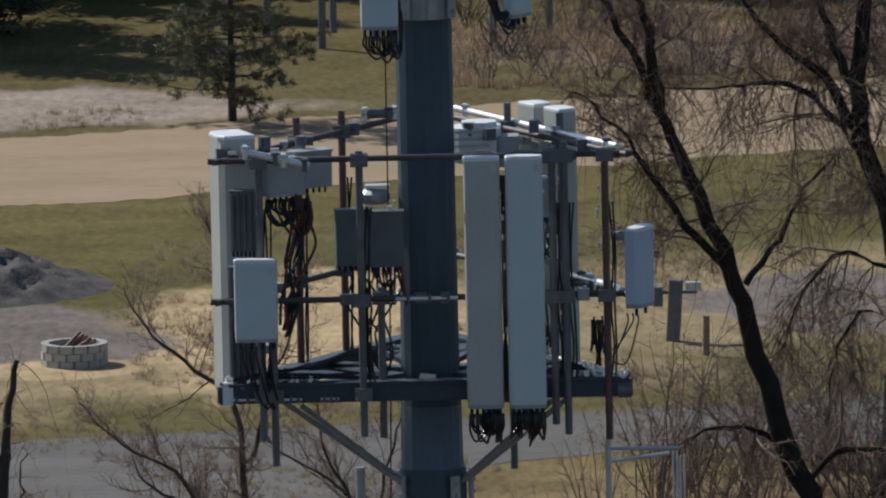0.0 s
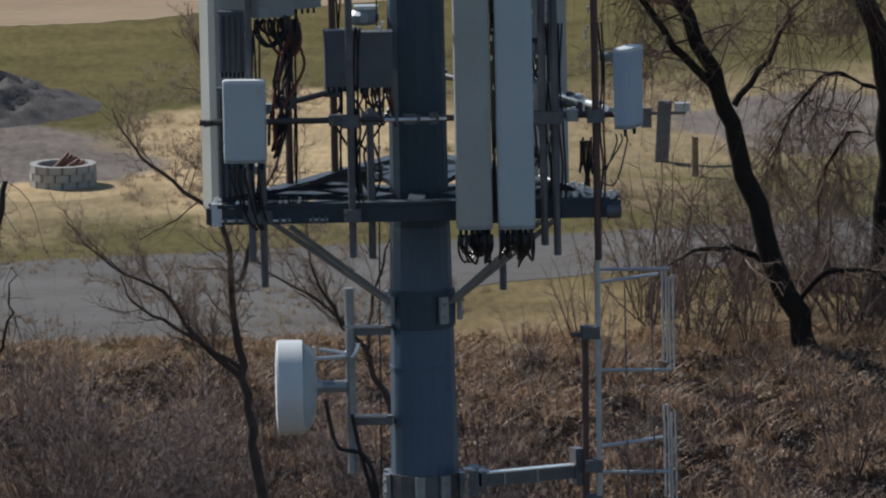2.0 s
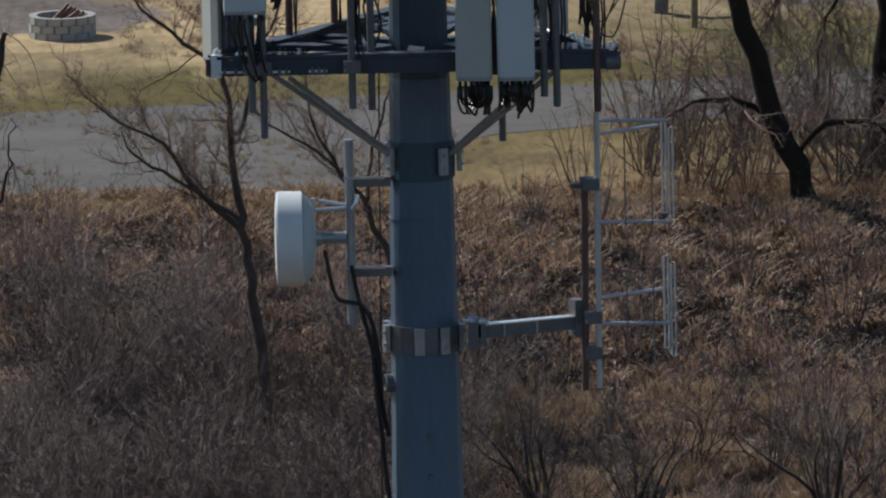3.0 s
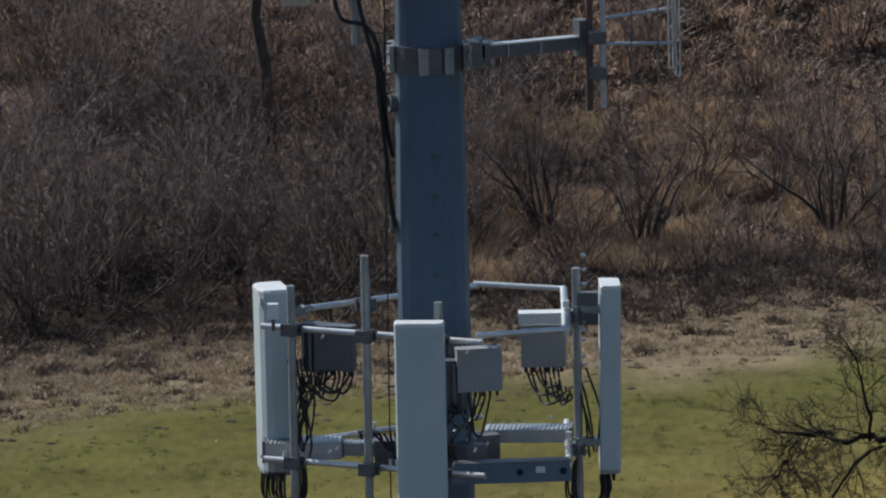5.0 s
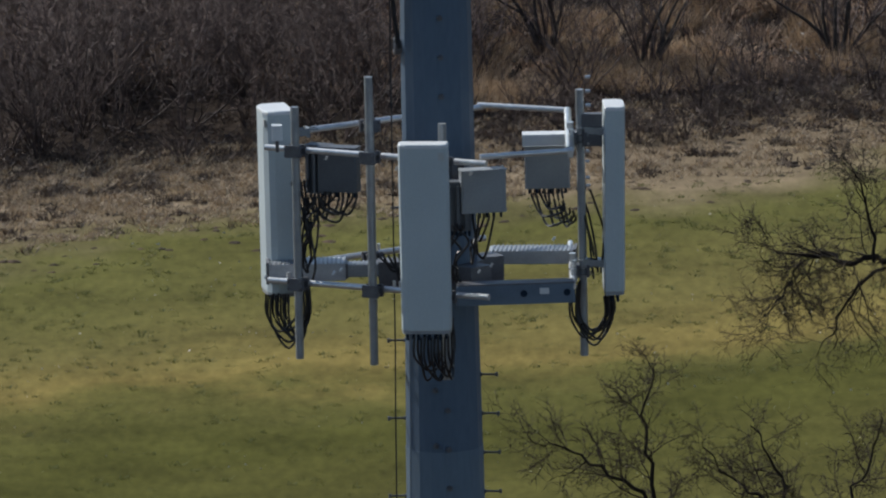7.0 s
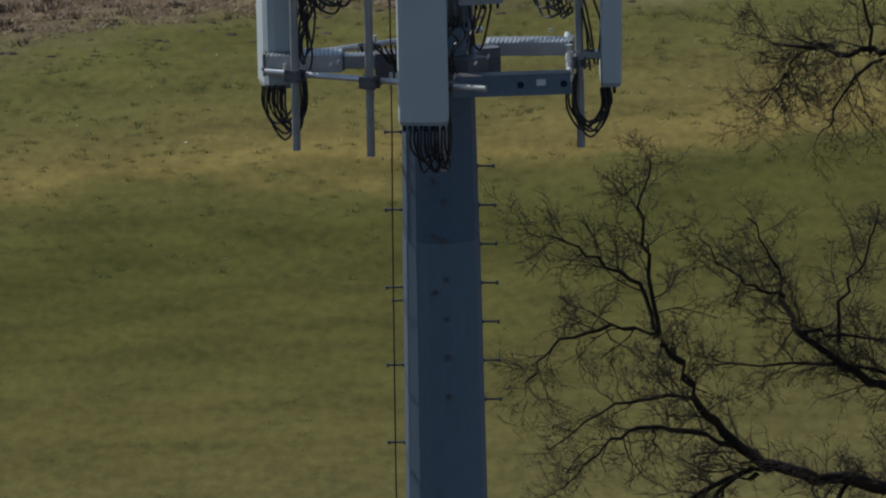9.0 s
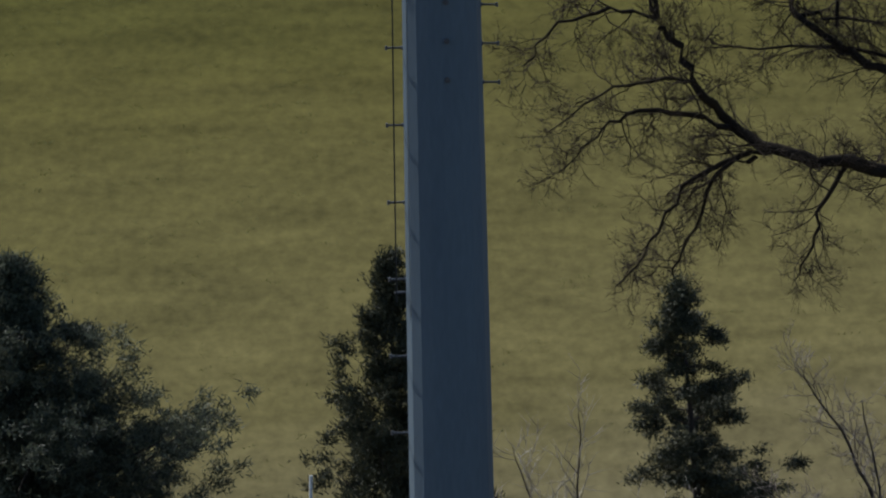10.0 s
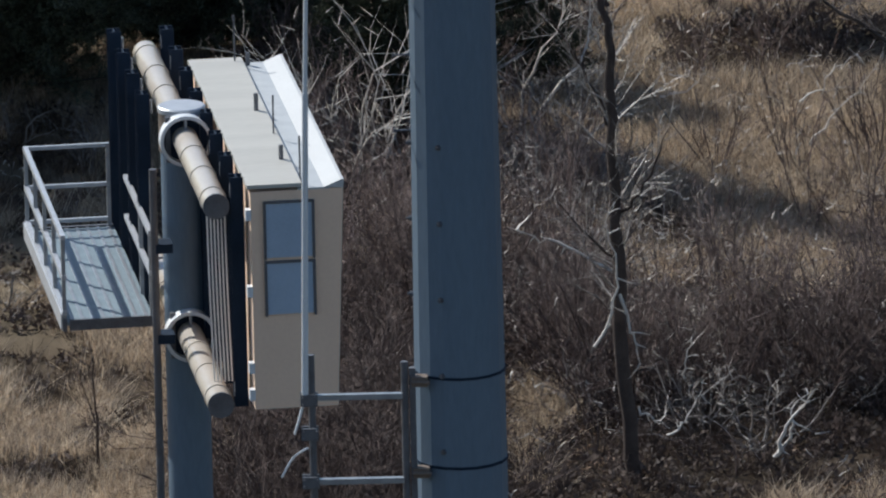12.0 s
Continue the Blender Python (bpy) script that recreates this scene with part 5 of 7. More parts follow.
def bare_tree(at, limbs, label, mat, twig_mat, seed, depth=2, gap=0.45, reach=1.6, lift=0.05, spread=0.35, name="bare_tree", crook=0.03, vines=0, low=0.45):
    """limbs: (points, r0, r1), the trunk first; finer branches grow from them by chance."""
    rg = random.Random(seed)
    ob = thing(name, at, label, "tree", "bare trees")
    tw = Twigs()
    for n, (pts, r0, r1) in enumerate(limbs):
        jit = [Vector((x, y + (0 if n == 0 else spread * i * rg.uniform(-0.6, 0.6)), z)) for i, (x, y, z) in enumerate(pts)]
        path = bent(*jit, steps=4)
        path = [p + Vector((rg.gauss(0, crook + r0 * 0.1), 0, rg.gauss(0, crook + r0 * 0.06))) if 0 < i < len(path) - 1 else p for i, p in enumerate(path)]
        heavy = Twigs()
        heavy.limb(path, r0, r1, 9)
        me = mesh_np("trunk" if n == 0 else "limb", *heavy.arrays(), mat)
        me.shade_smooth()
        part("trunk" if n == 0 else "limb", me, mat, ob)
        sprout(tw, rg, path, r0, r1, depth, gap, reach, lift, start=low if n == 0 else 0.12)
        for _ in range(vines):
            p = path[rg.randrange(len(path) // 3, len(path))]
            tw.limb(wander(rg, p, (rg.gauss(0, 0.5), rg.gauss(0, 0.5), -0.6), rg.uniform(1.2, 4.5), 9, 0.16, -0.22), rg.uniform(0.009, 0.016), 0.0, 3)
    part("crown", mesh_np("crown", *tw.arrays(), twig_mat), twig_mat, ob)
    return ob


def conifer(at, height, profile, seed, mat, label, whorls=20, per=8, rise=0.0, curl=0.05, needle=0.13, wide=0.011, clumps=3.2, sprigs=26, loose=0.5, lean=(0, 0), inner=0.35, bole=0.018, pad=0.0):
    """Trunk, whorls of branches and clumps of needles. profile: (share of the height, reach of the branches);
    rise and curl: the slope of a branch at its root and how it bends up; loose: how round a clump is; pad: how far its needles spread."""
    rg = random.Random(seed)
    ob = thing("conifer_tree", at, label, "tree", "conifers")
    trunk, wood = Twigs(), Twigs()
    top = Vector((lean[0], lean[1], height))
    trunk.limb([top * k for k in (0, 0.25, 0.5, 0.75, 1.0)], bole * height + 0.02, 0.0, 8)
    us, rs = [p[0] for p in profile], [p[1] for p in profile]
    cores, ways = [], []
    for i in range(whorls):
        for _ in range(per):
            u = us[0] + (us[-1] - us[0]) * (i + rg.gauss(0.5, 0.22)) / whorls
            reach = float(np.interp(u, us, rs)) * (rg.uniform(0.5, 1.05) if rg.random() < 0.85 else rg.uniform(1.0, 1.14))
            a = rg.uniform(0, 6.2832)
            path = wander(rg, top * min(max(u, 0.01), 0.99), Vector((math.cos(a), math.sin(a), rise)), reach, 5, 0.09, curl)
            wood.limb(path, 0.010 + 0.011 * reach, 0.0, 3)
            for k in range(1 + int(reach * clumps)):
                f = 5.0 if k == 0 else 5 * rg.uniform(inner, 1.0)
                j = min(int(f), 4)
                along = (path[j + 1] - path[j]).normalized()
                side = Vector((rg.gauss(0, 1), rg.gauss(0, 1), rg.gauss(0, 0.5))) * (0.05 + 0.10 * reach) * (0.0 if k == 0 else 1.0)
                cores.append(path[j].lerp(path[j + 1], f - j) + side)
                ways.append(along + Vector((0, 0, 0.15)))
    for k in range(10):
        cores.append(top * (1 - 0.012 * k))
        ways.append(Vector((rg.gauss(0, 0.4), rg.gauss(0, 0.4), 0.9)))
    g = np.random.default_rng(seed)
    c = np.repeat(np.array([tuple(p) for p in cores]), sprigs, 0)
    w = np.repeat(np.array([tuple(p) for p in ways]), sprigs, 0)
    n = len(c)
    size = np.repeat(g.uniform(0.65, 1.25, len(cores)), sprigs)[:, None]
    d = w * (1.15 - loose) + g.normal(0, 1, (n, 3)) * loose
    d *= needle * size * g.uniform(0.6, 1.2, (n, 1)) / np.linalg.norm(d, axis=1)[:, None]
    p0 = c + w * needle * (1 - loose) * g.uniform(-1.2, 1.2, (n, 1)) + g.normal(0, 1, (n, 3)) * (0.22 * needle + pad * np.array([1.0, 1.0, 0.5]))
    e = np.cross(d, g.normal(0, 1, (n, 3)))
    e *= wide / np.linalg.norm(e, axis=1)[:, None]
    vs = np.stack([p0 + e, p0 - e, p0 + d], 1).reshape(-1, 3).astype(np.float32)
    ts = np.arange(n * 3, dtype=np.int32).reshape(-1, 3)
    part("trunk", mesh_np("trunk", *trunk.arrays(), BARK), BARK, ob)
    wv, wt = wood.arrays()
    me = mesh_np("crown", np.concatenate([vs, wv]), np.concatenate([ts, wt + len(vs)]), mat)
    me.materials.append(BARK)
    me.polygons.foreach_set("material_index", np.array([0] * len(ts) + [1] * len(wt), np.int32))
    part("crown", me, mat, ob)
    return ob


def shrub_arrays(seed, height, stems, spread, twigs=10, fine=22, thin=1.0, bend=0.17):
    """A thicket shrub: stems fanning out of one root, with twigs."""
    rg = random.Random(seed)
    tw = Twigs()
    for _ in range(stems):
        a, k = rg.uniform(0, 6.2832), rg.uniform(0.05, 1.0) ** 0.7 * spread
        way = Vector((math.cos(a) * k, math.sin(a) * k, 1.0))
        path = wander(rg, (math.cos(a) * 0.12, math.sin(a) * 0.12, 0), way, height * rg.uniform(0.6, 1.08), 6, bend, 0.05)
        r = rg.uniform(0.010, 0.026) * thin
        tw.limb(path, r, r * 0.3, 3 if thin < 1 else 4)
        for _t in range(twigs):
            f = rg.uniform(0.25, 1.0) * 6
            j = min(int(f), 5)
            q = path[j].lerp(path[j + 1], f - j)
            d = (path[j + 1] - path[j]).normalized() + Vector((rg.gauss(0, 0.55), rg.gauss(0, 0.55), rg.gauss(0, 0.35)))
            sub = wander(rg, q, d, height * rg.uniform(0.12, 0.32), 2, 0.25, 0.0)
            tw.limb(sub, 0.008 * thin, 0.0, 3)
            for _f in range(max(1, fine // twigs)):
                e = sub[rg.randrange(1, 3)]
                d2 = d.normalized() + Vector((rg.gauss(0, 0.7), rg.gauss(0, 0.7), rg.gauss(0, 0.5)))
                tw.limb([e, e + d2.normalized() * height * rg.uniform(0.04, 0.13)], 0.006 * thin, 0.0, 3)
    return tw.arrays()


def scatter(name, variants, places, mat, label, category):
    """One object of many plants: each place is x, y, z, turn, size."""
    vs, ts, base = [], [], 0
    for i, (x, y, z, a, s) in enumerate(places):
        v, t = variants[i % len(variants)]
        c, n = math.cos(a) * s, math.sin(a) * s
        w = np.empty_like(v)
        w[:, 0] = v[:, 0] * c - v[:, 1] * n + x
        w[:, 1] = v[:, 0] * n + v[:, 1] * c + y
        w[:, 2] = v[:, 2] * s + z
        vs.append(w), ts.append(t + base)
        base += len(v)
    return tagged(new(name, mesh_np(name, np.concatenate(vs), np.concatenate(ts), mat)), label, category, kind="stuff")


def tuft_arrays(seed, blades, height, spread, width, flop=0.5):
    """A clump of curved grass blades."""
    rg = np.random.default_rng(seed)
    a = rg.uniform(0, 6.2832, blades)
    r = spread * np.sqrt(rg.uniform(0, 1, blades))
    root = np.stack([r * np.cos(a), r * np.sin(a), np.zeros(blades)], 1)
    h = height * rg.uniform(0.45, 1.1, blades)
    b = rg.uniform(0, 6.2832, blades)
    lean = flop * rg.uniform(0.1, 1.0, blades) * h
    out = np.stack([np.cos(b) * lean, np.sin(b) * lean, np.zeros(blades)], 1)
    side = np.stack([-np.sin(b + 0.6), np.cos(b + 0.6), np.zeros(blades)], 1) * (width / 2)
    mid = root + out * 0.35 + np.stack([0 * h, 0 * h, h * 0.6], 1)
    tip = root + out + np.stack([0 * h, 0 * h, h * 0.95], 1)
    v = np.stack([root + side, root - side, mid + side * 0.8, mid - side * 0.8, tip], 1).reshape(-1, 3).astype(np.float32)
    if height < 0.45:
        v = np.stack([root + side, root - side, tip], 1).reshape(-1, 3).astype(np.float32)
        return v, np.arange(blades * 3, dtype=np.int32).reshape(-1, 3)
    k = (np.arange(blades) * 5)[:, None]
    t = np.concatenate([k + [0, 1, 3], k + [0, 3, 2], k + [2, 3, 4]]).astype(np.int32)
    return v, t


def litter_arrays(seed, leaves, radius, height, size):
    """A low hummock of crumpled dead leaves lying every way."""
    rg = np.random.default_rng(seed)
    a, r = rg.uniform(0, 6.2832, leaves), radius * np.sqrt(rg.uniform(0, 1, leaves))
    top = height * (1 - (r / radius) ** 2)
    p = np.stack([r * np.cos(a), r * np.sin(a), top * rg.uniform(0.35, 1.0, leaves)], 1)
    d = rg.normal(0, 1, (leaves, 3))
    d /= np.linalg.norm(d, axis=1)[:, None]
    e = np.cross(d, rg.normal(0, 1, (leaves, 3)))
    e /= np.linalg.norm(e, axis=1)[:, None]
    k = (size * rg.uniform(0.5, 1.3, leaves))[:, None]
    v = np.stack([p - d * k, p + d * k * 0.6 + e * k * 0.35, p + d * k * 0.5 - e * k * 0.45], 1).reshape(-1, 3).astype(np.float32)
    return v, np.arange(leaves * 3, dtype=np.int32).reshape(-1, 3)


def places(seed, count, xr, yr, size, where=None):
    rg = random.Random(seed)
    out = []
    while len(out) < count:
        x, y = rg.uniform(*xr), rg.uniform(*yr)
        if where and not where(x, y, rg.random()):
            continue
        out.append((x, y, ground_z(x, y) - 0.03, rg.uniform(0, 6.2832), rg.uniform(*size)))
    return out


def patchy(x, y, scale=0.35, seed=0.0):
    return noise.noise((x * scale, y * scale * 0.5, seed))


# thickets along the foot of the bank
SHRUBS = [shrub_arrays(s, 3.0, 14, 0.72, bend=0.25) for s in (11, 12, 13, 14, 15)]
LOW_SHRUBS = [shrub_arrays(s, 1.5, 9, 0.9, 9, 18) for s in (21, 22, 23, 24)]


def thicket(x, y, r):
    edge = y - 0.25 * x
    if edge < 187.3 - (1.0 if x > 2 else 0):
        return False
    dens = 0.85 if x < 0.5 else 0.42
    return r < dens * (1.0 if edge < 206 else 0.35) * (0.5 + 0.9 * max(0, patchy(x, y, 0.3, 4.0) + 0.45))


# dark twigs at the foot carry the thicket's shade in their colour
scatter("thicket", SHRUBS, places(34, 66, (-13, 1.5), (185, 207), (0.7, 1.2), thicket), TWIG_SHADED, "dense leafless thicket along the foot of the bank, shade put into its dark colour", "bushes")
scatter("thicket", SHRUBS, places(31, 36, (-14, 14), (190, 213), (0.7, 1.25), thicket), TWIG_RED, "dense leafless brown thicket along the foot of the bank", "bushes")
# paler twigs up the bank: sun on the shrub tops put into the colour
scatter("thicket", SHRUBS, places(35, 84, (-13, 1.2), (192, 212), (0.6, 1.1), lambda x, y, r: patchy(x, y, 0.4, 14) > -0.3), TWIG_HAZE, "hazy red-grey leafless thicket on the bank", "bushes")
scatter("underbrush", LOW_SHRUBS, places(32, 72, (-12, 12), (183, 210), (0.6, 1.2), lambda x, y, r: 185.4 < y - 0.25 * x and thicket(x, y + 1, r * 0.5)), TWIG_SHADED, "low tangled dead brush at the meadow edge", "bushes")
scatter("underbrush", LOW_SHRUBS, places(88, 70, (0.3, 12), (184.5, 196), (0.35, 0.75), lambda x, y, r: 185.2 < y - 0.28 * x < 192), TWIG_SHADED, "low tangled dead brush at the meadow edge", "bushes")
scatter("thicket", SHRUBS[:2], places(33, 8, (-70, 70), (188, 212), (0.8, 1.3), lambda x, y, r: abs(x) > 15), TWIG_RED, "dense leafless brown thicket along the foot of the bank", "bushes")
for (x, y, s, st, seed) in ((2.45, 197.2, 3.4, 14, 41), (4.7, 195.2, 3.3, 16, 42), (9.0, 196.2, 3.6, 18, 43), (-5.6, 196.5, 3.2, 12, 44)):
    ob = thing("shrub", (x, y, ground_z(x, y) - 0.05), "large leafless shrub fanning out from several dark stems", "shrub", "large shrubs")
    part("crown", mesh_np("crown", *shrub_arrays(seed, s, st, 0.75, 14, 42), TWIG_RED), TWIG_RED, ob)
    rg = random.Random(seed)
    for i in range(6):
        a = rg.uniform(0, 6.28)
        st_w = Twigs()
        st_w.limb(wander(rg, (math.cos(a) * 0.1, math.sin(a) * 0.1, 0), (math.cos(a) * 0.45, math.sin(a) * 0.45, 1), s * 0.8, 7, 0.16), 0.06, 0.012, 5)
        part("stem", mesh_np("stem", *st_w.arrays(), BARK), BARK, ob)

# dead grass on the bank, in the yard and round the billboard
TUFTS = [tuft_arrays(s, 30, 0.42, 0.26, 0.024, 1.1) for s in range(6)]
FORE = [tuft_arrays(s + 60, 46, 0.40, 0.24, 0.013, 0.9) for s in range(6)]
FINE = [tuft_arrays(s + 20, 22, 0.28, 0.14, 0.02, 0.9) for s in range(6)]
STUB = [tuft_arrays(s + 40, 16, 0.075, 0.20, 0.035, 1.6) for s in range(6)]
LITTER = [litter_arrays(s + 300, 42, 0.46, 0.32, 0.086) for s in range(7)]
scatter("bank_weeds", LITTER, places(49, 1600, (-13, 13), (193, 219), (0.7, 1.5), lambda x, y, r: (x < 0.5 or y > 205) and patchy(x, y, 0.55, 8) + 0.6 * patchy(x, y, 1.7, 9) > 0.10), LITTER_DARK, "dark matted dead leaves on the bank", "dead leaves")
# dark leaves laid as the shadow at the thicket's foot
scatter("thicket_litter", LITTER, places(47, 620, (-13, 12), (184, 199), (0.4, 0.9), lambda x, y, r: (187.4 if x < 1 else 185.6) < y - 0.28 * x < 193 and r < (0.95 if x < 1 else 0.75)), LITTER_DARK, "dead leaves under the thicket, shade put into their dark colour", "dead leaves")
SHAGGY = [tuft_arrays(s + 90, 34, 0.46, 0.30, 0.034, 1.5) for s in range(6)]
scatter("bank_leaves", LITTER + SHAGGY + SHAGGY, places(51, 3300, (-13, 13), (195, 220), (0.6, 1.4), lambda x, y, r: (x < 0.5 or y > 203 or r < 0.15) and y < 217 + 3 * r and patchy(x, y, 0.55, 8) + 0.6 * patchy(x, y, 1.7, 9) < 0.16), LITTER_BROWN, "crumpled brown dead leaves and weeds on the bank", "dead leaves")
scatter("bank_grass", TUFTS, places(48, 2200, (-13, 13), (194, 220), (0.5, 1.2), lambda x, y, r: patchy(x, y, 0.9, 2) > -0.02), STRAW_BROWN, "tufts of brown dead grass on the bank", "dead grass")
scatter("crest_leaves", SHAGGY + LITTER, places(52, 2300, (-13, 13), (213.5, 222.8), (0.5, 1.0), lambda x, y, r: r < (y - 213) / 6 and patchy(x, y, 0.8, 18) > -0.25), LITTER_TAN, "orange-tan dead leaves along the bank crest", "dead leaves")
scatter("bank_straw", TUFTS, places(50, 2000, (0.3, 12), (190, 206), (0.7, 1.5), lambda x, y, r: y - 0.45 * x > 190.5 and patchy(x, y, 0.6, 12) > -0.05), STRAW_TAN, "straw coloured dead grass under the shrubs", "dead grass")
scatter("yard_grass", FINE, places(53, 2600, (-14, 14), (224, 300), (0.5, 1.1), lambda x, y, r: patchy(x, y, 0.25, 7) > 0.05 and not (275 < y - 0.4 * x < 300)), STRAW, "patches of dry straw grass in the yard", "dead grass")
CLODS = [tuft_arrays(s + 70, 20, 0.16, 0.16, 0.035, 1.7) for s in range(5)]
scatter("clods", CLODS, places(66, 1500, (-12, 12), (166, 193), (0.5, 1.5), lambda x, y, r: 179 < y - 0.42 * x < 190 and r < (y - 0.42 * x - 179) / 4 and patchy(x, y, 1.4, 31) > (0.16 if y - 0.42 * x < 185 else -0.05)), WEED_DARK, "dark torn clods of turf at the meadow edge", "turf")
scatter("mown_stubble", CLODS, places(54, 4200, (-12, 12), (166, 193), (0.4, 1.2), lambda x, y, r: 179 < y - 0.45 * x < 189.5 and r < (y - 0.45 * x - 179) / 4 and patchy(x, y, 1.4, 31) < 0.12 and not (x > 2 and y - 0.45 * x > 183 and r > 0.35)), STRAW, "rough mown stubble at the meadow edge", "dead grass")


def clod_arrays(seed, r, h, n=7):
    """A rough torn lump of turf."""
    rg = random.Random(seed)
    v, t = [], []
    for k, (s, z) in enumerate(((1.0, -0.05), (0.8, 0.55), (0.35, 1.0))):
        v += [(r * s * rg.uniform(0.65, 1.3) * math.cos(6.2832 * j / n), r * s * rg.uniform(0.65, 1.3) * math.sin(6.2832 * j / n), h * z * rg.uniform(0.6, 1.25)) for j in range(n)]
    for k in range(2):
        for j in range(n):
            a, b = k * n + j, k * n + (j + 1) % n
            t += [(a, b, b + n), (a, b + n, a + n)]
    t += [(2 * n, 2 * n + j, 2 * n + j + 1) for j in range(1, n - 1)]
    return np.array(v, np.float32), np.array(t, np.int32)


LUMPS = [clod_arrays(s, 0.22, 0.075) for s in range(160, 168)]
scatter("turf_clods", LUMPS, places(76, 1100, (-11, 11), (168, 193), (0.2, 0.85), lambda x, y, r: 176 < y - 0.42 * x < 190 and r < (y - 0.42 * x - 175.5) / 8 and patchy(x, y, 0.9, 33) > -0.06), TURF, "dark torn clods of turf at the meadow edge", "turf")
scatter("lawn_tufts", STUB, places(55, 5200, (-11, 11), (94, 186), (0.35, 1.0), lambda x, y, r: r < (y - 60) / 125 and y - 0.45 * x < 181 and patchy(x, y, 0.6, 9) > -0.1), GREEN, "uneven tufts in the mown lawn", "grass")
scatter("lawn_tufts", CLODS, places(90, 1500, (-11, 11), (150, 184), (0.3, 0.8), lambda x, y, r: r < (y - 146) / 36 and y - 0.45 * x < 180 and patchy(x, y, 1.1, 19) > 0.0), GREEN, "coarse darker tufts in the mown lawn", "grass")
# leaf flecks whose whitish colour paints the lawn's small glints
FLECKS = [litter_arrays(s + 400, 3, 0.5, 0.05, 0.045) for s in range(5)]
scatter("fallen_leaves", FLECKS, places(79, 400, (-11, 11), (150, 186), (0.6, 1.3), lambda x, y, r: r < (y - 140) / 40), STRAW_GLINT, "sparse leaves lying on the lawn, white glints put into their pale colour", "dead leaves")
WANDS = [shrub_arrays(s, 2.0, 12, 0.5, 6, 12, 0.62, 0.12) for s in (91, 92, 93, 94)]
TANGLE = [shrub_arrays(s, 1.25, 11, 1.2, 6, 12, 0.95, 0.34) for s in (95, 96, 97, 98, 99)]
ARCHING = [shrub_arrays(s, 2.4, 9, 1.0, 7, 14, 0.75, 0.10) for s in (101, 102, 103, 104)]
MATTED = [tuft_arrays(s + 80, 40, 0.44, 0.34, 0.020, 1.9) for s in range(6)]


def curl_arrays(seed, count, radius, height, length, width):
    """Short bent and curled dead stems and vine ends, caught at all heights."""
    rg, tw = random.Random(seed), Twigs()
    for _ in range(count):
        a, r = rg.uniform(0, 6.2832), radius * math.sqrt(rg.random())
        p = Vector((r * math.cos(a), r * math.sin(a), height * rg.uniform(0.15, 1.0)))
        way = Vector((rg.gauss(0, 0.8), rg.gauss(0, 0.8), rg.gauss(0.3, 0.8)))
        tw.limb(wander(rg, p, way, length * rg.uniform(0.35, 1.2), 4, 0.45), width * rg.uniform(0.6, 1.2), 0.0, 3)
    return tw.arrays()


CURLS = [curl_arrays(s, 16, 0.55, 1.5, 0.28, 0.012) for s in range(140, 147)]
LOW_CURLS = [curl_arrays(s, 18, 0.5, 0.45, 0.20, 0.010) for s in range(150, 156)]


def w_left(x, y):
    return noise.noise((x * 0.35, y * 0.9, 45.0)) > 0.08


def clearing(x, y):
    """The open grass beyond the sapling, and the thin strip before the hollow."""
    return (x > 2.2 and 72.5 < y < 87.6) or (x > 0.6 and y < (69.6 if x < 2 else 67))


def open_straw(x, y, r):
    """Where dead grass lies open: round the billboard, and in patches beyond the brush."""
    w = 0.7 * patchy(x, y, 0.55, 5) + 0.5 * patchy(x, y, 1.6, 15) - 0.12
    # straw gives way to dark cover here, shaped as the spruce's cast shadow
    if x > 3.2 and 87.6 < y < 90.8:
        w -= 0.7
    for cx, cy, rx, ry in ((3.1, 91.5, 1.0, 3.0), (4.4, 83.0, 2.6, 4.2), (2.8, 85.0, 1.2, 4.0), (5.6, 78.5, 1.4, 4.0), (1.1, 68.2, 0.75, 1.6), (2.9, 66.4, 1.1, 0.8)):
        w += 0.75 * max(0.0, 1.25 - math.hypot((x - cx) / rx, (y - cy) / ry))
    if clearing(x, y):
        return w > (-0.3 if y > 75 else 0.36)
    # beside the billboard dark cover replaces straw, as painted deep shade
    if -3.6 < x < 0.5 and y < (76 if x > -2.4 else 69):
        return w > 0.5
    if x < -2.4:
        return w > -0.12
    return w > (-0.02 if y > 77 else 0.3)


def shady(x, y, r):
    """The hollows under the brush, where dark leaves and weeds take the place of shade."""
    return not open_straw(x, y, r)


scatter("dead_meadow", MATTED + FORE, places(56, 5200, (-8.5, 8.5), (58, 95), (0.5, 1.25), open_straw), STRAW_PALE, "pale matted dead grass in the open patches", "dead grass")
# dark leaves as the deep shade beside the billboard
scatter("dark_and_shaded_cover", LITTER, places(69, 1500, (-3.6, 0.6), (58, 76), (0.5, 1.0), lambda x, y, r: x > -2.4 or y < 69), LITTER_DARK, "dead leaves under brush, shade put into their dark colour", "dead leaves")
scatter("fallen_leaves", LITTER, places(67, 420, (-2, 8.5), (58, 84), (0.3, 0.6), lambda x, y, r: patchy(x, y, 0.8, 35) > 0.12), LITTER_BROWN, "crumpled brown dead leaves under brush", "dead leaves")
# dark weeds and leaves colour the hollows as if shaded
scatter("brown_weeds", FORE, places(57, 1300, (-8.5, 8.5), (57, 96), (0.6, 1.2), lambda x, y, r: shady(x, y, r) and (r < 0.5 or y > 76)), WEED_DARK, "dead weeds between brush, shade put into their dark brown colour", "dead grass")
scatter("dark_and_shaded_cover", LITTER, places(63, 2600, (-8.5, 8.5), (57, 94), (0.5, 1.0), lambda x, y, r: shady(x, y, r) and (x > -2 or w_left(x, y))), LITTER_DARK, "dead leaves between brush, shade put into their dark colour", "dead leaves")
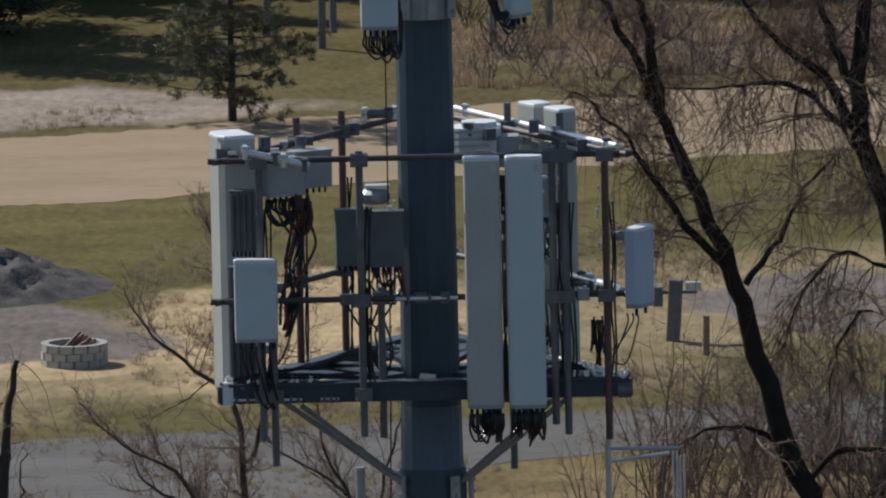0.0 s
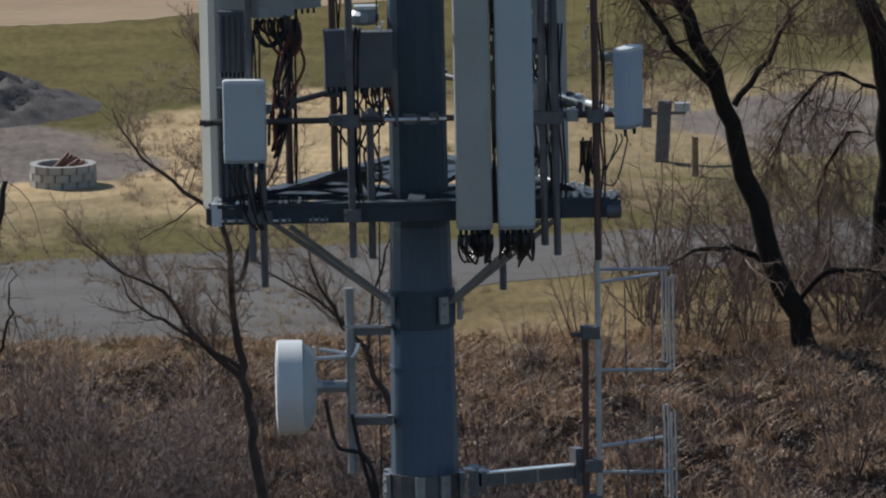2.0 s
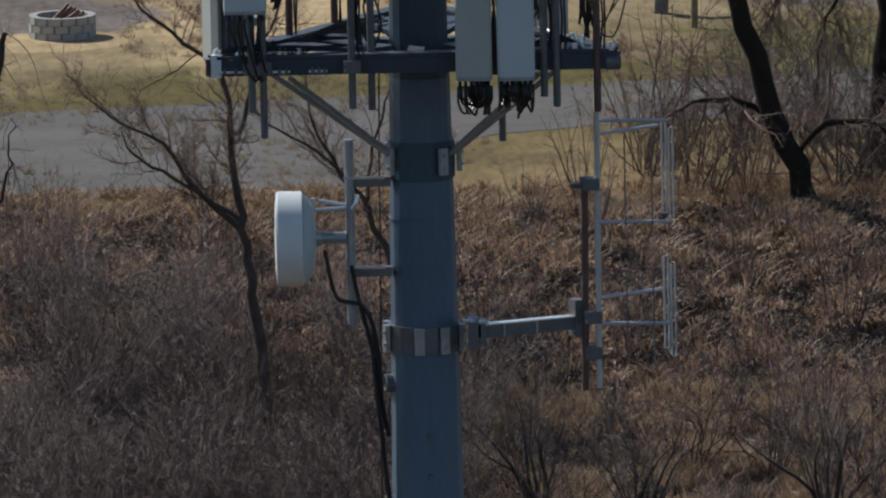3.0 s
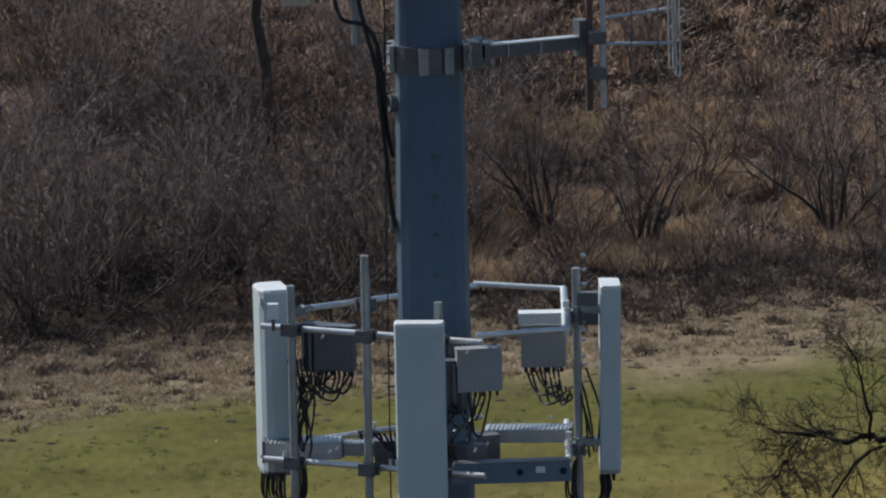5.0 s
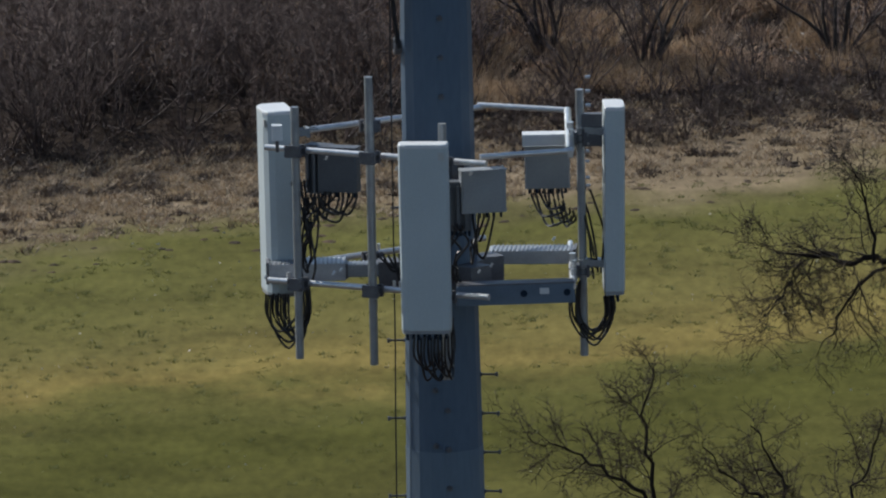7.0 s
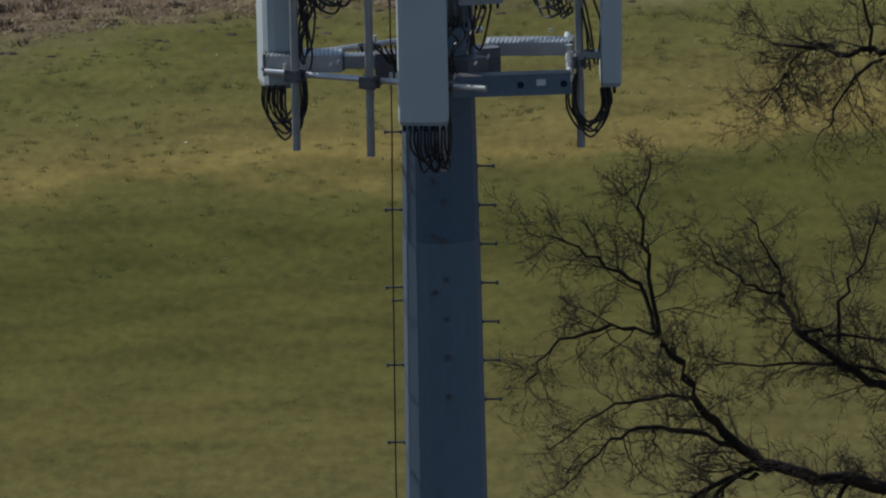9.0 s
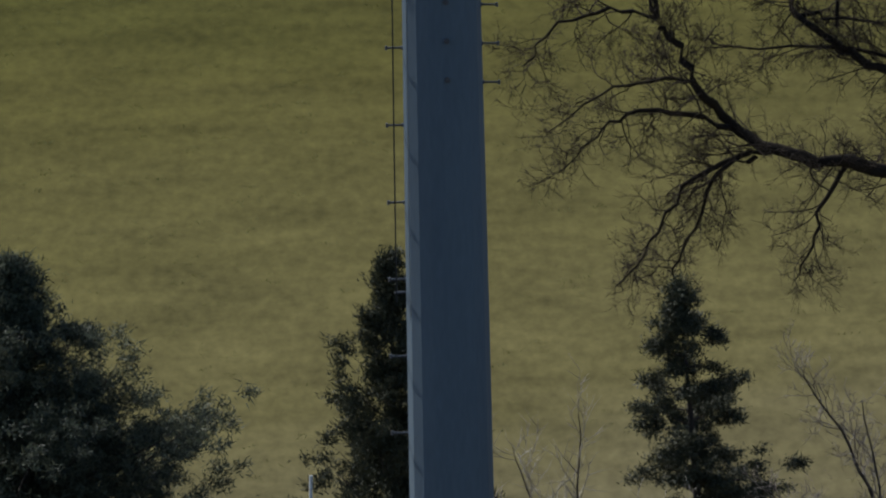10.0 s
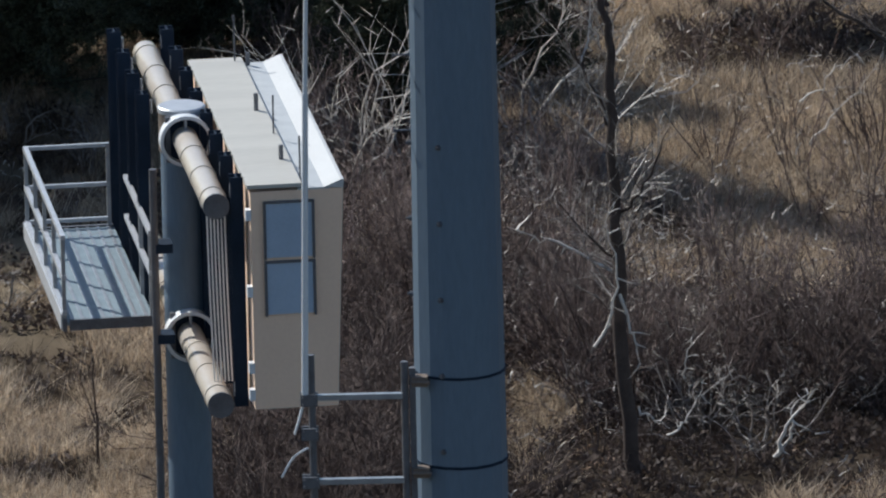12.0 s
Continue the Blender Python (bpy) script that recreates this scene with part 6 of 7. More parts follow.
scatter("brush", TANGLE, places(58, 105, (-3, 8), (58, 92), (0.7, 1.4), lambda x, y, r: shady(x, y, r) and (r < 0.12 or not clearing(x, y))), TWIG_SHADED, "tangled dark red-brown leafless brush in dead grass", "bushes")
scatter("brush", TANGLE, places(64, 60, (-8, 8), (66, 87), (0.6, 1.3), lambda x, y, r: ((x > 0.4 and y > 72) or r < 0.12) and (r < 0.06 or not clearing(x, y)) and shady(x, y, r)), PALE_TWIG, "grey leafless brush in dead grass", "bushes")
# brush in the hollows, darkened in colour as shade
scatter("brush", SHRUBS, places(62, 30, (0.9, 8), (67.5, 72.5), (0.5, 0.85), shady) + places(68, 60, (-3.6, 0.5), (59, 75), (0.5, 0.95), lambda x, y, r: (x > -2.4 or y < 68) and (x < -0.3 or y > 71)), TWIG_SHADED, "leafless brush with shade put into its dark colour", "bushes")
scatter("brush", WANDS, places(59, 60, (-2.4, 8), (70, 90), (0.6, 1.15), lambda x, y, r: (shady(x, y, r) or r < 0.3) and (r < 0.25 or not clearing(x, y))), TWIG_RED, "upright thin leafless stems in dead grass", "bushes")
scatter("brush", WANDS, places(65, 16, (-8, -3.5), (62, 86), (0.35, 0.6)), TWIG, "sparse upright stems in dead grass", "bushes")
# lighter twigs here: sunlit brush put into the colour
scatter("brush", TANGLE + WANDS, places(81, 64, (-3.2, 0.1), (72, 84), (0.7, 1.25)), TWIG_HAZE, "hazy red-grey leafless brush beside the billboard", "bushes")
scatter("brush", TANGLE + WANDS, places(82, 60, (0.9, 7.5), (68, 84), (0.6, 1.1), lambda x, y, r: shady(x, y, r) and (r < 0.2 or not clearing(x, y))), TWIG_HAZE, "hazy red-grey leafless brush in dead grass", "bushes")
scatter("brush", TANGLE, places(87, 60, (0.9, 7.8), (60, 67), (0.4, 0.75)), TWIG_SHADED, "low tangled brush over dead leaves, shade put into its dark colour", "bushes")
scatter("brush", ARCHING, places(85, 26, (0.9, 7.6), (67.5, 73), (0.7, 1.15), shady), TWIG_RED, "arching red-brown leafless stems over dark hollows", "bushes")
scatter("brush", ARCHING, places(86, 13, (1.2, 7.6), (75, 84), (0.6, 0.95)), TWIG_RED, "thin arching leafless stems in dead grass", "bushes")
# curled stems whose pale colour carries the glints in the brush
scatter("curled_stems", CURLS, places(74, 150, (-2.4, 8.3), (59, 93), (0.7, 1.25), lambda x, y, r: (shady(x, y, r) or r < 0.25) and (x > 0.6 or y > 76) and (y > 68 or r < 0.12) and patchy(x, y, 0.8, 41) > 0.0), CURL, "curled dead stems and vine ends in brush, highlights put into their pale colour", "dead stems")
scatter("curled_stems", LOW_CURLS, places(75, 140, (-8.3, 8.3), (58, 94), (0.7, 1.3), lambda x, y, r: (x > 0.6 or (x < -2.4 and r < 0.4)) and (y > 68 or x < 0 or r < 0.3) and patchy(x, y, 0.9, 43) > 0.03), CURL, "curled dead stems lying in dead grass, highlights put into their pale colour", "dead stems")


def dead_branch(at, pts, r, seed):
    """A bleached crooked branch caught in the brush."""
    ob = thing("dead_branch", at, "bleached crooked dead branch caught in brush", "branch", "dead branches")
    rg, tw = random.Random(seed), Twigs()
    path = bent(*[Vector(p) for p in pts], steps=4)
    path = [p + Vector((rg.gauss(0, 0.025), 0, rg.gauss(0, 0.025))) for p in path]
    tw.limb(path, r, 0.0, 5)
    for i in range(2, len(path) - 1, 2):
        tw.limb(wander(rg, path[i], (rg.gauss(0, 1), rg.gauss(0, 0.4), rg.gauss(-0.3, 0.8)), rg.uniform(0.15, 0.45), 4, 0.4), r * 0.6, 0.0, 3)
    part("stick", mesh_np("stick", *tw.arrays(), PALE_WOOD), PALE_WOOD, ob)


dead_branch((2.2, 70.0, 0.3), [(-0.15, 0, 0.0), (0.0, 0, 0.45), (0.2, 0, 0.85), (0.1, 0, 1.2)], 0.028, 1)
dead_branch((0.7, 70.0, 1.8), [(1.5, 0, -0.1), (0.9, 0, 0.3), (0.4, 0, 0.45), (0.0, 0, 0.6)], 0.034, 2)
dead_branch((4.5, 65.5, 0.1), [(0.0, 0, 0.0), (0.2, 0, 0.4), (0.25, 0, 0.75), (0.65, 0, 1.1)], 0.032, 3)
dead_branch((0.3, 62.5, 0.1), [(0.3, 0, 0.0), (0.35, 0, 0.4), (0.1, 0, 0.6), (-0.2, 0, 0.62)], 0.02, 5)
dead_branch((5.4, 82.0, 0.4), [(0.0, 0, 0.0), (0.5, 0, 0.5), (1.0, 0, 1.1), (1.2, 0, 1.7)], 0.02, 6)
dead_branch((-1.0, 80.0, 0.5), [(-0.4, 0, 0.2), (0.0, 0, 0.5), (0.1, 0, 1.1), (-0.1, 0, 1.6)], 0.02, 7)
dead_branch((-0.7, 81.0, 0.2), [(-0.6, 0, 0.6), (-0.1, 0, 0.4), (0.2, 0, 0.9), (0.1, 0, 1.3)], 0.018, 8)
for seed, r, pts in (
    (9, 0.026, ((1.94, 64.4, 2.1), (2.22, 64.4, 2.8), (2.24, 64.4, 3.46), (2.13, 64.4, 4.04), (2.38, 64.4, 4.33))),
    (10, 0.026, ((2.31, 64.4, 2.88), (2.45, 64.4, 2.3), (2.52, 64.4, 2.05), (2.61, 64.4, 1.75))),
    (11, 0.034, ((4.44, 63.0, 0.82), (4.61, 63.0, 1.31), (4.86, 63.0, 1.64), (5.06, 63.0, 1.88))),
    (12, 0.022, ((2.94, 63.0, 1.18), (3.18, 63.0, 1.39), (3.34, 63.0, 1.76), (3.47, 63.0, 2.04))),
    (13, 0.022, ((2.51, 63.0, 1.57), (2.74, 63.0, 1.4), (2.96, 63.0, 1.28))),
    (14, 0.022, ((1.35, 66.0, 0.0), (1.28, 66.0, 0.2), (1.0, 66.0, 0.36), (0.72, 66.0, 0.34))),
    (15, 0.018, ((5.22, 80.0, 1.57), (5.53, 80.0, 1.83), (5.87, 80.0, 2.17), (6.22, 80.0, 2.39))),
):
    dead_branch(pts[0], [Vector(p) - Vector(pts[0]) for p in pts], r, seed)

rg = random.Random(17)
for k in range(22):
    x, y = rg.uniform(-1.5, 7.5), rg.uniform(62, 90)
    a, z, s = rg.uniform(-1.2, 1.2), rg.uniform(0.3, 1.0), rg.uniform(0.5, 1.2)
    way = Vector((math.sin(a), 0, math.cos(a) * 0.8))
    turn = Vector((way.z, 0, -way.x)) * rg.uniform(-0.4, 0.4)
    dead_branch((x, y, z), [Vector((0, 0, 0)), way * s * 0.4 + turn * 0.5, way * s * 0.75 - turn * 0.3, way * s + turn], rg.uniform(0.012, 0.022), 50 + k)

scatter("brush", TANGLE, places(73, 12, (0.8, 8), (66, 80), (0.6, 1.1)), PALE_TWIG, "pale leafless twigs among darker brush", "bushes")
scatter("edge_grass", MATTED, places(70, 650, (2.8, 8.5), (91, 102), (0.5, 1.1), lambda x, y, r: y < 92 + 1.7 * (x - 2.5) and patchy(x, y, 0.6, 55) > -0.15), STRAW_PALE, "pale dead grass along the lawn edge", "dead grass")
scatter("brush", TANGLE + WANDS, places(71, 30, (4.4, 8.5), (93, 102), (0.6, 1.1), lambda x, y, r: y < 92 + 1.6 * (x - 2.8)), TWIG_HAZE, "red-grey leafless brush along the lawn edge", "bushes")
scatter("bank_saplings", WANDS, places(72, 46, (-12, 12), (199, 217), (0.8, 1.5)), TWIG_RED, "sparse red-brown leafless stems on the bank", "bushes")

scatter("roadside_brush", SHRUBS + LOW_SHRUBS, places(60, 30, (5.0, 14), (221, 234), (0.7, 1.3), lambda x, y, r: x > 6.8 or r < 0.15), TWIG_RED, "leafless brown brush beside the road", "bushes")
scatter("roadside_brush", SHRUBS, places(84, 3, (3.6, 7.0), (218.5, 226), (0.7, 1.15)), TWIG_RED, "tall leafless brown brush beside the road", "bushes")
scatter("roadside_brush", WANDS, places(91, 7, (3.4, 9.0), (220, 227), (1.3, 2.1)), TREE_TWIG, "tall thin red-brown stems beside the road", "bushes")
scatter("roadside_brush", LOW_SHRUBS, places(61, 9, (-9, 4.0), (210, 221), (0.6, 1.5)), TWIG_RED, "sparse leafless saplings on the bank crest", "bushes")

# glints on the bank, put in as pale stems
scatter("curled_stems", LOW_CURLS, places(83, 170, (-12, 12), (194, 219), (0.8, 1.3), lambda x, y, r: x > 1 or r < 0.5), CURL, "curled dead stems on the bank, glints put into their pale colour", "dead stems")

# pale brush in front of the conifers
for (x, y, s, st, seed) in ((-1.35, 81.2, 4.2, 5, 141), (-0.75, 81.7, 4.4, 4, 142), (-1.75, 80.6, 3.5, 4, 143), (0.95, 84.5, 3.2, 5, 144), (1.6, 82.5, 2.4, 8, 145)):
    ob = thing("shrub", (x, y, ground_z(x, y) - 0.05), "pale grey leafless shrub in front of dark conifers", "shrub", "pale shrubs")
    part("crown", mesh_np("crown", *shrub_arrays(seed, s, st, 0.85, 11, 20, 1.1, 0.3), PALE_WOOD), PALE_WOOD, ob)

# scrub beyond the dirt road, seen through the trees
scatter("scrub", LOW_SHRUBS, places(77, 42, (1.0, 15), (304, 318), (0.6, 1.3)), TWIG_RED, "leafless red-brown scrub beyond the dirt road", "bushes")
scatter("scrub_grass", TUFTS, places(78, 700, (0.5, 16), (303, 320), (0.6, 1.5), lambda x, y, r: patchy(x, y, 0.5, 61) > 0.0), STRAW_TAN, "tufts of tan dead grass beyond the dirt road", "dead grass")

# bare trees
bare_tree((9.2, 219.5, 3.35), [
    ([(-0.0, 0, 0.0), (-0.9, 0, 2.4), (-1.6, 0, 4.9), (-2.1, 0, 6.4), (-3.0, 0, 8.8), (-3.7, 0, 10.3), (-4.3, 0, 11.7), (-5.4, 0, 13.7)], 0.30, 0.06),
    ([(-2.1, 0, 6.4), (-3.1, 0, 7.6), (-3.9, 0, 8.8), (-4.7, 0, 9.9), (-5.7, 0, 10.8)], 0.12, 0.02),
    ([(-1.7, 0, 6.1), (-0.9, 0, 7.2), (-0.3, 0, 8.4), (0.6, 0, 9.3)], 0.09, 0.02),
    ([(-3.7, 0, 10.3), (-3.8, 0, 11.5), (-4.1, 0, 12.9), (-4.3, 0, 14.4)], 0.17, 0.05),
    ([(-0.4, 0, 1.2), (0.4, 0, 2.0), (1.6, 0, 2.1), (2.5, 0, 1.3)], 0.12, 0.03),
    ([(-0.7, 0, 2.0), (-1.5, 0, 2.6), (-2.7, 0, 2.7), (-3.6, 0, 2.1)], 0.10, 0.02),
], "leaning bare tree with a dark trunk beside the road", OAK_BARK, TREE_TWIG, 71, 2, 0.255, 2.5, -0.06, 0.5, crook=0.03, vines=44)
bare_tree((10.6, 225.0, 3.35), [
    ([(0.2, 0, 0), (0.8, 0, 3.9), (0.6, 0, 6.6), (-0.1, 0, 8.7), (-0.2, 0, 10.7), (0, 0, 13.2)], 0.36, 0.16),
    ([(-0.3, 0, 9.1), (-1.0, 0, 10.3), (-1.9, 0, 11.0), (-3.0, 0, 12.2)], 0.16, 0.05),
    ([(-0.1, 0, 9.5), (-0.6, 0, 10.7), (-1.1, 0, 12.1), (-1.4, 0, 13.4)], 0.14, 0.05),
    ([(-0.1, 0, 8.5), (-1.3, 0, 9.9), (-2.4, 0, 10.2), (-3.3, 0, 10.1), (-4.9, 0, 10.2)], 0.10, 0.02),
    ([(0.6, 0, 5.5), (-0.6, 0, 6.0), (-1.6, 0, 5.2), (-2.2, 0, 3.6)], 0.09, 0.01),
    ([(0.7, 0, 4.2), (-0.2, 0, 4.6), (-0.9, 0, 3.4), (-1.1, 0, 1.6)], 0.07, 0.01),
], "large bare tree with a thick dark trunk and drooping twigs", OAK_BARK, TREE_TWIG, 72, 2, 0.255, 2.5, -0.25, 0.5, crook=0.03, vines=48)
bare_tree((-3.5, 203.2, 0.85), [
    ([(0, 0, 0), (-0.17, 0, 1.7), (-0.38, 0, 3.4), (-0.57, 0, 4.9), (-0.75, 0, 6.2), (-0.9, 0, 7.8), (-1.0, 0, 9.3), (-1.2, 0, 11.2), (-1.5, 0, 12.7)], 0.155, 0.015),
    ([(-0.57, 0, 4.9), (-1.7, 0, 5.9), (-2.3, 0, 6.9), (-3.5, 0, 7.6), (-4.5, 0, 8.5)], 0.08, 0.012),
    ([(-0.6, 0, 5.1), (-2.0, 0, 6.1), (-3.0, 0, 6.7), (-3.3, 0, 7.4)], 0.06, 0.012),
    ([(-1.1, 0, 8.7), (-2.1, 0, 9.4), (-2.9, 0, 10.2), (-3.4, 0, 11.1)], 0.06, 0.012),
    ([(-0.6, 0, 7.1), (-0.2, 0, 8.6), (0.3, 0, 9.8), (0.5, 0, 11.4)], 0.06, 0.012),
], "slender bare tree with forked dark branches on the bank", BARK_BROWN, TREE_TWIG, 73, 2, 0.205, 1.5, 0.22, crook=0.022)
bare_tree((-9.55, 203.0, 0.9), [
    ([(-0.5, 0, 0), (-0.35, 0, 3.0), (-0.22, 0, 6.4), (-0.07, 0, 8.0), (0.2, 0, 9.5)], 0.22, 0.06),
    ([(-0.2, 0, 6.9), (-0.5, 0, 7.9), (-0.9, 0, 8.8), (-1.4, 0, 9.6)], 0.09, 0.02),
    ([(-0.28, 0, 5.2), (0.1, 0, 5.9), (0.25, 0, 6.7), (0.3, 0, 7.6)], 0.05, 0.01),
], "dark vine-covered trunk with a snapped top", BARK, TREE_TWIG, 78, 1, 0.3, 0.9, 0.0, crook=0.03, vines=8)
bare_tree((-1.0, 207.0, 1.5), [
    ([(1.1, 0, 0), (0.8, 0, 1.1), (0.2, 0, 2.9), (-0.3, 0, 4.1), (-0.9, 0, 5.0), (-1.4, 0, 6.0), (-1.6, 0, 7.3)], 0.11, 0.015),
    ([(-0.4, 0, 4.4), (-1.4, 0, 5.4), (-2.5, 0, 6.1), (-3.2, 0, 6.9)], 0.05, 0.01),
    ([(-0.3, 0, 4.1), (-0.1, 0, 5.5), (0.3, 0, 6.8), (0.5, 0, 7.9)], 0.05, 0.01),
], "small bare tree leaning over the bank", BARK_BROWN, TREE_TWIG, 74, 2, 0.21, 1.4, 0.2, crook=0.022)
bare_tree((9.6, 107.0, 0.0), [
    ([(0.4, 0, 0), (0.3, 0, 3.0), (0.0, 0, 6.0), (0.1, 0, 9.5), (0.1, 0, 13.0), (0.3, 0, 16.0)], 0.42, 0.08),
    ([(0.2, 0, 3.9), (-1.2, 0, 4.8), (-2.2, 0, 5.1), (-3.1, 0, 5.3), (-4.1, 0, 5.5), (-4.8, 0, 5.9), (-5.3, 0, 6.7), (-5.7, 0, 7.4), (-6.0, 0, 7.8)], 0.165, 0.045),
    ([(-6.0, 0, 7.8), (-6.2, 0, 9.1), (-6.3, 0, 10.0), (-6.1, 0, 10.8)], 0.045, 0.01),
    ([(-6.0, 0, 7.8), (-6.8, 0, 7.9), (-7.6, 0, 7.7), (-8.1, 0, 7.2), (-8.3, 0, 6.6)], 0.045, 0.008),
    ([(-6.0, 0, 7.8), (-6.3, 0, 8.6), (-7.0, 0, 9.1), (-7.6, 0, 9.4), (-8.2, 0, 9.7)], 0.05, 0.008),
    ([(-4.8, 0, 5.9), (-5.8, 0, 6.2), (-6.5, 0, 6.1), (-7.1, 0, 5.8), (-7.7, 0, 5.2)], 0.06, 0.008),
    ([(-5.4, 0, 6.7), (-6.1, 0, 6.7), (-7.0, 0, 6.5), (-7.9, 0, 5.8)], 0.045, 0.008),
    ([(-4.1, 0, 5.5), (-4.9, 0, 5.3), (-5.6, 0, 4.9), (-6.2, 0, 4.0), (-6.8, 0, 3.3)], 0.06, 0.01),
    ([(-4.4, 0, 5.4), (-5.1, 0, 5.1), (-5.3, 0, 4.4), (-5.8, 0, 3.5), (-5.7, 0, 3.0)], 0.05, 0.01),
    ([(-2.9, 0, 5.2), (-3.3, 0, 4.6), (-3.5, 0, 3.9), (-3.8, 0, 3.3)], 0.05, 0.01),
    ([(0.1, 0, 5.8), (-1.1, 0, 6.5), (-2.3, 0, 6.9), (-2.9, 0, 7.3), (-3.7, 0, 7.8), (-3.9, 0, 8.4), (-4.1, 0, 9.1), (-4.5, 0, 9.9)], 0.11, 0.012),
    ([(-1.2, 0, 6.9), (-2.3, 0, 7.1), (-3.9, 0, 7.3), (-5.3, 0, 7.3)], 0.050, 0.01),
    ([(-3.7, 0, 7.8), (-2.9, 0, 7.75), (-2.2, 0, 7.6), (-1.4, 0, 7.9)], 0.04, 0.008),
    ([(-3.9, 0, 8.4), (-4.4, 0, 8.6), (-4.9, 0, 8.9), (-5.3, 0, 9.6)], 0.04, 0.008),
    ([(-3.0, 0, 7.6), (-2.9, 0, 8.5), (-2.5, 0, 9.1), (-2.3, 0, 9.9)], 0.04, 0.008),
    ([(0.1, 0, 11.3), (-1.0, 0, 12.2), (-2.2, 0, 12.5), (-2.8, 0, 12.6), (-3.4, 0, 12.6), (-3.8, 0, 12.3), (-4.1, 0, 11.9), (-4.3, 0, 11.3)], 0.075, 0.008),
    ([(-2.2, 0, 12.4), (-2.8, 0, 12.0), (-3.1, 0, 11.4), (-3.3, 0, 11.0)], 0.035, 0.006),
    ([(-2.4, 0, 12.5), (-2.5, 0, 13.3), (-2.6, 0, 13.8), (-2.9, 0, 14.4)], 0.035, 0.006),
    ([(-3.3, 0, 12.6), (-3.9, 0, 12.7), (-4.3, 0, 12.9)], 0.025, 0.006),
], "wide bare tree with crooked spreading limbs over the lawn", OAK_BARK, OAK_TWIG, 75, 2, 0.155, 1.25, 0.03, 0.2, crook=0.032)
bare_tree((2.5, 64.7, 0.0), [
    ([(0, 0, -0.1), (-0.2, 0, 2.1), (-0.2, 0, 3.5), (-0.28, 0, 5.0), (-0.3, 0, 6.3), (-0.36, 0, 7.2), (-0.6, 0, 8.0), (-0.7, 0, 8.8), (-0.73, 0, 9.6), (-0.70, 0, 11.0)], 0.112, 0.006),
    ([(-0.3, 0, 7.0), (-0.55, 0, 7.5), (-0.8, 0, 8.0), (-1.05, 0, 8.7), (-1.15, 0, 9.3)], 0.032, 0.006),
    ([(-0.35, 0, 7.6), (-0.2, 0, 8.2), (0.0, 0, 8.8), (0.3, 0, 9.5)], 0.034, 0.006),
    ([(-0.32, 0, 7.2), (0.1, 0, 7.8), (0.45, 0, 8.5), (0.7, 0, 9.0)], 0.030, 0.006),
    ([(-0.4, 0, 8.0), (-0.75, 0, 8.6), (-0.85, 0, 9.4)], 0.026, 0.005),
    ([(-0.28, 0, 5.2), (-0.6, 0, 5.9), (-1.0, 0, 6.7), (-1.2, 0, 7.2)], 0.030, 0.006),
    ([(-0.22, 0, 3.9), (0.1, 0, 4.3), (0.35, 0, 4.8), (0.5, 0, 5.3)], 0.030, 0.006),
    ([(-0.24, 0, 3.3), (-0.6, 0, 3.6), (-1.2, 0, 4.2)], 0.026, 0.006),
    ([(-0.40, 0, 7.3), (-0.87, 0, 8.5), (-1.33, 0, 9.6), (-1.63, 0, 10.4)], 0.034, 0.005),
    ([(-0.37, 0, 7.2), (0.08, 0, 8.1), (0.49, 0, 8.8), (0.89, 0, 9.25)], 0.036, 0.006),
    ([(-0.53, 0, 7.5), (-1.26, 0, 8.8), (-1.80, 0, 9.5)], 0.030, 0.005),
], "slender brown bare sapling in brush", BARK_BROWN, PALE_TWIG, 76, 1, 0.15, 1.15, 0.2, crook=0.016, low=0.12)
bare_tree((-5.2, 65.6, 0.0), [
    ([(0, 0, -0.1), (0.02, 0, 0.7), (-0.02, 0, 1.3), (-0.05, 0, 2.0)], 0.028, 0.006),
    ([(0.0, 0, 0.8), (-0.12, 0, 1.1), (-0.2, 0, 1.5)], 0.014, 0.004),
], "thin upright bare sapling in pale dead grass", BARK_BROWN, TREE_TWIG, 79, 1, 0.12, 0.32, 0.3, crook=0.01, low=0.2)
bare_tree((7.3, 84.0, 0.0), [
    ([(0.1, 0, -0.1), (-0.1, 0, 1.3), (-0.45, 0, 2.4), (-0.6, 0, 3.3), (-0.85, 0, 4.9), (-1.35, 0, 6.1), (-1.9, 0, 7.0)], 0.075, 0.010),
    ([(-0.2, 0, 1.6), (-0.75, 0, 2.7), (-1.2, 0, 3.8), (-1.7, 0, 4.6), (-2.5, 0, 5.4)], 0.055, 0.008),
    ([(-0.4, 0, 2.2), (-0.5, 0, 3.6), (-0.7, 0, 4.8), (-1.0, 0, 6.6)], 0.05, 0.008),
    ([(-0.1, 0, 1.0), (-0.9, 0, 1.7), (-1.7, 0, 2.1), (-2.4, 0, 2.9)], 0.045, 0.008),
], "small many-stemmed grey bare tree at the lawn edge", BARK, TWIG, 77, 2, 0.20, 1.1, 0.2, crook=0.015)

# conifers
conifer((4.1, 91.5, -0.05), 6.85, [(0.14, 0.35), (0.24, 0.75), (0.34, 1.10), (0.46, 1.42), (0.56, 1.50), (0.66, 1.20), (0.74, 0.92), (0.80, 0.52), (0.87, 0.52), (1.0, 0.10)], 81, NEEDLE,
        "dark spruce with layered clumps and a bare lower trunk", 11, 8, 0.12, 0.03, 0.095, 0.0125, 4.6, 150, 0.7, (-0.45, 0), 0.3, 0.018, 0.062)
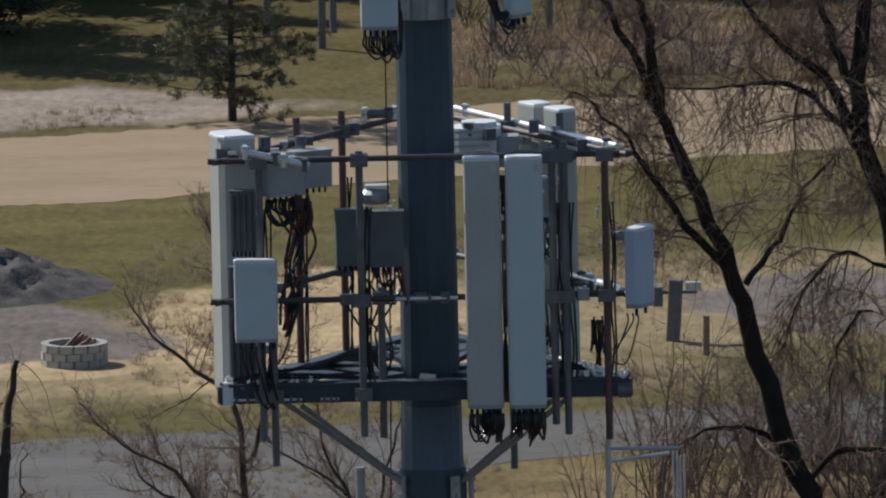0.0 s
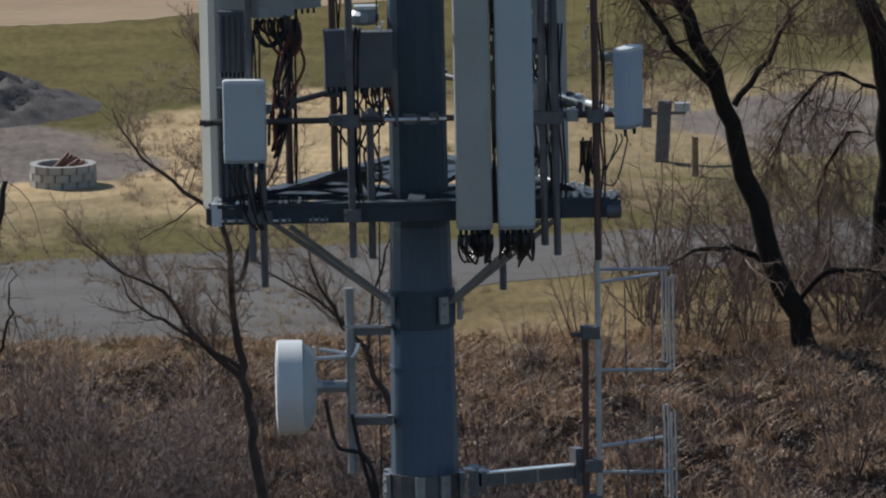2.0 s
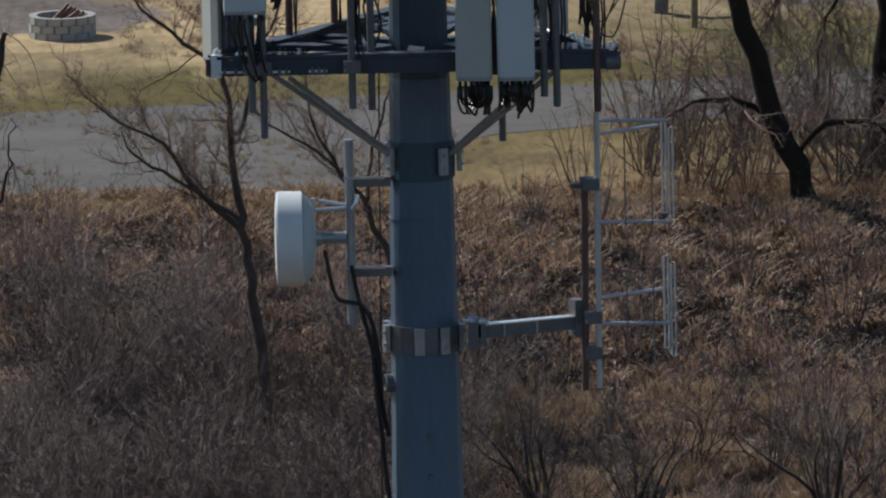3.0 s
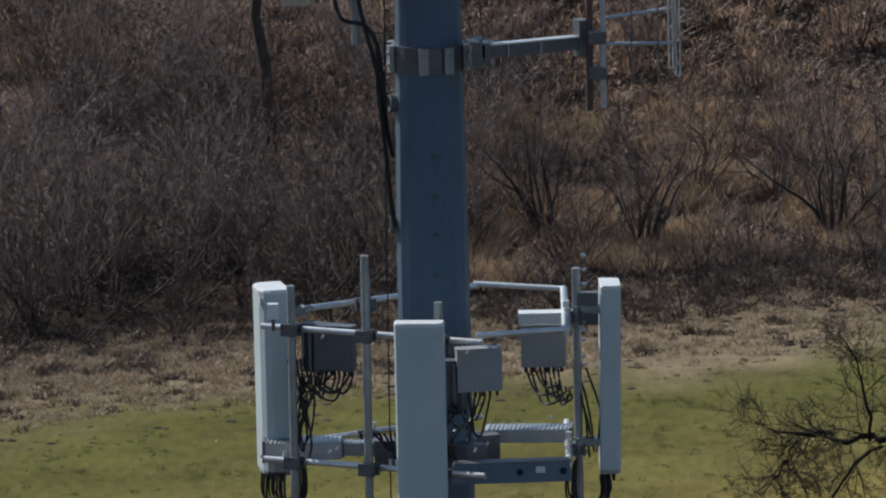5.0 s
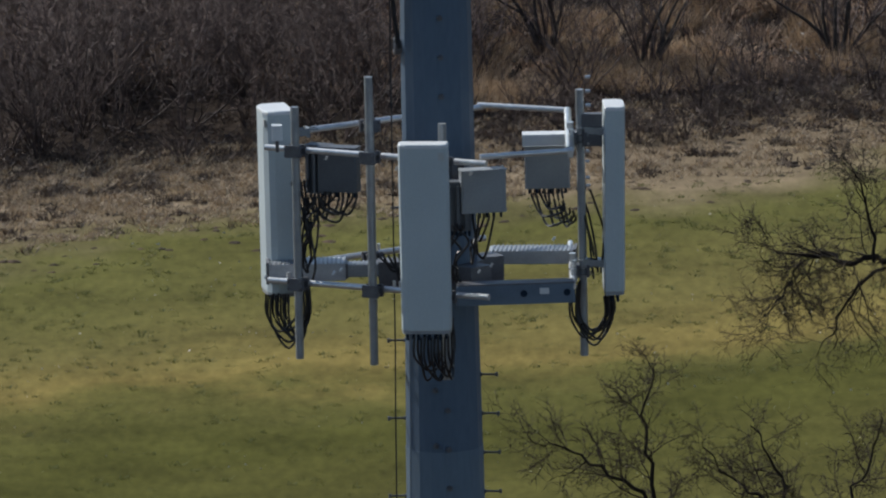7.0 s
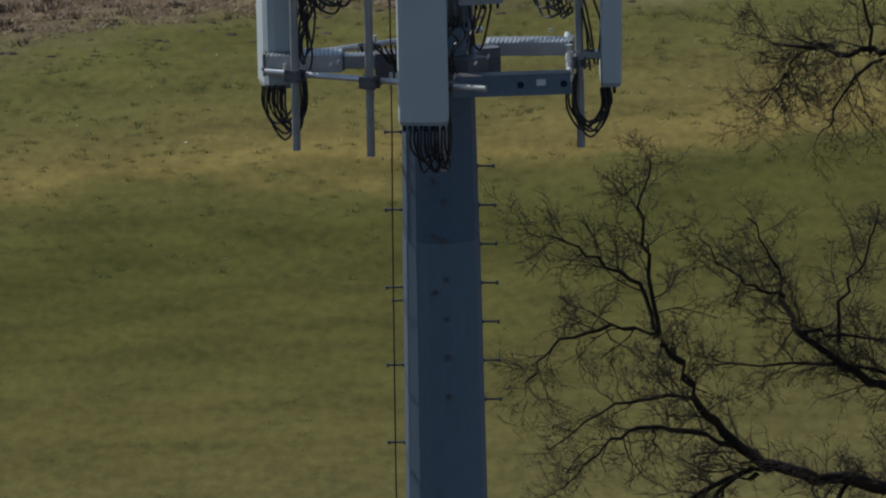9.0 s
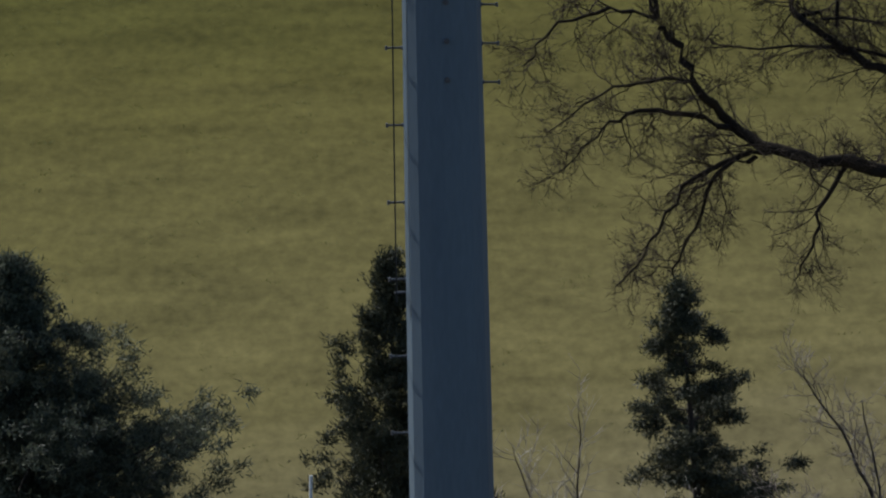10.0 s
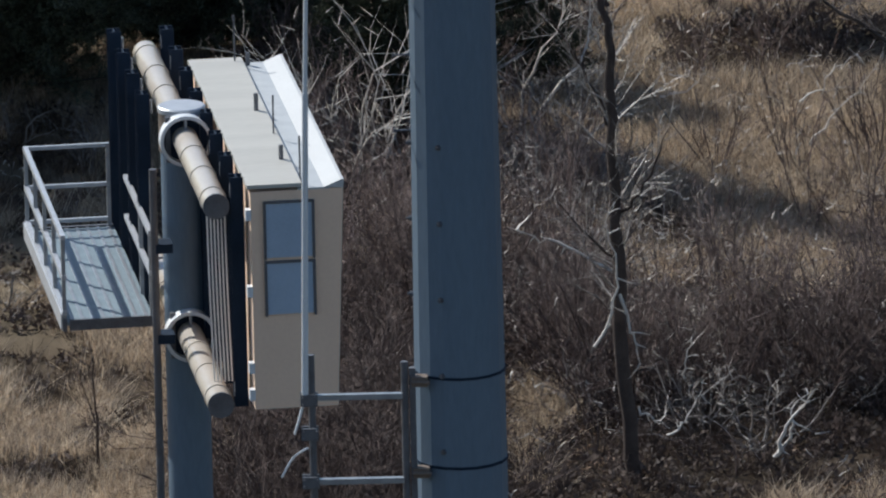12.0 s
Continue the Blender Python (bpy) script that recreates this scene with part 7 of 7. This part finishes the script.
conifer((-0.9, 83.9, -0.05), 9.05, [(0.02, 2.3), (0.3, 2.05), (0.5, 1.75), (0.62, 1.30), (0.75, 0.95), (0.86, 0.62), (0.93, 0.36), (1.0, 0.08)], 82, NEEDLE,
        "tall narrow dark spruce with upswept branch tips", 18, 10, 0.50, 0.16, 0.105, 0.0125, 5.0, 110, 0.5, (0.05, 0), 0.15, 0.018, 0.055)
conifer((0.85, 87.4, -0.05), 4.0, [(0.03, 1.25), (0.3, 1.35), (0.55, 1.05), (0.8, 0.6), (1.0, 0.1)], 83, NEEDLE,
        "small dark spruce beside taller ones", 11, 12, 0.15, 0.06, 0.095, 0.0125, 4.8, 110, 0.6, (0, 0), 0.15, 0.018, 0.06)
conifer((-6.9, 88.0, -0.05), 8.2, [(0.0, 3.6), (0.25, 4.1), (0.42, 4.0), (0.52, 3.4), (0.62, 2.5), (0.74, 1.6), (0.86, 0.8), (1.0, 0.15)], 84, NEEDLE_BLUE,
        "broad bushy grey-green pine with soft round tufts", 22, 18, 0.30, 0.09, 0.14, 0.011, 4.2, 80, 0.78, (0.1, 0), 0.2, 0.018, 0.062)
conifer((-9.9, 84.0, -0.05), 8.4, [(0.0, 3.4), (0.4, 3.6), (0.7, 2.6), (1.0, 0.2)], 85, NEEDLE_BLUE,
        "broad bushy grey-green pine with soft round tufts", 16, 12, 0.25, 0.08, 0.16, 0.013, 4.0, 64, 0.78, (0, 0), 0.3, 0.018, 0.07)
conifer((-2.9, 90.2, -0.05), 2.7, [(0.03, 1.9), (0.5, 1.4), (0.8, 0.8), (1.0, 0.15)], 88, NEEDLE_BLUE,
        "low bushy conifer between larger ones", 12, 13, 0.3, 0.08, 0.13, 0.0115, 4.8, 80, 0.7, (0, 0), 0.15, 0.018, 0.055)
conifer((-4.3, 89.6, -0.05), 3.3, [(0.03, 1.8), (0.5, 1.5), (0.8, 0.8), (1.0, 0.15)], 89, NEEDLE_BLUE,
        "low bushy conifer between larger ones", 12, 13, 0.3, 0.08, 0.13, 0.0115, 4.8, 80, 0.7, (0, 0), 0.15, 0.018, 0.055)
conifer((-5.5, 297.2, 3.4), 9.0, [(0.07, 2.6), (0.3, 2.4), (0.7, 1.4), (1.0, 0.1)], 86, NEEDLE_OLIVE,
        "open-branched olive pine beside the dirt road", 16, 7, 0.05, 0.02, 0.20, 0.014, 6.0, 34, 0.8, (0, 0), 0.3, 0.012)
# mostly unseen conifers, added to throw shade on the far grass
for i, (x, y, h) in enumerate(((-16.5, 322, 14), (-13.5, 329, 13), (-20, 318, 14), (-16, 317, 12), (-11, 334, 13), (9.5, 326, 12), (13, 325, 13), (5.5, 329, 12), (0.5, 333, 12), (-4.5, 334, 12))):
    conifer((x, y, 3.4), h, [(0.02, 4.0), (0.4, 2.9), (1.0, 0.2)], 90 + i, NEEDLE, "tall dark conifer added beyond the dirt road to shade the grass", 18, 6, 0.0, 0.05, 0.75, 0.10, 3.0, 8, 0.6)

# ---- yard ----
hoop = thing("fire_ring", (-9.1, 249.6, 3.47), "round pale stone fire ring with charred wood on top", "fire ring")
for row in range(3):
    for i in range(14):
        a = 2 * math.pi * (i + 0.5 * row) / 14
        b = Build().box((0, 0, 0), (0.34, 0.2, 0.19), cut=0.03)
        part("block", b, CONCRETE, hoop, at=Matrix.Translation((0.75 * math.cos(a), 0.75 * math.sin(a), 0.10 + 0.20 * row)) @ spin(math.degrees(a) + 90))
for i in range(5):
    part("charred_log", Build().tube([(-0.3 + 0.1 * i, 0.1 * (i % 3) - 0.1, 0.40), (0.15 + 0.1 * i, 0.2 - 0.1 * i, 0.82 - 0.04 * i)], 0.06, 7), RUST, hoop)
for x, y in ((-3.0, 313.2), (-4.65, 316.5), (-1.4, 315.0), (2.05, 312.2), (3.73, 315.0), (5.4, 318.0)):
    p = thing("fence_post", (x, y, 3.4), "thick weathered grey wooden post in the grass", "post", "fence posts")
    part("shaft", Build().tube([(0, 0, -0.2), (0.02, 0, 1.9)], 0.12, 10, 0.11), GALV_DULL, p, smooth=True)
heap = Build()
rg = random.Random(3)
nx, ny = 70, 40
for j in range(ny + 1):
    for i in range(nx + 1):
        u, w = i / nx * 2 - 1, j / ny * 2 - 1
        q = max(0, 1 - math.hypot(u, w))
        heap.v.append(Vector((u * 6.6, w * 5.0, 2.0 * q + 0.25 * noise.noise((i * 0.35, j * 0.35, 1)) * min(1, q * 3) + 0.1 * rg.uniform(-1, 1) * min(1, q * 4) - 0.06)))
for j in range(ny):
    for i in range(nx):
        a = j * (nx + 1) + i
        heap.f.append((a, a + 1, a + nx + 2, a + nx + 1))
DARK_GRAVEL = material("dark_gravel", (0.14, 0.125, 0.115), 0.95, 0.0, (0.07, 0.062, 0.058), 2, 14, 0.9, 0.8, 12, spec=0.1)
ob = tagged(new("earth_mound", heap.mesh("earth_mound", DARK_GRAVEL, True)), "low mound of dark grey gravel in the yard", "mound")
ob.location = (-14.6, 264.0, 3.45)
post = thing("utility_post", (6.3, 251.5, 3.45), "square grey utility post with pale meter boxes in the yard", "utility post")
part("shaft", Build().box((0, 0, 0.78), (0.36, 0.16, 1.7), Matrix.Rotation(radians(4), 3, "Y"), cut=0.03), GALV_DULL, post)
part("meter_box", Build().box((0.5, 0.1, 1.45), (0.4, 0.25, 0.22), cut=0.03), RADIO_PALE, post)
part("meter_box", Build().box((-0.42, 0.05, 1.2), (0.26, 0.2, 0.5), cut=0.03), DARK, post)
part("crossbar", Build().box((0.05, 0.1, 1.3), (1.1, 0.08, 0.08)), GALV_DULL, post)
stake = thing("wooden_post", (7.05, 248.8, 3.42), "short weathered tan wooden post in the yard", "post", "fence posts")
part("shaft", Build().tube([(0, 0, -0.1), (0.02, 0, 1.1)], 0.10, 9, 0.09), STAKE_WOOD, stake, smooth=True)
